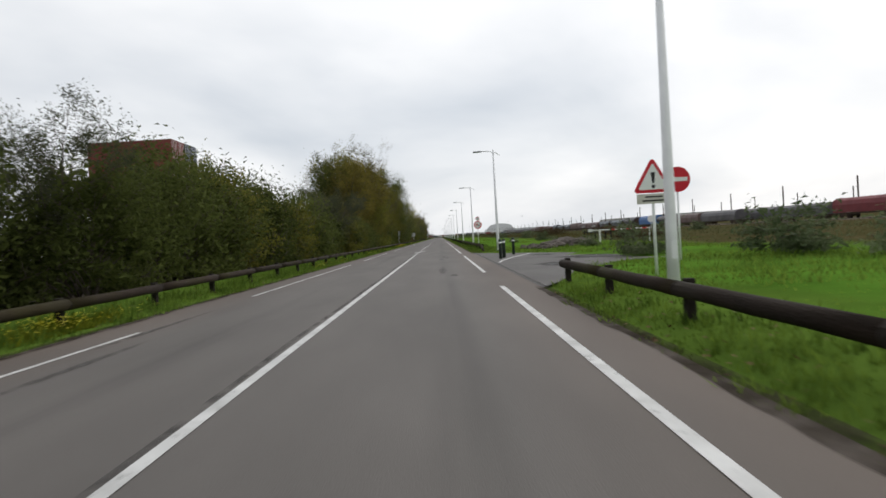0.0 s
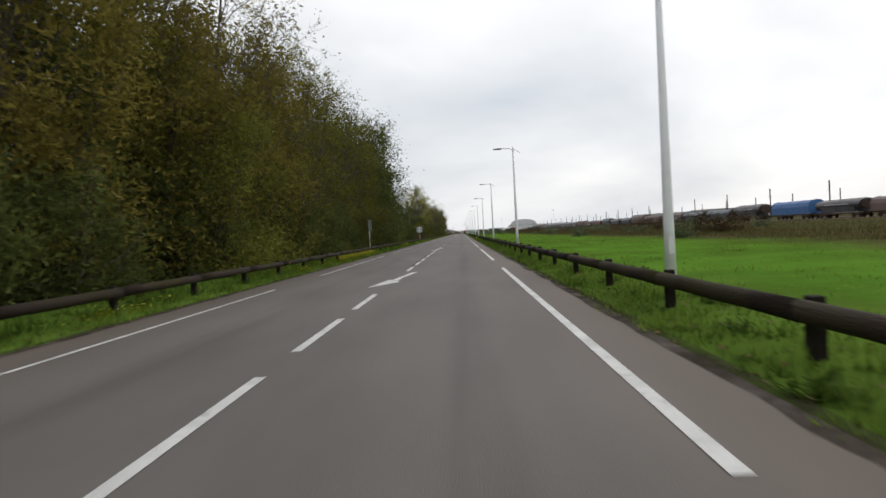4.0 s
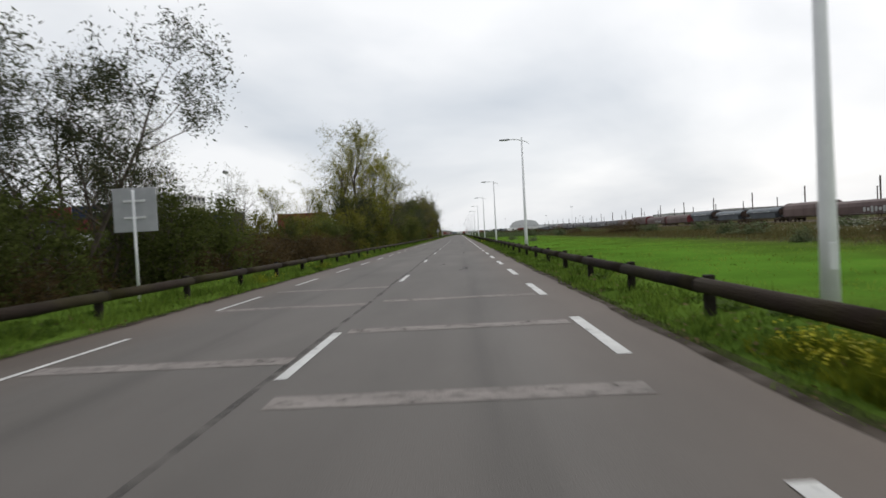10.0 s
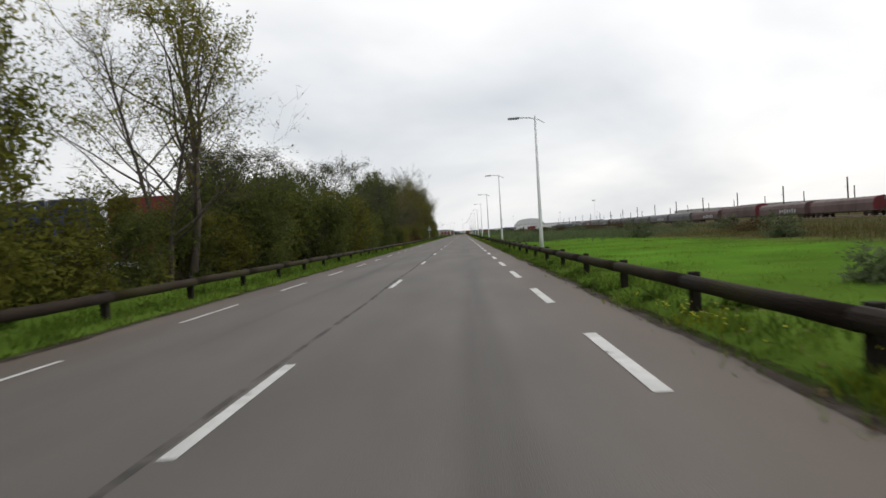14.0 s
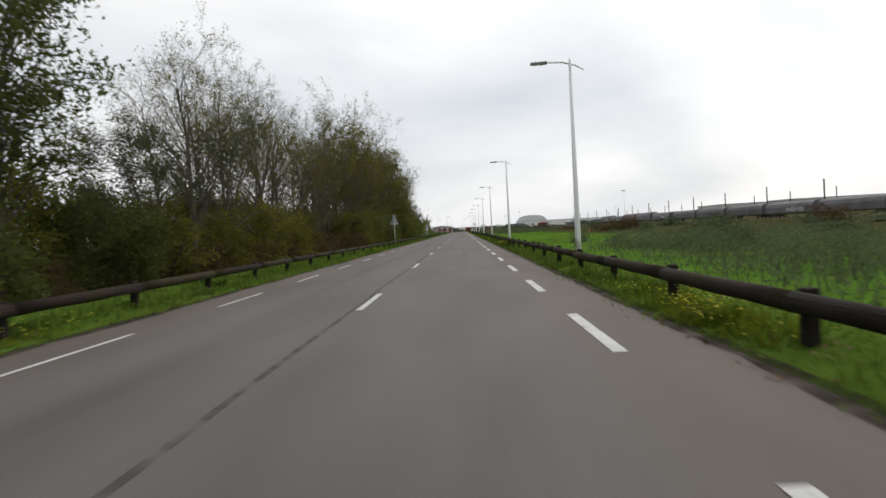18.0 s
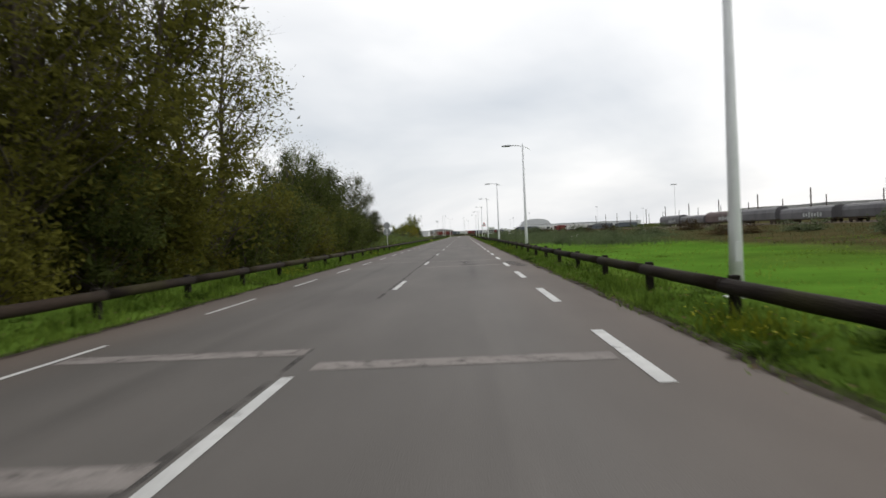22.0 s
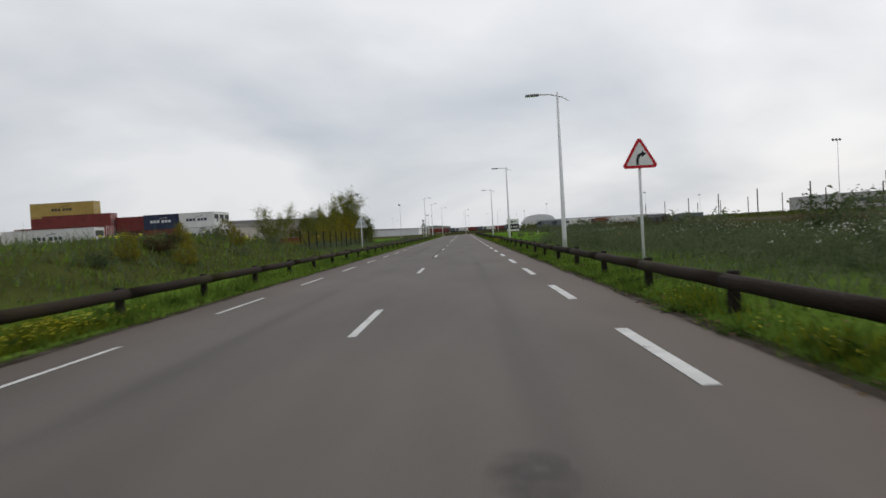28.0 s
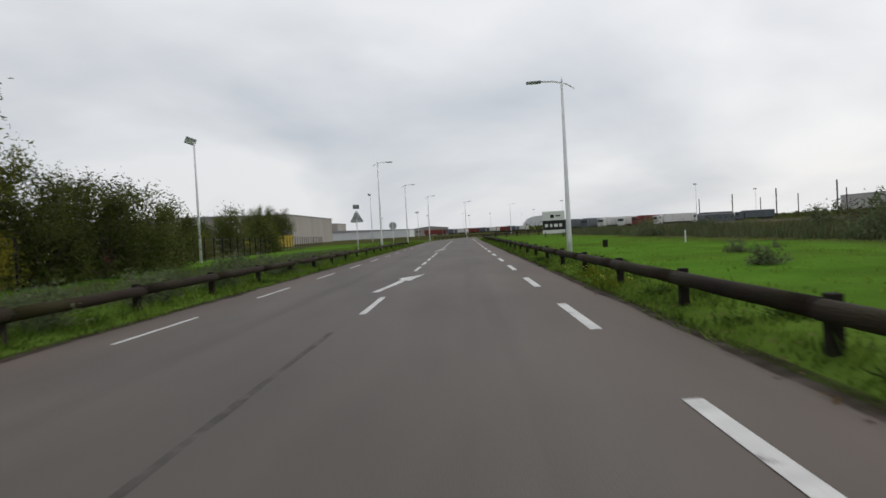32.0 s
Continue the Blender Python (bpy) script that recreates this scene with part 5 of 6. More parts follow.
def warning_sign(x, y, z, side, label, symbol, height):
    ob = thing("warning_sign", label, "road sign", Matrix.Translation((x, y, ground_z(x, y))), "road signs")
    sign_post(ob, height + 0.05)
    c = z
    pl = part("plate", plate([(a, c + b) for a, b in rounded_triangle(side)], 0.03), SIGN_RED, ob, "red triangular plate", at=Matrix.Translation((0, -0.08, 0)))
    face([(a, c + b) for a, b in rounded_triangle(side * 0.74, 0.03)], -0.003, SIGN_WHITE, pl, "field", "white field")
    symbol(pl, c)
    return ob


def bang(pl, c):
    face([(-0.055, c + 0.20), (0.055, c + 0.20), (0.025, c - 0.06), (-0.025, c - 0.06)], -0.006, SIGN_BLACK, pl, "mark", "black exclamation mark")
    face([(a, c - 0.14 + b) for a, b in disc(0.045, 14)], -0.006, SIGN_BLACK, pl, "dot")


def curve_mark(pl, c):
    pts = [(-0.10, c - 0.19), (-0.03, c - 0.19), (-0.03, c - 0.05), (0.0, c + 0.02), (0.05, c + 0.05), (0.05, c + 0.0), (0.16, c + 0.085), (0.05, c + 0.17), (0.05, c + 0.12), (-0.05, c + 0.08), (-0.10, c - 0.04)]
    face(pts, -0.006, SIGN_BLACK, pl, "mark", "black bend arrow")


w1 = warning_sign(7.1, 16.1, 2.35, 1.0, "red and white triangular warning sign over a small text plate", bang, 2.75)
pp1 = part("text_plate", box(0.82, 0.02, 0.24, (0, -0.07, 1.92), 0.006), SIGN_GREY, w1, "pale plate with two lines of writing")
for zz, ww in ((1.965, 0.42), (1.875, 0.56)):
    part("writing", box(ww, 0.006, 0.035, (0, -0.083, zz)), SIGN_BLACK, pp1)
warning_sign(6.1, 573.2, 2.85, 0.95, "red and white triangular bend warning sign on a steel post", curve_mark, 3.2)

ne = thing("no_entry_sign", "red round no-entry sign with a white bar", "road sign", Matrix.Translation((10.1, 22.8, ground_z(10.1, 22.8))), "road signs")
sign_post(ne, 2.9)
pl = part("plate", plate([(a, 2.75 + b) for a, b in disc(0.43)], 0.03), SIGN_RED, ne, "red disc", at=Matrix.Translation((0, -0.08, 0)))
face([(-0.33, 2.68), (0.33, 2.68), (0.33, 2.82), (-0.33, 2.82)], -0.004, SIGN_WHITE, pl, "bar", "white bar")

sp = thing("speed_sign", "small speed limit disc above a red ring truck sign", "road sign", Matrix.Translation((6.2, 74.3, ground_z(6.2, 74.3))), "road signs")
sign_post(sp, 3.3)
pl = part("plate", plate([(a, 2.28 + b) for a, b in disc(0.43)], 0.03), SIGN_RED, sp, "large red disc", at=Matrix.Translation((0, -0.08, 0)))
face([(a, 2.28 + b) for a, b in disc(0.325)], -0.004, SIGN_WHITE, pl, "field", "white field")
face([(-0.20, 2.23), (-0.02, 2.23), (-0.02, 2.42), (-0.20, 2.42)], -0.008, SIGN_RED, pl, "truck", "red truck shape")
face([(0.03, 2.20), (0.20, 2.20), (0.20, 2.27), (0.15, 2.31), (0.07, 2.31), (0.03, 2.27)], -0.008, SIGN_BLACK, pl, "car", "black car shape")
for cx in (-0.17, -0.07, 0.07, 0.17):
    face([(cx + a, 2.19 + b) for a, b in disc(0.03, 10)], -0.010, SIGN_BLACK, pl, "wheel")
pl = part("plate", plate([(a, 2.96 + b) for a, b in disc(0.22)], 0.03), SIGN_RED, sp, "small red disc", at=Matrix.Translation((0, -0.08, 0)))
face([(a, 2.96 + b) for a, b in disc(0.165)], -0.004, SIGN_WHITE, pl, "field", "white field")
num = bpy.data.curves.new("number", "FONT")
num.body, num.size, num.align_x, num.align_y = "70", 0.21, "CENTER", "CENTER"
num_ob = new("number", num)
bpy.context.view_layer.update()
num_me = bpy.data.meshes.new_from_object(num_ob)
bpy.data.objects.remove(num_ob)
num_me.materials.append(SIGN_BLACK)
part("number", num_me, SIGN_BLACK, pl, "black figures 70", at=pose(0, -0.008, 2.96, 90, 0, 0))


def back_of_sign(x, y, kind, z, size, label, turn=0):
    """A sign that faces the other way: plate, two rails and a post."""
    ob = thing("sign_back", label, "road sign", Matrix.Translation((x, y, ground_z(x, y))) @ Matrix.Rotation(radians(turn), 4, "Z"), "road signs")
    sign_post(ob, z + size * 0.45)
    shape = {"square": [(-size / 2, z - size / 2), (size / 2, z - size / 2), (size / 2, z + size / 2), (-size / 2, z + size / 2)],
             "round": [(a, z + b) for a, b in disc(size / 2)], "triangle": [(a, z + b) for a, b in rounded_triangle(size)]}[kind]
    part("plate", plate(shape, 0.025), SIGN_BACK, ob, "bare grey metal plate", at=Matrix.Translation((0, 0.05, 0)))
    for dz in (-0.18, 0.2):
        part("bracket", box(size * 0.5, 0.03, 0.05, (0, 0.035, z + dz * size), 0.005), GALV, ob)
    return ob


back_of_sign(-5.95, 129.0, "square", 2.3, 0.9, "grey back of a square road sign on a post", -64)
back_of_sign(-5.95, 199.6, "square", 2.2, 1.05, "grey back of a large square road sign")
b3 = back_of_sign(-5.95, 423.6, "triangle", 2.55, 1.1, "grey back of a warning sign with a solar box")
part("box", box(0.34, 0.24, 0.4, (-0.02, -0.08, 2.75), 0.02), SIGN_BACK, b3, "pale equipment box")
part("solar_panel", box(0.45, 0.02, 0.3, (0, 0, 3.22), 0.004), SHADE, b3, "small dark solar panel", at=pose(0, 0, 0, 0, 0, 20))
b4 = back_of_sign(-6.4, 503.3, "round", 1.75, 0.8, "grey backs of two round road signs on one post")
part("plate", plate([(a, 2.45 + b) for a, b in disc(0.36)], 0.025), SIGN_BACK, b4, at=Matrix.Translation((0, 0.05, 0)))
back_of_sign(-5.9, 604.8, "triangle", 2.15, 1.05, "grey back of a triangular road sign")
b5 = back_of_sign(-5.6, 677.4, "triangle", 2.6, 1.0, "grey back of a warning sign with a solar box")
part("box", box(0.3, 0.2, 0.35, (0, -0.08, 2.8), 0.02), SIGN_BACK, b5)
part("solar_panel", box(0.45, 0.02, 0.3, (0, 0, 3.4), 0.004), SHADE, b5, at=pose(0, 0, 0, 0, 0, 25))
back_of_sign(-6.2, 707.2, "round", 2.4, 0.85, "grey back of a round road sign")

# ---------- side road: bollards, gate, boulders ----------
bol = thing("bollard", "dark green wooden bollard with a pale band", "bollard", None, "bollards at the side road")
part("shaft", tube_mesh("shaft", [(0, 0, -0.1), (0, 0, 0.9), (0, 0, 0.98), (0, 0, 1.0)], [0.085, 0.085, 0.075, 0.04], BOLLARD, 12), BOLLARD, bol)
part("band", tube_mesh("band", [(0, 0, 0.78), (0, 0, 0.86)], [0.088, 0.088], SIGN_WHITE, 12), SIGN_WHITE, bol, "pale reflective band")
for i, (x, y) in enumerate(((4.95, 33.9), (5.25, 35.2), (6.2, 39.3))):
    if i == 0:
        bol.matrix_basis = Matrix.Translation((x, y, 0))
    else:
        copy_thing(bol, Matrix.Translation((x, y, 0)))

gate = thing("barrier_gate", "white swing barrier closing a track", "gate", Matrix.Translation((14.4, 52.2, ground_z(14.4, 52.2))))
part("main_post", box(0.13, 0.13, 1.0, (0, 0, 0.45), 0.01), WHITE_PAINT, gate)
part("end_post", box(0.09, 0.09, 0.95, (3.3, -1.9, 0.42), 0.01), WHITE_PAINT, gate)
part("boom", tube_mesh("boom", [(-0.6, 0.35, 0.98), (3.35, -1.93, 0.96)], [0.045, 0.04], WHITE_PAINT, 8), WHITE_PAINT, gate)
part("counterweight", box(0.3, 0.16, 0.22, (-0.65, 0.38, 0.98), 0.015), WHITE_PAINT, gate)
for k in range(3):
    part("stripe", tube_mesh("stripe", [(0.75 + k * 1.05, -0.43 - k * 0.606, 0.972), (1.05 + k * 1.05, -0.605 - k * 0.606, 0.969)], [0.047, 0.047], SIGN_RED, 8), SIGN_RED, gate, "faded red stripe")


def boulder(x, y, r, seed):
    bm = bmesh.new()
    bmesh.ops.create_icosphere(bm, subdivisions=3, radius=r)
    for w in bm.verts:
        k = 1 + 0.45 * noise.noise(w.co * (1.1 / r) + Vector((seed, 0, 0))) + 0.26 * noise.noise(w.co * (3.2 / r) + Vector((0, seed, 0)))
        w.co *= k
        w.co.z *= 0.62
    single("boulder", bm, STONE, "rough grey-brown boulder lying in the grass", "rock", "boulders at the side road", at=Matrix.Translation((x, y, r * 0.25 + ground_z(x, y))))


for x, y, r, sd in ((8.5, 47.7, 0.42, 1), (9.2, 47.1, 0.52, 2), (10.4, 49.3, 0.66, 3), (11.5, 50.7, 0.80, 4), (12.2, 49.9, 0.66, 5), (8.0, 48.5, 0.30, 6), (9.9, 47.9, 0.40, 7), (13.0, 51.4, 0.55, 8)):
    boulder(x, y, r, sd)
for x, y, h in ((9.2, 21.0, 0.75), (17.6, 430.0, 0.7), (12.6, 604.0, 0.6), (13.4, 606.5, 0.6)):
    m = thing("marker_post", "small orange marker post in the grass", "marker post", Matrix.Translation((x, y, ground_z(x, y))), "marker posts")
    part("stake", box(0.07, 0.07, h, (0, 0, h / 2 - 0.05), 0.008), ORANGE, m)
    part("cap", box(0.08, 0.08, 0.05, (0, 0, h - 0.06), 0.008), SIGN_WHITE, m)
for x, y, h in ((13.5, 505, 0.6), (15.2, 512, 0.5), (14.0, 668, 0.7)):
    m = thing("marker_post", "small pale marker post in the grass", "marker post", Matrix.Translation((x, y, ground_z(x, y))), "marker posts")
    part("stake", box(0.08, 0.05, h, (0, 0, h / 2 - 0.05), 0.008), WHITE_PAINT, m)
st = single("stump", box(0.25, 0.25, 0.45, (0, 0, 0.2), 0.03), POST, "short dark stump in the meadow", "stump", at=Matrix.Translation((9.6, 668, ground_z(9.6, 668))))
dg = thing("rail_fence", "dark low rail fence with a fallen rail before the railway", "fence", Matrix.Translation((17.4, 60.5, ground_z(17.4, 60.5))))
fence_line = [(0.5 * k, 4.2 * k) for k in range(7)]
for k, (x, y) in enumerate(fence_line):
    part("post", box(0.15, 0.15, 1.0, (x, y, 0.36), 0.012), POST, dg, at=Matrix.Translation((x, y, 0)) @ pose(0, 0, 0, 3 * math.sin(k * 2.1), 4 * math.sin(k * 1.3), 0) @ Matrix.Translation((-x, -y, 0)))
    if k:
        x0, y0 = fence_line[k - 1]
        z0, z1 = ((0.62, 0.80) if k == 1 else (0.15, 0.66) if k == 2 else (0.70, 0.70))
        part("rail", tube_mesh("rail", [(x0, y0, z0), (x, y, z1)], [0.06, 0.055], POST, 8), POST, dg)
dsk = thing("sign_back", "pale back of a round sign beyond the side road", "road sign", Matrix.Translation((30.2, 89.4, ground_z(30.2, 89.4))), "road signs")
sign_post(dsk, 2.2)
part("plate", plate([(a, 1.75 + b) for a, b in disc(0.45)], 0.025), SIGN_WHITE, dsk, "pale round plate", at=Matrix.Translation((0, -0.06, 0)))
df = thing("rail_fence", "dark wooden rail fence in the bend", "fence", Matrix.Translation((7.5, 748, 0.05)))
for k in range(9):
    part("post", box(0.14, 0.14, 1.1, (k * 1.9, k * 0.3, 0.5), 0.01), POST, df)
part("rail", tube_mesh("rail", [(0, 0, 0.95), (15.2, 2.4, 0.95)], [0.08, 0.08], POST, 8), POST, df)

# ---------- railway ----------
TX, TZ, TALL = 64.0, 0.35, 0.87
WAG = {}
W_GREY = surface("wagon_grey", (0.055, 0.052, 0.055), (0.14, 0.135, 0.14), 0.5, 0.55, 0.1, fine=8.0, spread=0.5, stretch=(1, 1, 0.4))
W_BROWN = surface("wagon_brown", (0.075, 0.045, 0.042), (0.16, 0.11, 0.10), 0.5, 0.6, 0.1, fine=8.0, spread=0.5, stretch=(1, 1, 0.4))
W_RED = surface("wagon_red", (0.12, 0.02, 0.025), (0.20, 0.035, 0.04), 0.6, 0.6, 0.1, spread=0.3)
W_BLUE = surface("wagon_blue", (0.03, 0.10, 0.26), (0.07, 0.17, 0.38), 0.6, 0.5, 0.05)
W_SLATE = surface("wagon_slate", (0.07, 0.085, 0.10), (0.15, 0.17, 0.19), 0.5, 0.5, 0.05, spread=0.4)
GRAFFITI = surface("graffiti", (0.25, 0.27, 0.26), (0.55, 0.56, 0.54), 1.2, 0.6, 0.0, fine=4.0)


def section(pts, y0, y1):
    """A prism along y with the outline pts in x and z."""
    bm = bmesh.new()
    a = [bm.verts.new((x, y0, z)) for x, z in pts]
    b = [bm.verts.new((x, y1, z)) for x, z in pts]
    bm.faces.new(a)
    bm.faces.new(b[::-1])
    for i in range(len(pts)):
        j = (i + 1) % len(pts)
        bm.faces.new((a[j], a[i], b[i], b[j]))
    bmesh.ops.recalc_face_normals(bm, faces=bm.faces[:])
    return bm


HOOD = [(-1.4, 1.15), (1.4, 1.15), (1.45, 2.6), (1.25, 3.35), (0.75, 3.75), (0, 3.9), (-0.75, 3.75), (-1.25, 3.35), (-1.45, 2.6)]


def running_gear(ob, length):
    part("underframe", box(2.4, length - 0.8, 0.28, (0, 0, 0.98), 0.02), RUST, ob, "dark rusty frame")
    for e in (-1, 1):
        bg = part("bogie", box(2.0, 2.5, 0.35, (0, e * (length / 2 - 2.6), 0.6), 0.04), RUST, ob, "dark bogie")
        for k in (-1, 1):
            for sx in (-0.78, 0.78):
                part("wheel", tube_mesh("wheel", [(sx - 0.06, e * (length / 2 - 2.6) + k * 0.9, 0.46), (sx + 0.06, e * (length / 2 - 2.6) + k * 0.9, 0.46)], [0.46, 0.46], RUST, 16), RUST, bg)
        for sx in (-0.85, 0.85):
            part("buffer", tube_mesh("buffer", [(sx, e * (length / 2 - 0.4), 1.06), (sx, e * (length / 2 + 0.12), 1.06)], [0.1, 0.2], RUST, 10), RUST, ob)


def hood_wagon(length, body, end, label, tagged_up=False):
    ob = thing("freight_wagon", label, "wagon", None, "freight wagons on the line")
    running_gear(ob, length)
    part("hood", section(HOOD, -length / 2 + 0.45, length / 2 - 0.45), body, ob, "rounded hood", smooth=False)
    for k in range(5):
        y = -length / 2 + 0.6 + k * (length - 1.2) / 4
        part("rib", section([(x * 1.012, 1.15 + (z - 1.15) * 1.012) for x, z in HOOD], y - 0.05, y + 0.05), body, ob)
    for e in (-1, 1):
        part("end_wall", section([(x * 1.03, 1.1 + (z - 1.1) * 1.03) for x, z in HOOD], e * (length / 2 - 0.45) - 0.12, e * (length / 2 - 0.45) + 0.12), end, ob, "end wall")
    if tagged_up:
        for k in range(7):
            y = -length * 0.3 + k * 0.95
            part("graffiti", box(0.012, 0.6, 0.9 + 0.3 * math.sin(k * 2.1), (-1.46, y, 1.95)), GRAFFITI, ob, "pale sprayed shapes")
    return ob


def silo_wagon(length, body, label):
    """A hopper: a long barrel body over sloping ends and dark chutes."""
    ob = thing("hopper_wagon", label, "wagon", None, "freight wagons on the line")
    running_gear(ob, length)
    bm = section([(1.42 * math.cos(a), 2.75 + 1.15 * math.sin(a)) for a in [2 * math.pi * k / 20 for k in range(20)]], -length / 2 + 1.0, length / 2 - 1.0)
    for w in bm.verts:
        if w.co.z < 2.7:
            w.co.y *= 0.86
            w.co.x *= 0.9
    part("barrel", bm, body, ob, "long grey barrel body")
    part("lower_body", section([(-1.15, 1.2), (1.15, 1.2), (1.35, 2.4), (-1.35, 2.4)], -length / 2 + 2.6, length / 2 - 2.6), body, ob, "sloping hopper body")
    for e in (-1, 1):
        part("platform", box(2.4, 1.6, 0.1, (0, e * (length / 2 - 0.9), 1.2), 0.01), RUST, ob)
        for sx in (-1.1, 1.1):
            part("strut", tube_mesh("strut", [(sx, e * (length / 2 - 0.5), 1.2), (sx * 0.9, e * (length / 2 - 1.5), 2.9)], [0.06, 0.06], RUST, 6), RUST, ob)
        part("end_cone", section([(1.2 * math.cos(a), 2.65 + 0.95 * math.sin(a)) for a in [2 * math.pi * k / 16 for k in range(16)]], e * (length / 2 - 1.0) - 0.35, e * (length / 2 - 1.0) + 0.35), RUST, ob, "dark end")
    part("stripe", box(0.012, length * 0.5, 0.09, (-1.43, 0, 2.85)), SIGN_WHITE, ob, "pale stripe")
    part("catwalk", box(0.5, length - 3, 0.06, (0, 0, 3.95), 0.01), RUST, ob)
    return ob


WAG["grey"] = hood_wagon(18.9, W_GREY, W_GREY, "dark grey hooded freight wagon")
WAG["tag"] = hood_wagon(18.9, W_GREY, W_GREY, "dark grey hooded wagon with pale graffiti", True)
WAG["brown"] = hood_wagon(18.9, W_BROWN, W_BROWN, "brownish hooded freight wagon with faded graffiti", True)
WAG["red"] = hood_wagon(18.9, W_BROWN, W_RED, "brown hooded wagon with dark red end walls")
WAG["maroon"] = hood_wagon(16.4, W_RED, W_RED, "dark red hooded freight wagon")
WAG["slate"] = silo_wagon(16.2, W_SLATE, "slate grey hopper wagon with a pale stripe")
WAG["hopper"] = silo_wagon(14.6, W_GREY, "dark grey hopper wagon with dark ends")
WAG["blue"] = hood_wagon(14.6, W_BLUE, W_BLUE, "bright blue hooded freight wagon")
WAG["short"] = hood_wagon(15.6, W_BROWN, W_BROWN, "brown hooded freight wagon")
TRAIN = [("tag", 632), ("tag", 612.8), ("brown", 593.1), ("grey", 573.6), ("tag", 553.6), ("grey", 532.5), ("grey", 512.7), ("grey", 493.1), ("tag", 473.2), ("grey", 453.4), ("brown", 433.6), ("red", 412.9), ("brown", 393.1), ("red", 373.1),
         ("slate", 354.4), ("slate", 337.3), ("slate", 320.2), ("short", 303.6), ("brown", 285.8), ("brown", 266.2), ("slate", 248.1), ("slate", 230.8), ("hopper", 215.0), ("blue", 196), ("hopper", 180.7), ("short", 164.2), ("grey", 146.0)]
first_use = set()
for kind, y in TRAIN:
    m = Matrix.Translation((TX, y, TZ)) @ Matrix.Diagonal((1, 1, TALL, 1))
    if kind in first_use:
        copy_thing(WAG[kind], m)
    else:
        first_use.add(kind)
        WAG[kind].matrix_basis = m
for kind, y, x in (("grey", 122, 69), ("maroon", 103.5, 69), ("maroon", 86, 69), ("grey", 140.5, 69), ("short", 68, 69), ("maroon", 50, 69), ("red", 30, 69)):
    m = Matrix.Translation((x, y, TZ)) @ Matrix.Diagonal((1, 1, TALL, 1))
    if kind in first_use:
        copy_thing(WAG[kind], m)
    else:
        first_use.add(kind)
        WAG[kind].matrix_basis = m
track = thing("railway_track", "pair of rusty railway tracks on ballast", "railway track", Matrix.Translation((TX, 0, TZ)), kind="structure")
for x in (-0.75, 0.75, 4.25, 5.75, 9.3, 10.8):
    part("rail", box(0.07, 1000, 0.15, (x, 380, -0.07)), RUST, track)
mast = thing("catenary_mast", "thin dark railway mast", "mast", None, "masts along the railway")
part("shaft", box(0.26, 0.26, 9.0, (0, 0, 4.4), 0.02), RUST, mast)
part("bracket", box(0.5, 0.08, 0.08, (-0.3, 0, 6.6), 0.01), RUST, mast)
spots = [(91.2, 49 + 31 * k) for k in range(28)] + [(125, 74 + 31 * k) for k in range(28)]
for i, (x, y) in enumerate(spots):
    m = Matrix.Translation((x, y, 0.2))
    if i == 0:
        mast.matrix_basis = m
    else:
        copy_thing(mast, m)

# ---------- container yards ----------
C_RED = surface("container_red", (0.13, 0.022, 0.02), (0.22, 0.045, 0.035), 0.8, 0.55, 0.1, spread=0.3)
C_NAVY = surface("container_navy", (0.012, 0.02, 0.045), (0.03, 0.045, 0.085), 0.8, 0.5, 0.1)
C_BLUE = surface("container_blue", (0.02, 0.04, 0.11), (0.04, 0.075, 0.18), 0.8, 0.5, 0.1)
C_YELLOW = surface("container_yellow", (0.36, 0.25, 0.06), (0.48, 0.35, 0.10), 0.8, 0.5, 0.1)
C_WHITE = surface("container_white", (0.58, 0.58, 0.55), (0.76, 0.76, 0.73), 0.6, 0.5, 0.1, fine=6.0, spread=0.2)
C_DARK = surface("container_dark_red", (0.07, 0.02, 0.02), (0.12, 0.035, 0.03), 0.8, 0.55, 0.1)
LIGHT_MARK = surface("pale_lettering", (0.6, 0.6, 0.6), (0.75, 0.75, 0.75), 3.0, 0.5, 0.0)
DARK_MARK = surface("dark_lettering", (0.02, 0.025, 0.05), (0.04, 0.05, 0.09), 3.0, 0.5, 0.0)
GREEN_BOX = surface("machine_dark", (0.02, 0.022, 0.02), (0.05, 0.05, 0.05), 3.0, 0.6, 0.0)


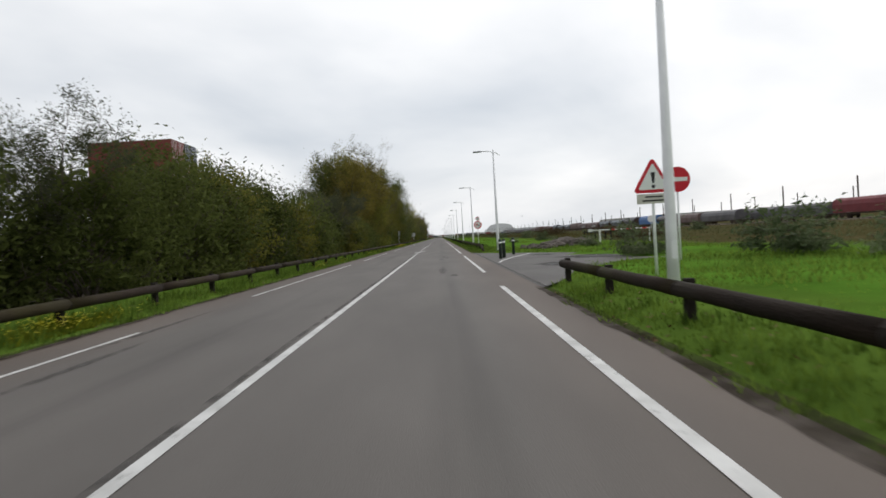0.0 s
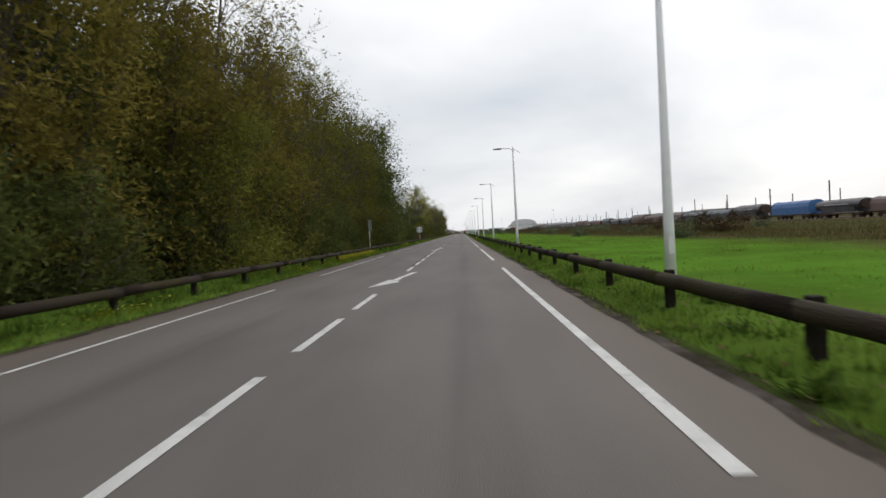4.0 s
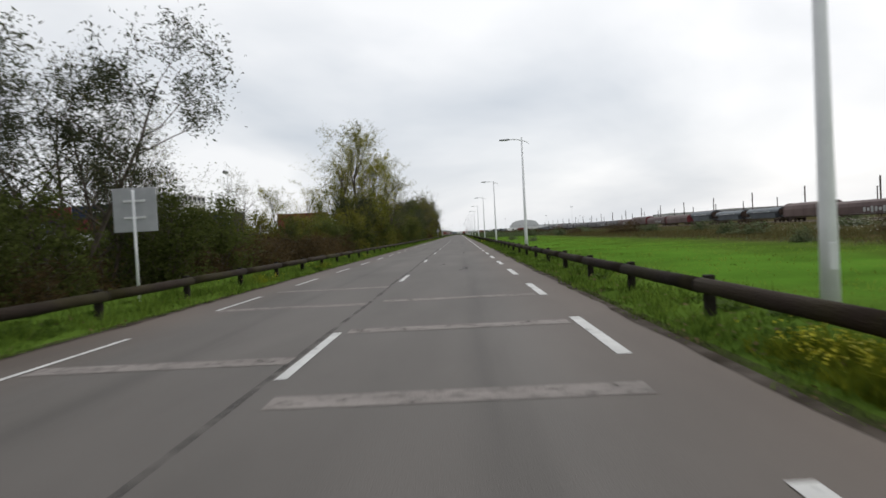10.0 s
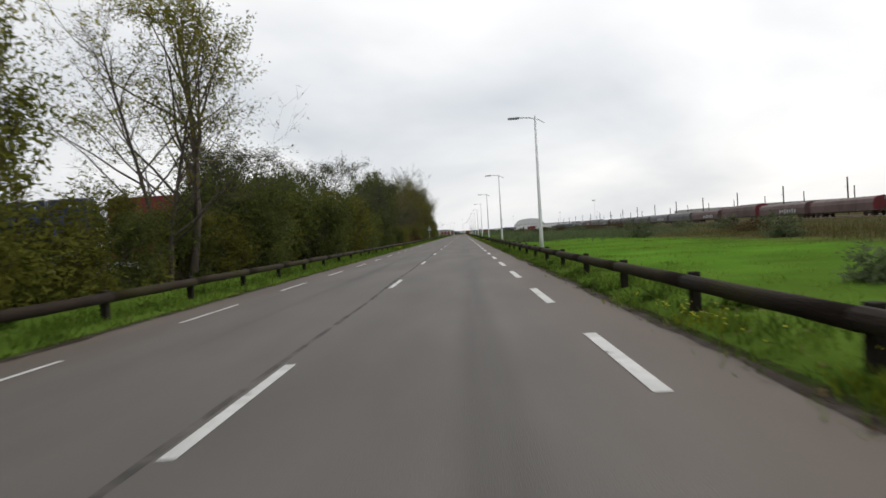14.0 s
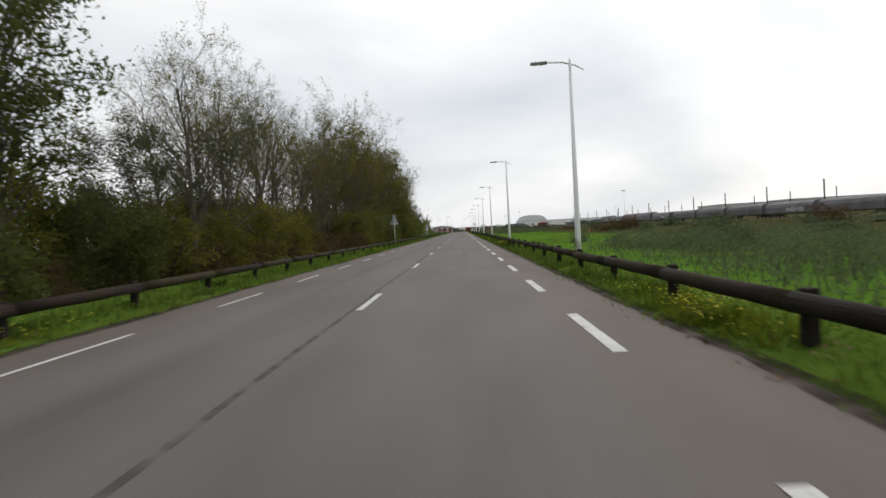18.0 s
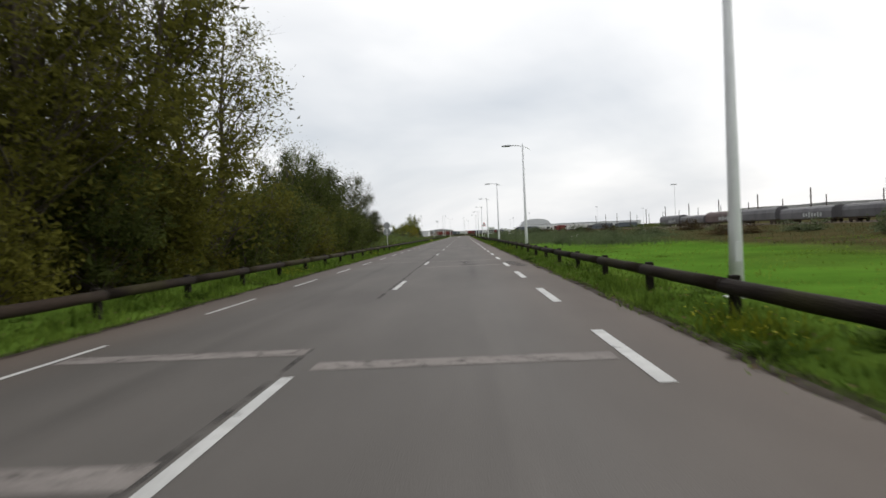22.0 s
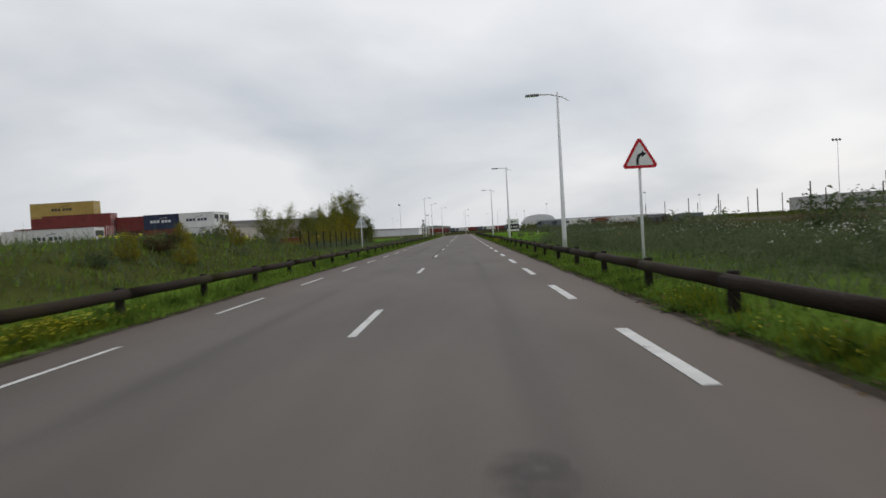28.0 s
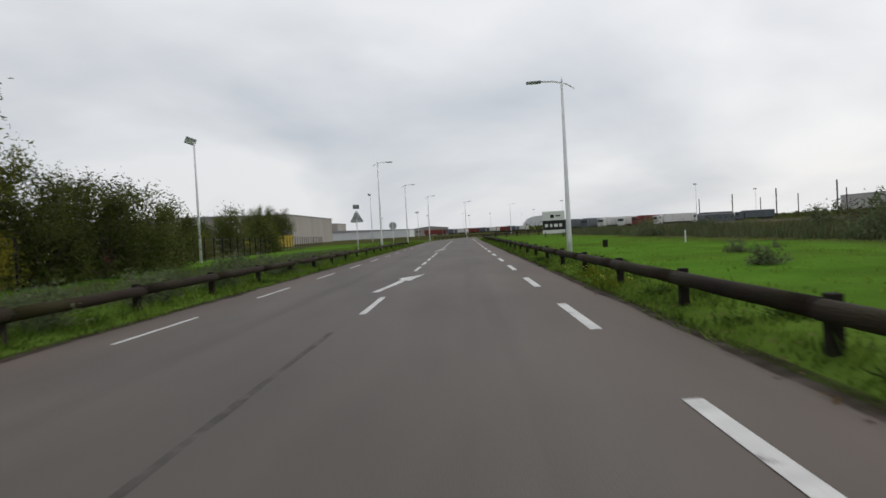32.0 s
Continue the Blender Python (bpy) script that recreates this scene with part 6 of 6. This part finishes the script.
def corrugated(length, material, label, mark=None, reefer=False):
    """A container with its long side along x, ribbed sides, corner posts and end doors; base at z = 0."""
    W, H = 2.44, 2.59
    ob = thing("container", label, "shipping container", None, "stacked shipping containers")
    n = int(length / 0.28)
    step = (length - 0.3) / n
    prof = []
    for i in range(n):
        x = -length / 2 + 0.15 + i * step
        prof += [(x, 0.0), (x + step * 0.3, 0.0), (x + step * 0.5, 0.035), (x + step * 0.8, 0.035)]
    prof.append((length / 2 - 0.15, 0.0))
    for side in (-1, 1):
        v = [(x, side * (W / 2 - 0.01 - d), z) for x, d in prof for z in (0.15, H - 0.12)]
        f = [(2 * i, 2 * i + 2, 2 * i + 3, 2 * i + 1) for i in range(len(prof) - 1)]
        if side > 0:
            f = [g[::-1] for g in f]
        part("side_wall", mesh("side_wall", v, f, material), material, ob, "ribbed side wall")
    part("roof", box(length - 0.02, W - 0.02, 0.05, (0, 0, H - 0.05)), material, ob)
    part("floor", box(length - 0.02, W - 0.02, 0.14, (0, 0, 0.08)), material, ob)
    for sx in (-1, 1):
        part("end_wall", box(0.06, W - 0.1, H - 0.25, (sx * (length / 2 - 0.06), 0, H / 2), 0.01), material, ob)
        for sy in (-1, 1):
            part("corner_post", box(0.16, 0.16, H, (sx * (length / 2 - 0.08), sy * (W / 2 - 0.08), H / 2), 0.015), material, ob)
    for k in range(4):
        part("door_bar", tube_mesh("door_bar", [(length / 2 + 0.01, -0.85 + k * 0.57, 0.15), (length / 2 + 0.01, -0.85 + k * 0.57, H - 0.15)], [0.02, 0.02], GALV, 6), GALV, ob)
    if reefer:
        part("cooling_unit", box(0.03, 1.9, 0.75, (length / 2 + 0.02, 0, 1.75), 0.01), GREEN_BOX, ob, "dark cooling unit")
        part("fan", tube_mesh("fan", [(length / 2 + 0.02, 0.35, 1.1), (length / 2 + 0.06, 0.35, 1.1)], [0.3, 0.3], GREEN_BOX, 16), GREEN_BOX, ob)
    if mark:
        for k, w in enumerate((0.52, 0.58, 0.5, 0.56, 0.5, 0.58)):
            x = (-1.75 + k * 0.62 + (0.28 if k > 2 else 0)) * min(1.0, length / 6.5)
            part("lettering", box(w * 0.8, 0.02, 0.44, (x, -W / 2 - 0.004, 1.35)), mark, ob, "plain block of lettering")
        part("swoosh", mesh("swoosh", [(-0.3 + 0.2 * i, -W / 2 - 0.006, 1.72 + 0.22 * math.sin(i / 7 * 1.6) + (0.07 if j else 0)) for i in range(8) for j in (0, 1)], [(2 * i, 2 * i + 2, 2 * i + 3, 2 * i + 1) for i in range(7)], mark), mark, ob)
    return ob


BOX = {
    "white20": corrugated(6.06, C_WHITE, "white refrigerated container with dark lettering", DARK_MARK, True),
    "white40": corrugated(12.19, C_WHITE, "long white refrigerated container with dark lettering", DARK_MARK, True),
    "navy20": corrugated(6.06, C_NAVY, "dark navy container with pale lettering", LIGHT_MARK),
    "navy40": corrugated(12.19, C_NAVY, "long dark navy container with pale lettering", LIGHT_MARK),
    "red20": corrugated(6.06, C_RED, "dull red shipping container, ribbed sides"), "red40": corrugated(12.19, C_RED, "long dull red shipping container"),
    "dark20": corrugated(6.06, C_DARK, "dark brown-red shipping container"), "yellow40": corrugated(12.19, C_YELLOW, "long mustard yellow shipping container", GREEN_BOX),
    "blue20": corrugated(6.06, C_BLUE, "plain blue shipping container in the yard"),
}
box_used = set()


def put_box(kind, x, y, z, turn=0, tall=1.0):
    m = Matrix.Translation((x, y, z)) @ Matrix.Rotation(radians(turn), 4, "Z") @ Matrix.Diagonal((1, 1, tall, 1))
    if kind in box_used:
        copy_thing(BOX[kind], m)
    else:
        box_used.add(kind)
        BOX[kind].matrix_basis = m


def stack(x, y, z0, kinds, turn=0, tall=1.0):
    for i, kind in enumerate(kinds):
        put_box(kind, x, y, z0 + 2.6 * tall * i, turn, tall)


G = -0.82
for k in range(3):
    stack(-44.4, 671.8 + 2.55 * k, G, ("white20", "white20", "white20"))
stack(-50.7, 671.8, G, ("red20", "red20", "navy20"))
stack(-50.7, 674.4, G, ("red20", "red20", "dark20"))
for k in range(3):
    stack(-57.0, 674.5 + 2.55 * k, G, ("navy20", "dark20", "red20"))
stack(-66.3, 673.0, G, ("navy40", "navy40", "red40"), tall=1.11)
stack(-73.6, 681.0, G, ("red40", "red40", "red40", "yellow40"), tall=1.11)
stack(-51.6, 641.3, G, ("navy40", "white40", ))
stack(-51.6, 643.9, G, ("red40", "red40"))
stack(-64.5, 643.5, G, ("red40", "dark20"))
stack(-80, 640, G, ("white40", "white40"))
stack(-37, 704, G, ("red20",))
stack(-67.1, 635.2, G, ("white40", "white40", "white40"), tall=1.11)
stack(-58.9, 635.6, G, ("white20", "white20", "white20"), tall=1.11)
stack(-75.9, 624.5, G, ("red40", "yellow40", "yellow40", "yellow40"), tall=1.11)
stack(-88.3, 624.5, G, ("red40", "yellow40", "yellow40", "red40"), tall=1.11)
# tall stack behind the first bushes
for k in range(4):
    stack(-42.2, 98.5 + 2.55 * k, 0.13, ("red40",) * 5 + (("red40",) if k < 2 else ("navy40",)), tall=1.11)
# white refrigerated stack seen over the brambles
for k in range(5):
    stack(-64.2, 330 + 2.55 * k, 0.13, ("white40",) * 5)
stack(-71.0, 320, 0.13, ("white40", "white40", "red40", "navy40"))
stack(-84.0, 321, 0.13, ("white40", "white40", "navy40", "red40"))
for k in range(4):
    stack(-62 - 7 * k, 372, 0.13, ("blue20", "blue20", "blue20", "navy20"))
stack(-36.5, 348, 0.13, ("red40", "red40", "red40"))
stack(-36, 310, 0.13, ("red40",))
for ux, uy in ((-59.9, 315.3), (-56.6, 316.8)):
    fr = thing("lift_mast", "dark steel mast of a container handler", "machine", Matrix.Translation((ux, uy, 0.13)))
    for s in (-0.45, 0.45):
        part("upright", box(0.22, 0.3, 11.0, (s, 0, 5.5), 0.02), GREEN_BOX, fr)
    for j in range(7):
        part("rung", box(1.0, 0.2, 0.25, (0, 0, 1.5 + j * 1.5), 0.02), GREEN_BOX, fr)


def flood_mast(x, y, h, label, heads=1):
    ob = thing("floodlight_mast", label, "floodlight", Matrix.Translation((x, y, ground_z(x, y))), "floodlight masts")
    part("pole", tube_mesh("pole", [(0, 0, -0.2), (0, 0, h)], [0.11, 0.06], GALV, 10), GALV, ob)
    for k in range(heads):
        hd = part("lamp", box(0.75, 0.18, 0.5, (0, 0, 0), 0.03), SHADE, ob, "square floodlight head", at=Matrix.Translation((-0.25 + 0.8 * k - 0.4 * (heads - 1), 0, h + 0.1)) @ pose(0, 0, 0, 35, 20, 30))
        part("glass", box(0.62, 0.01, 0.38, (0, -0.1, 0)), GLASS_COVER, hd)
    return ob


flood_mast(-18.7, 549.8, 8.6, "grey floodlight mast behind the mound")
flood_mast(-17.4, 679.0, 8.8, "grey floodlight mast behind the fence")
flood_mast(-31.2, 279.6, 11.6, "tall thin lighting mast in the yard")
flood_mast(-20.5, 795, 11.5, "grey lamp mast at the junction")
flood_mast(91.7, 718.7, 17.6, "tall lighting mast beyond the railway", 3)
for x, y, h in ((95, 900, 15), (60, 1020, 16), (52, 1100, 14), (140, 950, 14), (30, 1300, 18), (8, 1200, 15), (-30, 1250, 18), (-60, 1150, 15), (-16, 900, 10), (3, 1500, 26), (-90, 1500, 20), (70, 1400, 18)):
    flood_mast(x, y, h, "thin lighting mast in the distance", 2)

# ---------- fence on the far verge ----------
fence = thing("wire_fence", "wire mesh fence on dark steel posts", "fence", Matrix.Translation((-11.0, 607, 0)))


def fence_x(y):
    """The fence runs along the road, turns off through the thicket and goes on farther from the road."""
    return -2.2 * smooth01(34, 45, y) - 4.6 * smooth01(45, 52, y) - 0.115 * max(0.0, y - 70)


for k in range(60):
    y = k * 2.9
    part("post", box(0.085, 0.085, 2.0, (fence_x(y), y, 0.92), 0.006), POST, fence)
for z in (0.25, 0.75, 1.25, 1.75):
    part("wire", tube_mesh("wire", [(fence_x(y), y, z) for y in range(0, 172, 3)], [0.005] * 58, WIRE, 4), WIRE, fence)
mesh_v = []
for k in range(0, 1711, 3):
    y = k * 0.1
    x = fence_x(y)
    mesh_v += [(x, y, 0.05), (x, y + 0.006, 0.05), (x, y + 0.006, 1.85), (x, y, 1.85)]
part("wire_mesh", fast("wire_mesh", mesh_v, 4, WIRE), WIRE, fence, "thin upright wires")
part("brace", tube_mesh("brace", [(0.1, 0.1, 1.7), (0.1, 2.3, 0.1)], [0.035, 0.035], RUST, 6), RUST, fence)

# ---------- buildings, lorries and the distance ----------
CLAD = surface("pale_cladding", (0.30, 0.275, 0.24), (0.41, 0.38, 0.335), 0.15, 0.7, 0.05, fine=2.0, stretch=(1, 1, 0.3))
CLAD_GREY = surface("grey_cladding", (0.38, 0.375, 0.36), (0.50, 0.49, 0.47), 0.1, 0.7, 0.05, fine=2.0, stretch=(1, 1, 0.3))
ROOF = surface("roof_sheet", (0.24, 0.24, 0.25), (0.34, 0.34, 0.35), 0.2, 0.7, 0.05)
TENT = surface("white_roof", (0.62, 0.63, 0.64), (0.75, 0.76, 0.77), 0.2, 0.6, 0.0)
PANE = surface("dark_window", (0.03, 0.035, 0.04), (0.07, 0.08, 0.09), 1.0, 0.15, 0.0, spec=0.5)
YELLOW = surface("yellow_paint", (0.55, 0.40, 0.04), (0.68, 0.5, 0.07), 1.0, 0.6, 0.0)


def shed(name, x, y, w, d, h, wall, label, rise=0.6, bays=0, windows=0, turn=0):
    """A warehouse: walls, a low roof with an overhang, upright bays, doors or windows on the near side."""
    ob = thing(name, label, "warehouse", Matrix.Translation((x, y, -0.05)) @ Matrix.Rotation(radians(turn), 4, "Z"))
    part("wall", box(w, d, h, (0, 0, h / 2)), wall, ob)
    part("roof", section([(-w / 2 - 0.3, h), (w / 2 + 0.3, h), (w / 2 + 0.3, h + 0.25), (0, h + 0.25 + rise), (-w / 2 - 0.3, h + 0.25)], -d / 2 - 0.3, d / 2 + 0.3), ROOF, ob, "low-pitched sheet roof")
    for k in range(bays):
        part("pilaster", box(0.3, 0.16, h - 0.1, (-w / 2 + (k + 0.5) * w / bays, -d / 2 - 0.05, h / 2)), wall, ob)
    for k in range(windows):
        wd = part("window", box(w / windows * 0.4, 0.12, h * 0.22, (-w / 2 + (k + 0.5) * w / windows, -d / 2 - 0.04, h * 0.62)), ROOF, ob)
        part("pane", box(w / windows * 0.36, 0.06, h * 0.19, (-w / 2 + (k + 0.5) * w / windows, -d / 2 - 0.09, h * 0.62)), PANE, wd)
    return ob


shed("warehouse", -103, 896, 90, 80, 10.4, CLAD, "long beige warehouse behind the fence", 0.8, 12)
shed("warehouse", -87, 1078, 16, 30, 11.0, CLAD, "beige annex of the warehouse", 0.2, 3)
shed("warehouse", 338, 1075, 140, 70, 13.0, CLAD_GREY, "large grey warehouse beyond the railway", 0.5, 9, 3)
shed("warehouse", 520, 1180, 260, 60, 17.0, CLAD_GREY, "pale grey hall in the distance", 0.5, 10)
shed("warehouse", 190, 1500, 170, 60, 9.5, TENT, "long low white hall in the distance", 0.5, 8)
shed("warehouse", -75, 1050, 90, 40, 4.6, TENT, "low white-roofed halls in the distance", 1.2, 8)
shed("warehouse", -22, 1130, 26, 20, 5.2, CLAD, "small pale building at the junction", 1.5, 3, 3)
shed("warehouse", -90, 740, 60, 40, 6.0, CLAD, "flat beige hall behind the container yard", 0.4, 6)
hut = shed("office_hut", 84, 850, 9, 6, 2.7, W_SLATE, "dark blue-grey low depot building", 0.2, 0, 5)
yb = thing("yellow_barrier", "yellow painted yard wall behind the fence", "wall", Matrix.Translation((-47.4, 783, 0)))
for k in range(5):
    part("panel", box(2.2, 0.2, 2.6, (k * 2.3, 0, 1.3), 0.02), YELLOW, yb)

dome = thing("storage_dome", "large pale grey domed storage hall far off", "building", Matrix.Translation((255, 2800, 0)))
pts = [(-55, 0), (55, 0), (55, 20), (48, 27)] + [(48 * math.cos(a), 27 + 14 * math.sin(a)) for a in [math.pi * k / 12 for k in range(1, 12)]] + [(-48, 27), (-55, 20)]
part("hall", section(pts, -25, 25), TENT, dome)
for k in range(8):
    part("rib", box(1.0, 1.2, 22, (-49 + 14 * k, -25.6, 11)), CLAD, dome)


def trailer(colour, label, length=12.0):
    ob = thing("lorry", label, "lorry", None, "lorries parked in a row")
    part("box_body", box(2.5, length, 2.7, (0, 0, 2.35), 0.04), colour, ob)
    part("chassis", box(1.0, length - 0.5, 0.25, (0, 0, 0.85)), GREEN_BOX, ob)
    cb = part("cab", box(2.45, 2.2, 2.8, (0, -length / 2 - 1.6, 1.9), 0.15), colour, ob, "driver's cab")
    part("windscreen", box(2.1, 0.05, 0.85, (0, -length / 2 - 2.7, 2.5), 0.02), PANE, cb)
    for y in (-length / 2 - 1.7, length / 2 - 1.2, length / 2 - 2.5, length / 2 - 3.8):
        for sx in (-1.1, 1.1):
            part("wheel", tube_mesh("wheel", [(sx - 0.15, y, 0.5), (sx + 0.15, y, 0.5)], [0.5, 0.5], GREEN_BOX, 14), GREEN_BOX, ob)
    return ob


L_WHITE = trailer(C_WHITE, "white articulated lorry parked in a row")
L_RED = trailer(C_RED, "red articulated lorry parked in a row")
L_DARK = trailer(W_SLATE, "slate grey articulated lorry parked in a row")
ROW = ((L_DARK, 40.0, 866, -28), (L_DARK, 47.5, 868, -30), (L_WHITE, 54.5, 868, -40), (L_WHITE, 61.0, 870, -34), (L_RED, 68.0, 866, -60), (L_WHITE, 75.0, 862, -70), (L_WHITE, 84.0, 872, -20), (L_DARK, 95.0, 880, -75), (L_DARK, 112.0, 884, -80))
seen = set()
for ob, x, y, turn in ROW:
    m = Matrix.Translation((x, y, 0.1)) @ Matrix.Rotation(radians(turn), 4, "Z")
    if ob in seen:
        copy_thing(ob, m)
    else:
        seen.add(ob)
        ob.matrix_basis = m
for i in range(9):
    copy_thing((L_RED, L_DARK, L_WHITE)[i % 3], Matrix.Translation((-18 + i * 7.5, 1080 + i * 6, 0.1)) @ Matrix.Rotation(radians(88), 4, "Z"))

hb = thing("hoarding", "white and black billboard beside the bend", "billboard", Matrix.Translation((13.6, 718, 0)) @ Matrix.Diagonal((0.32, 0.32, 0.36, 1)))
part("panel", box(9.0, 0.3, 8.0, (0, 0, 5.4), 0.03), SIGN_WHITE, hb, "white upper panel")
part("lower_panel", box(9.0, 0.1, 3.4, (0, -0.22, 4.4), 0.02), SIGN_BLACK, hb, "black lower panel")
for k, w in enumerate((1.2, 0.9, 1.4, 1.1)):
    part("shape", box(w, 0.05, 1.1, (-3.0 + k * 1.9, -0.3, 4.3)), SIGN_WHITE, hb, "plain white shape")
part("emblem", box(1.4, 0.05, 1.2, (-0.6, -0.18, 7.6)), SIGN_BLACK, hb, "plain black emblem")
part("lettering", box(2.0, 0.05, 0.5, (1.7, -0.18, 7.7)), SIGN_BLACK, hb)
for sx in (-3.6, 3.6):
    part("leg", box(0.4, 0.4, 2.0, (sx, 0, 0.9), 0.02), GREEN_BOX, hb)

# far woods on the horizon
rng = np.random.default_rng(9)
n = 26000
x = rng.uniform(-900, 1500, n)
y = 1350 + 900 * rng.random(n)
x[:9000] = rng.uniform(60, 420, 9000)
y[:9000] = rng.uniform(960, 1300, 9000)
h = 2.5 + 4 * np.abs(np.sin(x * 0.021) * np.sin(x * 0.0067 + 1))
h[:9000] *= 0.5
at = np.stack([x, y, h * rng.random(n)], 1)
a = rng.random(n) * 6.283
u = np.stack([np.cos(a), np.sin(a) * 0.3, 0 * a], 1) * 1.2
w = np.stack([0 * a, 0 * a, 0 * a + 1], 1) * 0.8
stuff("far_woods", fast("far_woods", np.stack([at - u, at - w, at + u, at + w], 1), 4, LEAF_DARK), LEAF_DARK, "dark line of far trees and hedges", "woods")
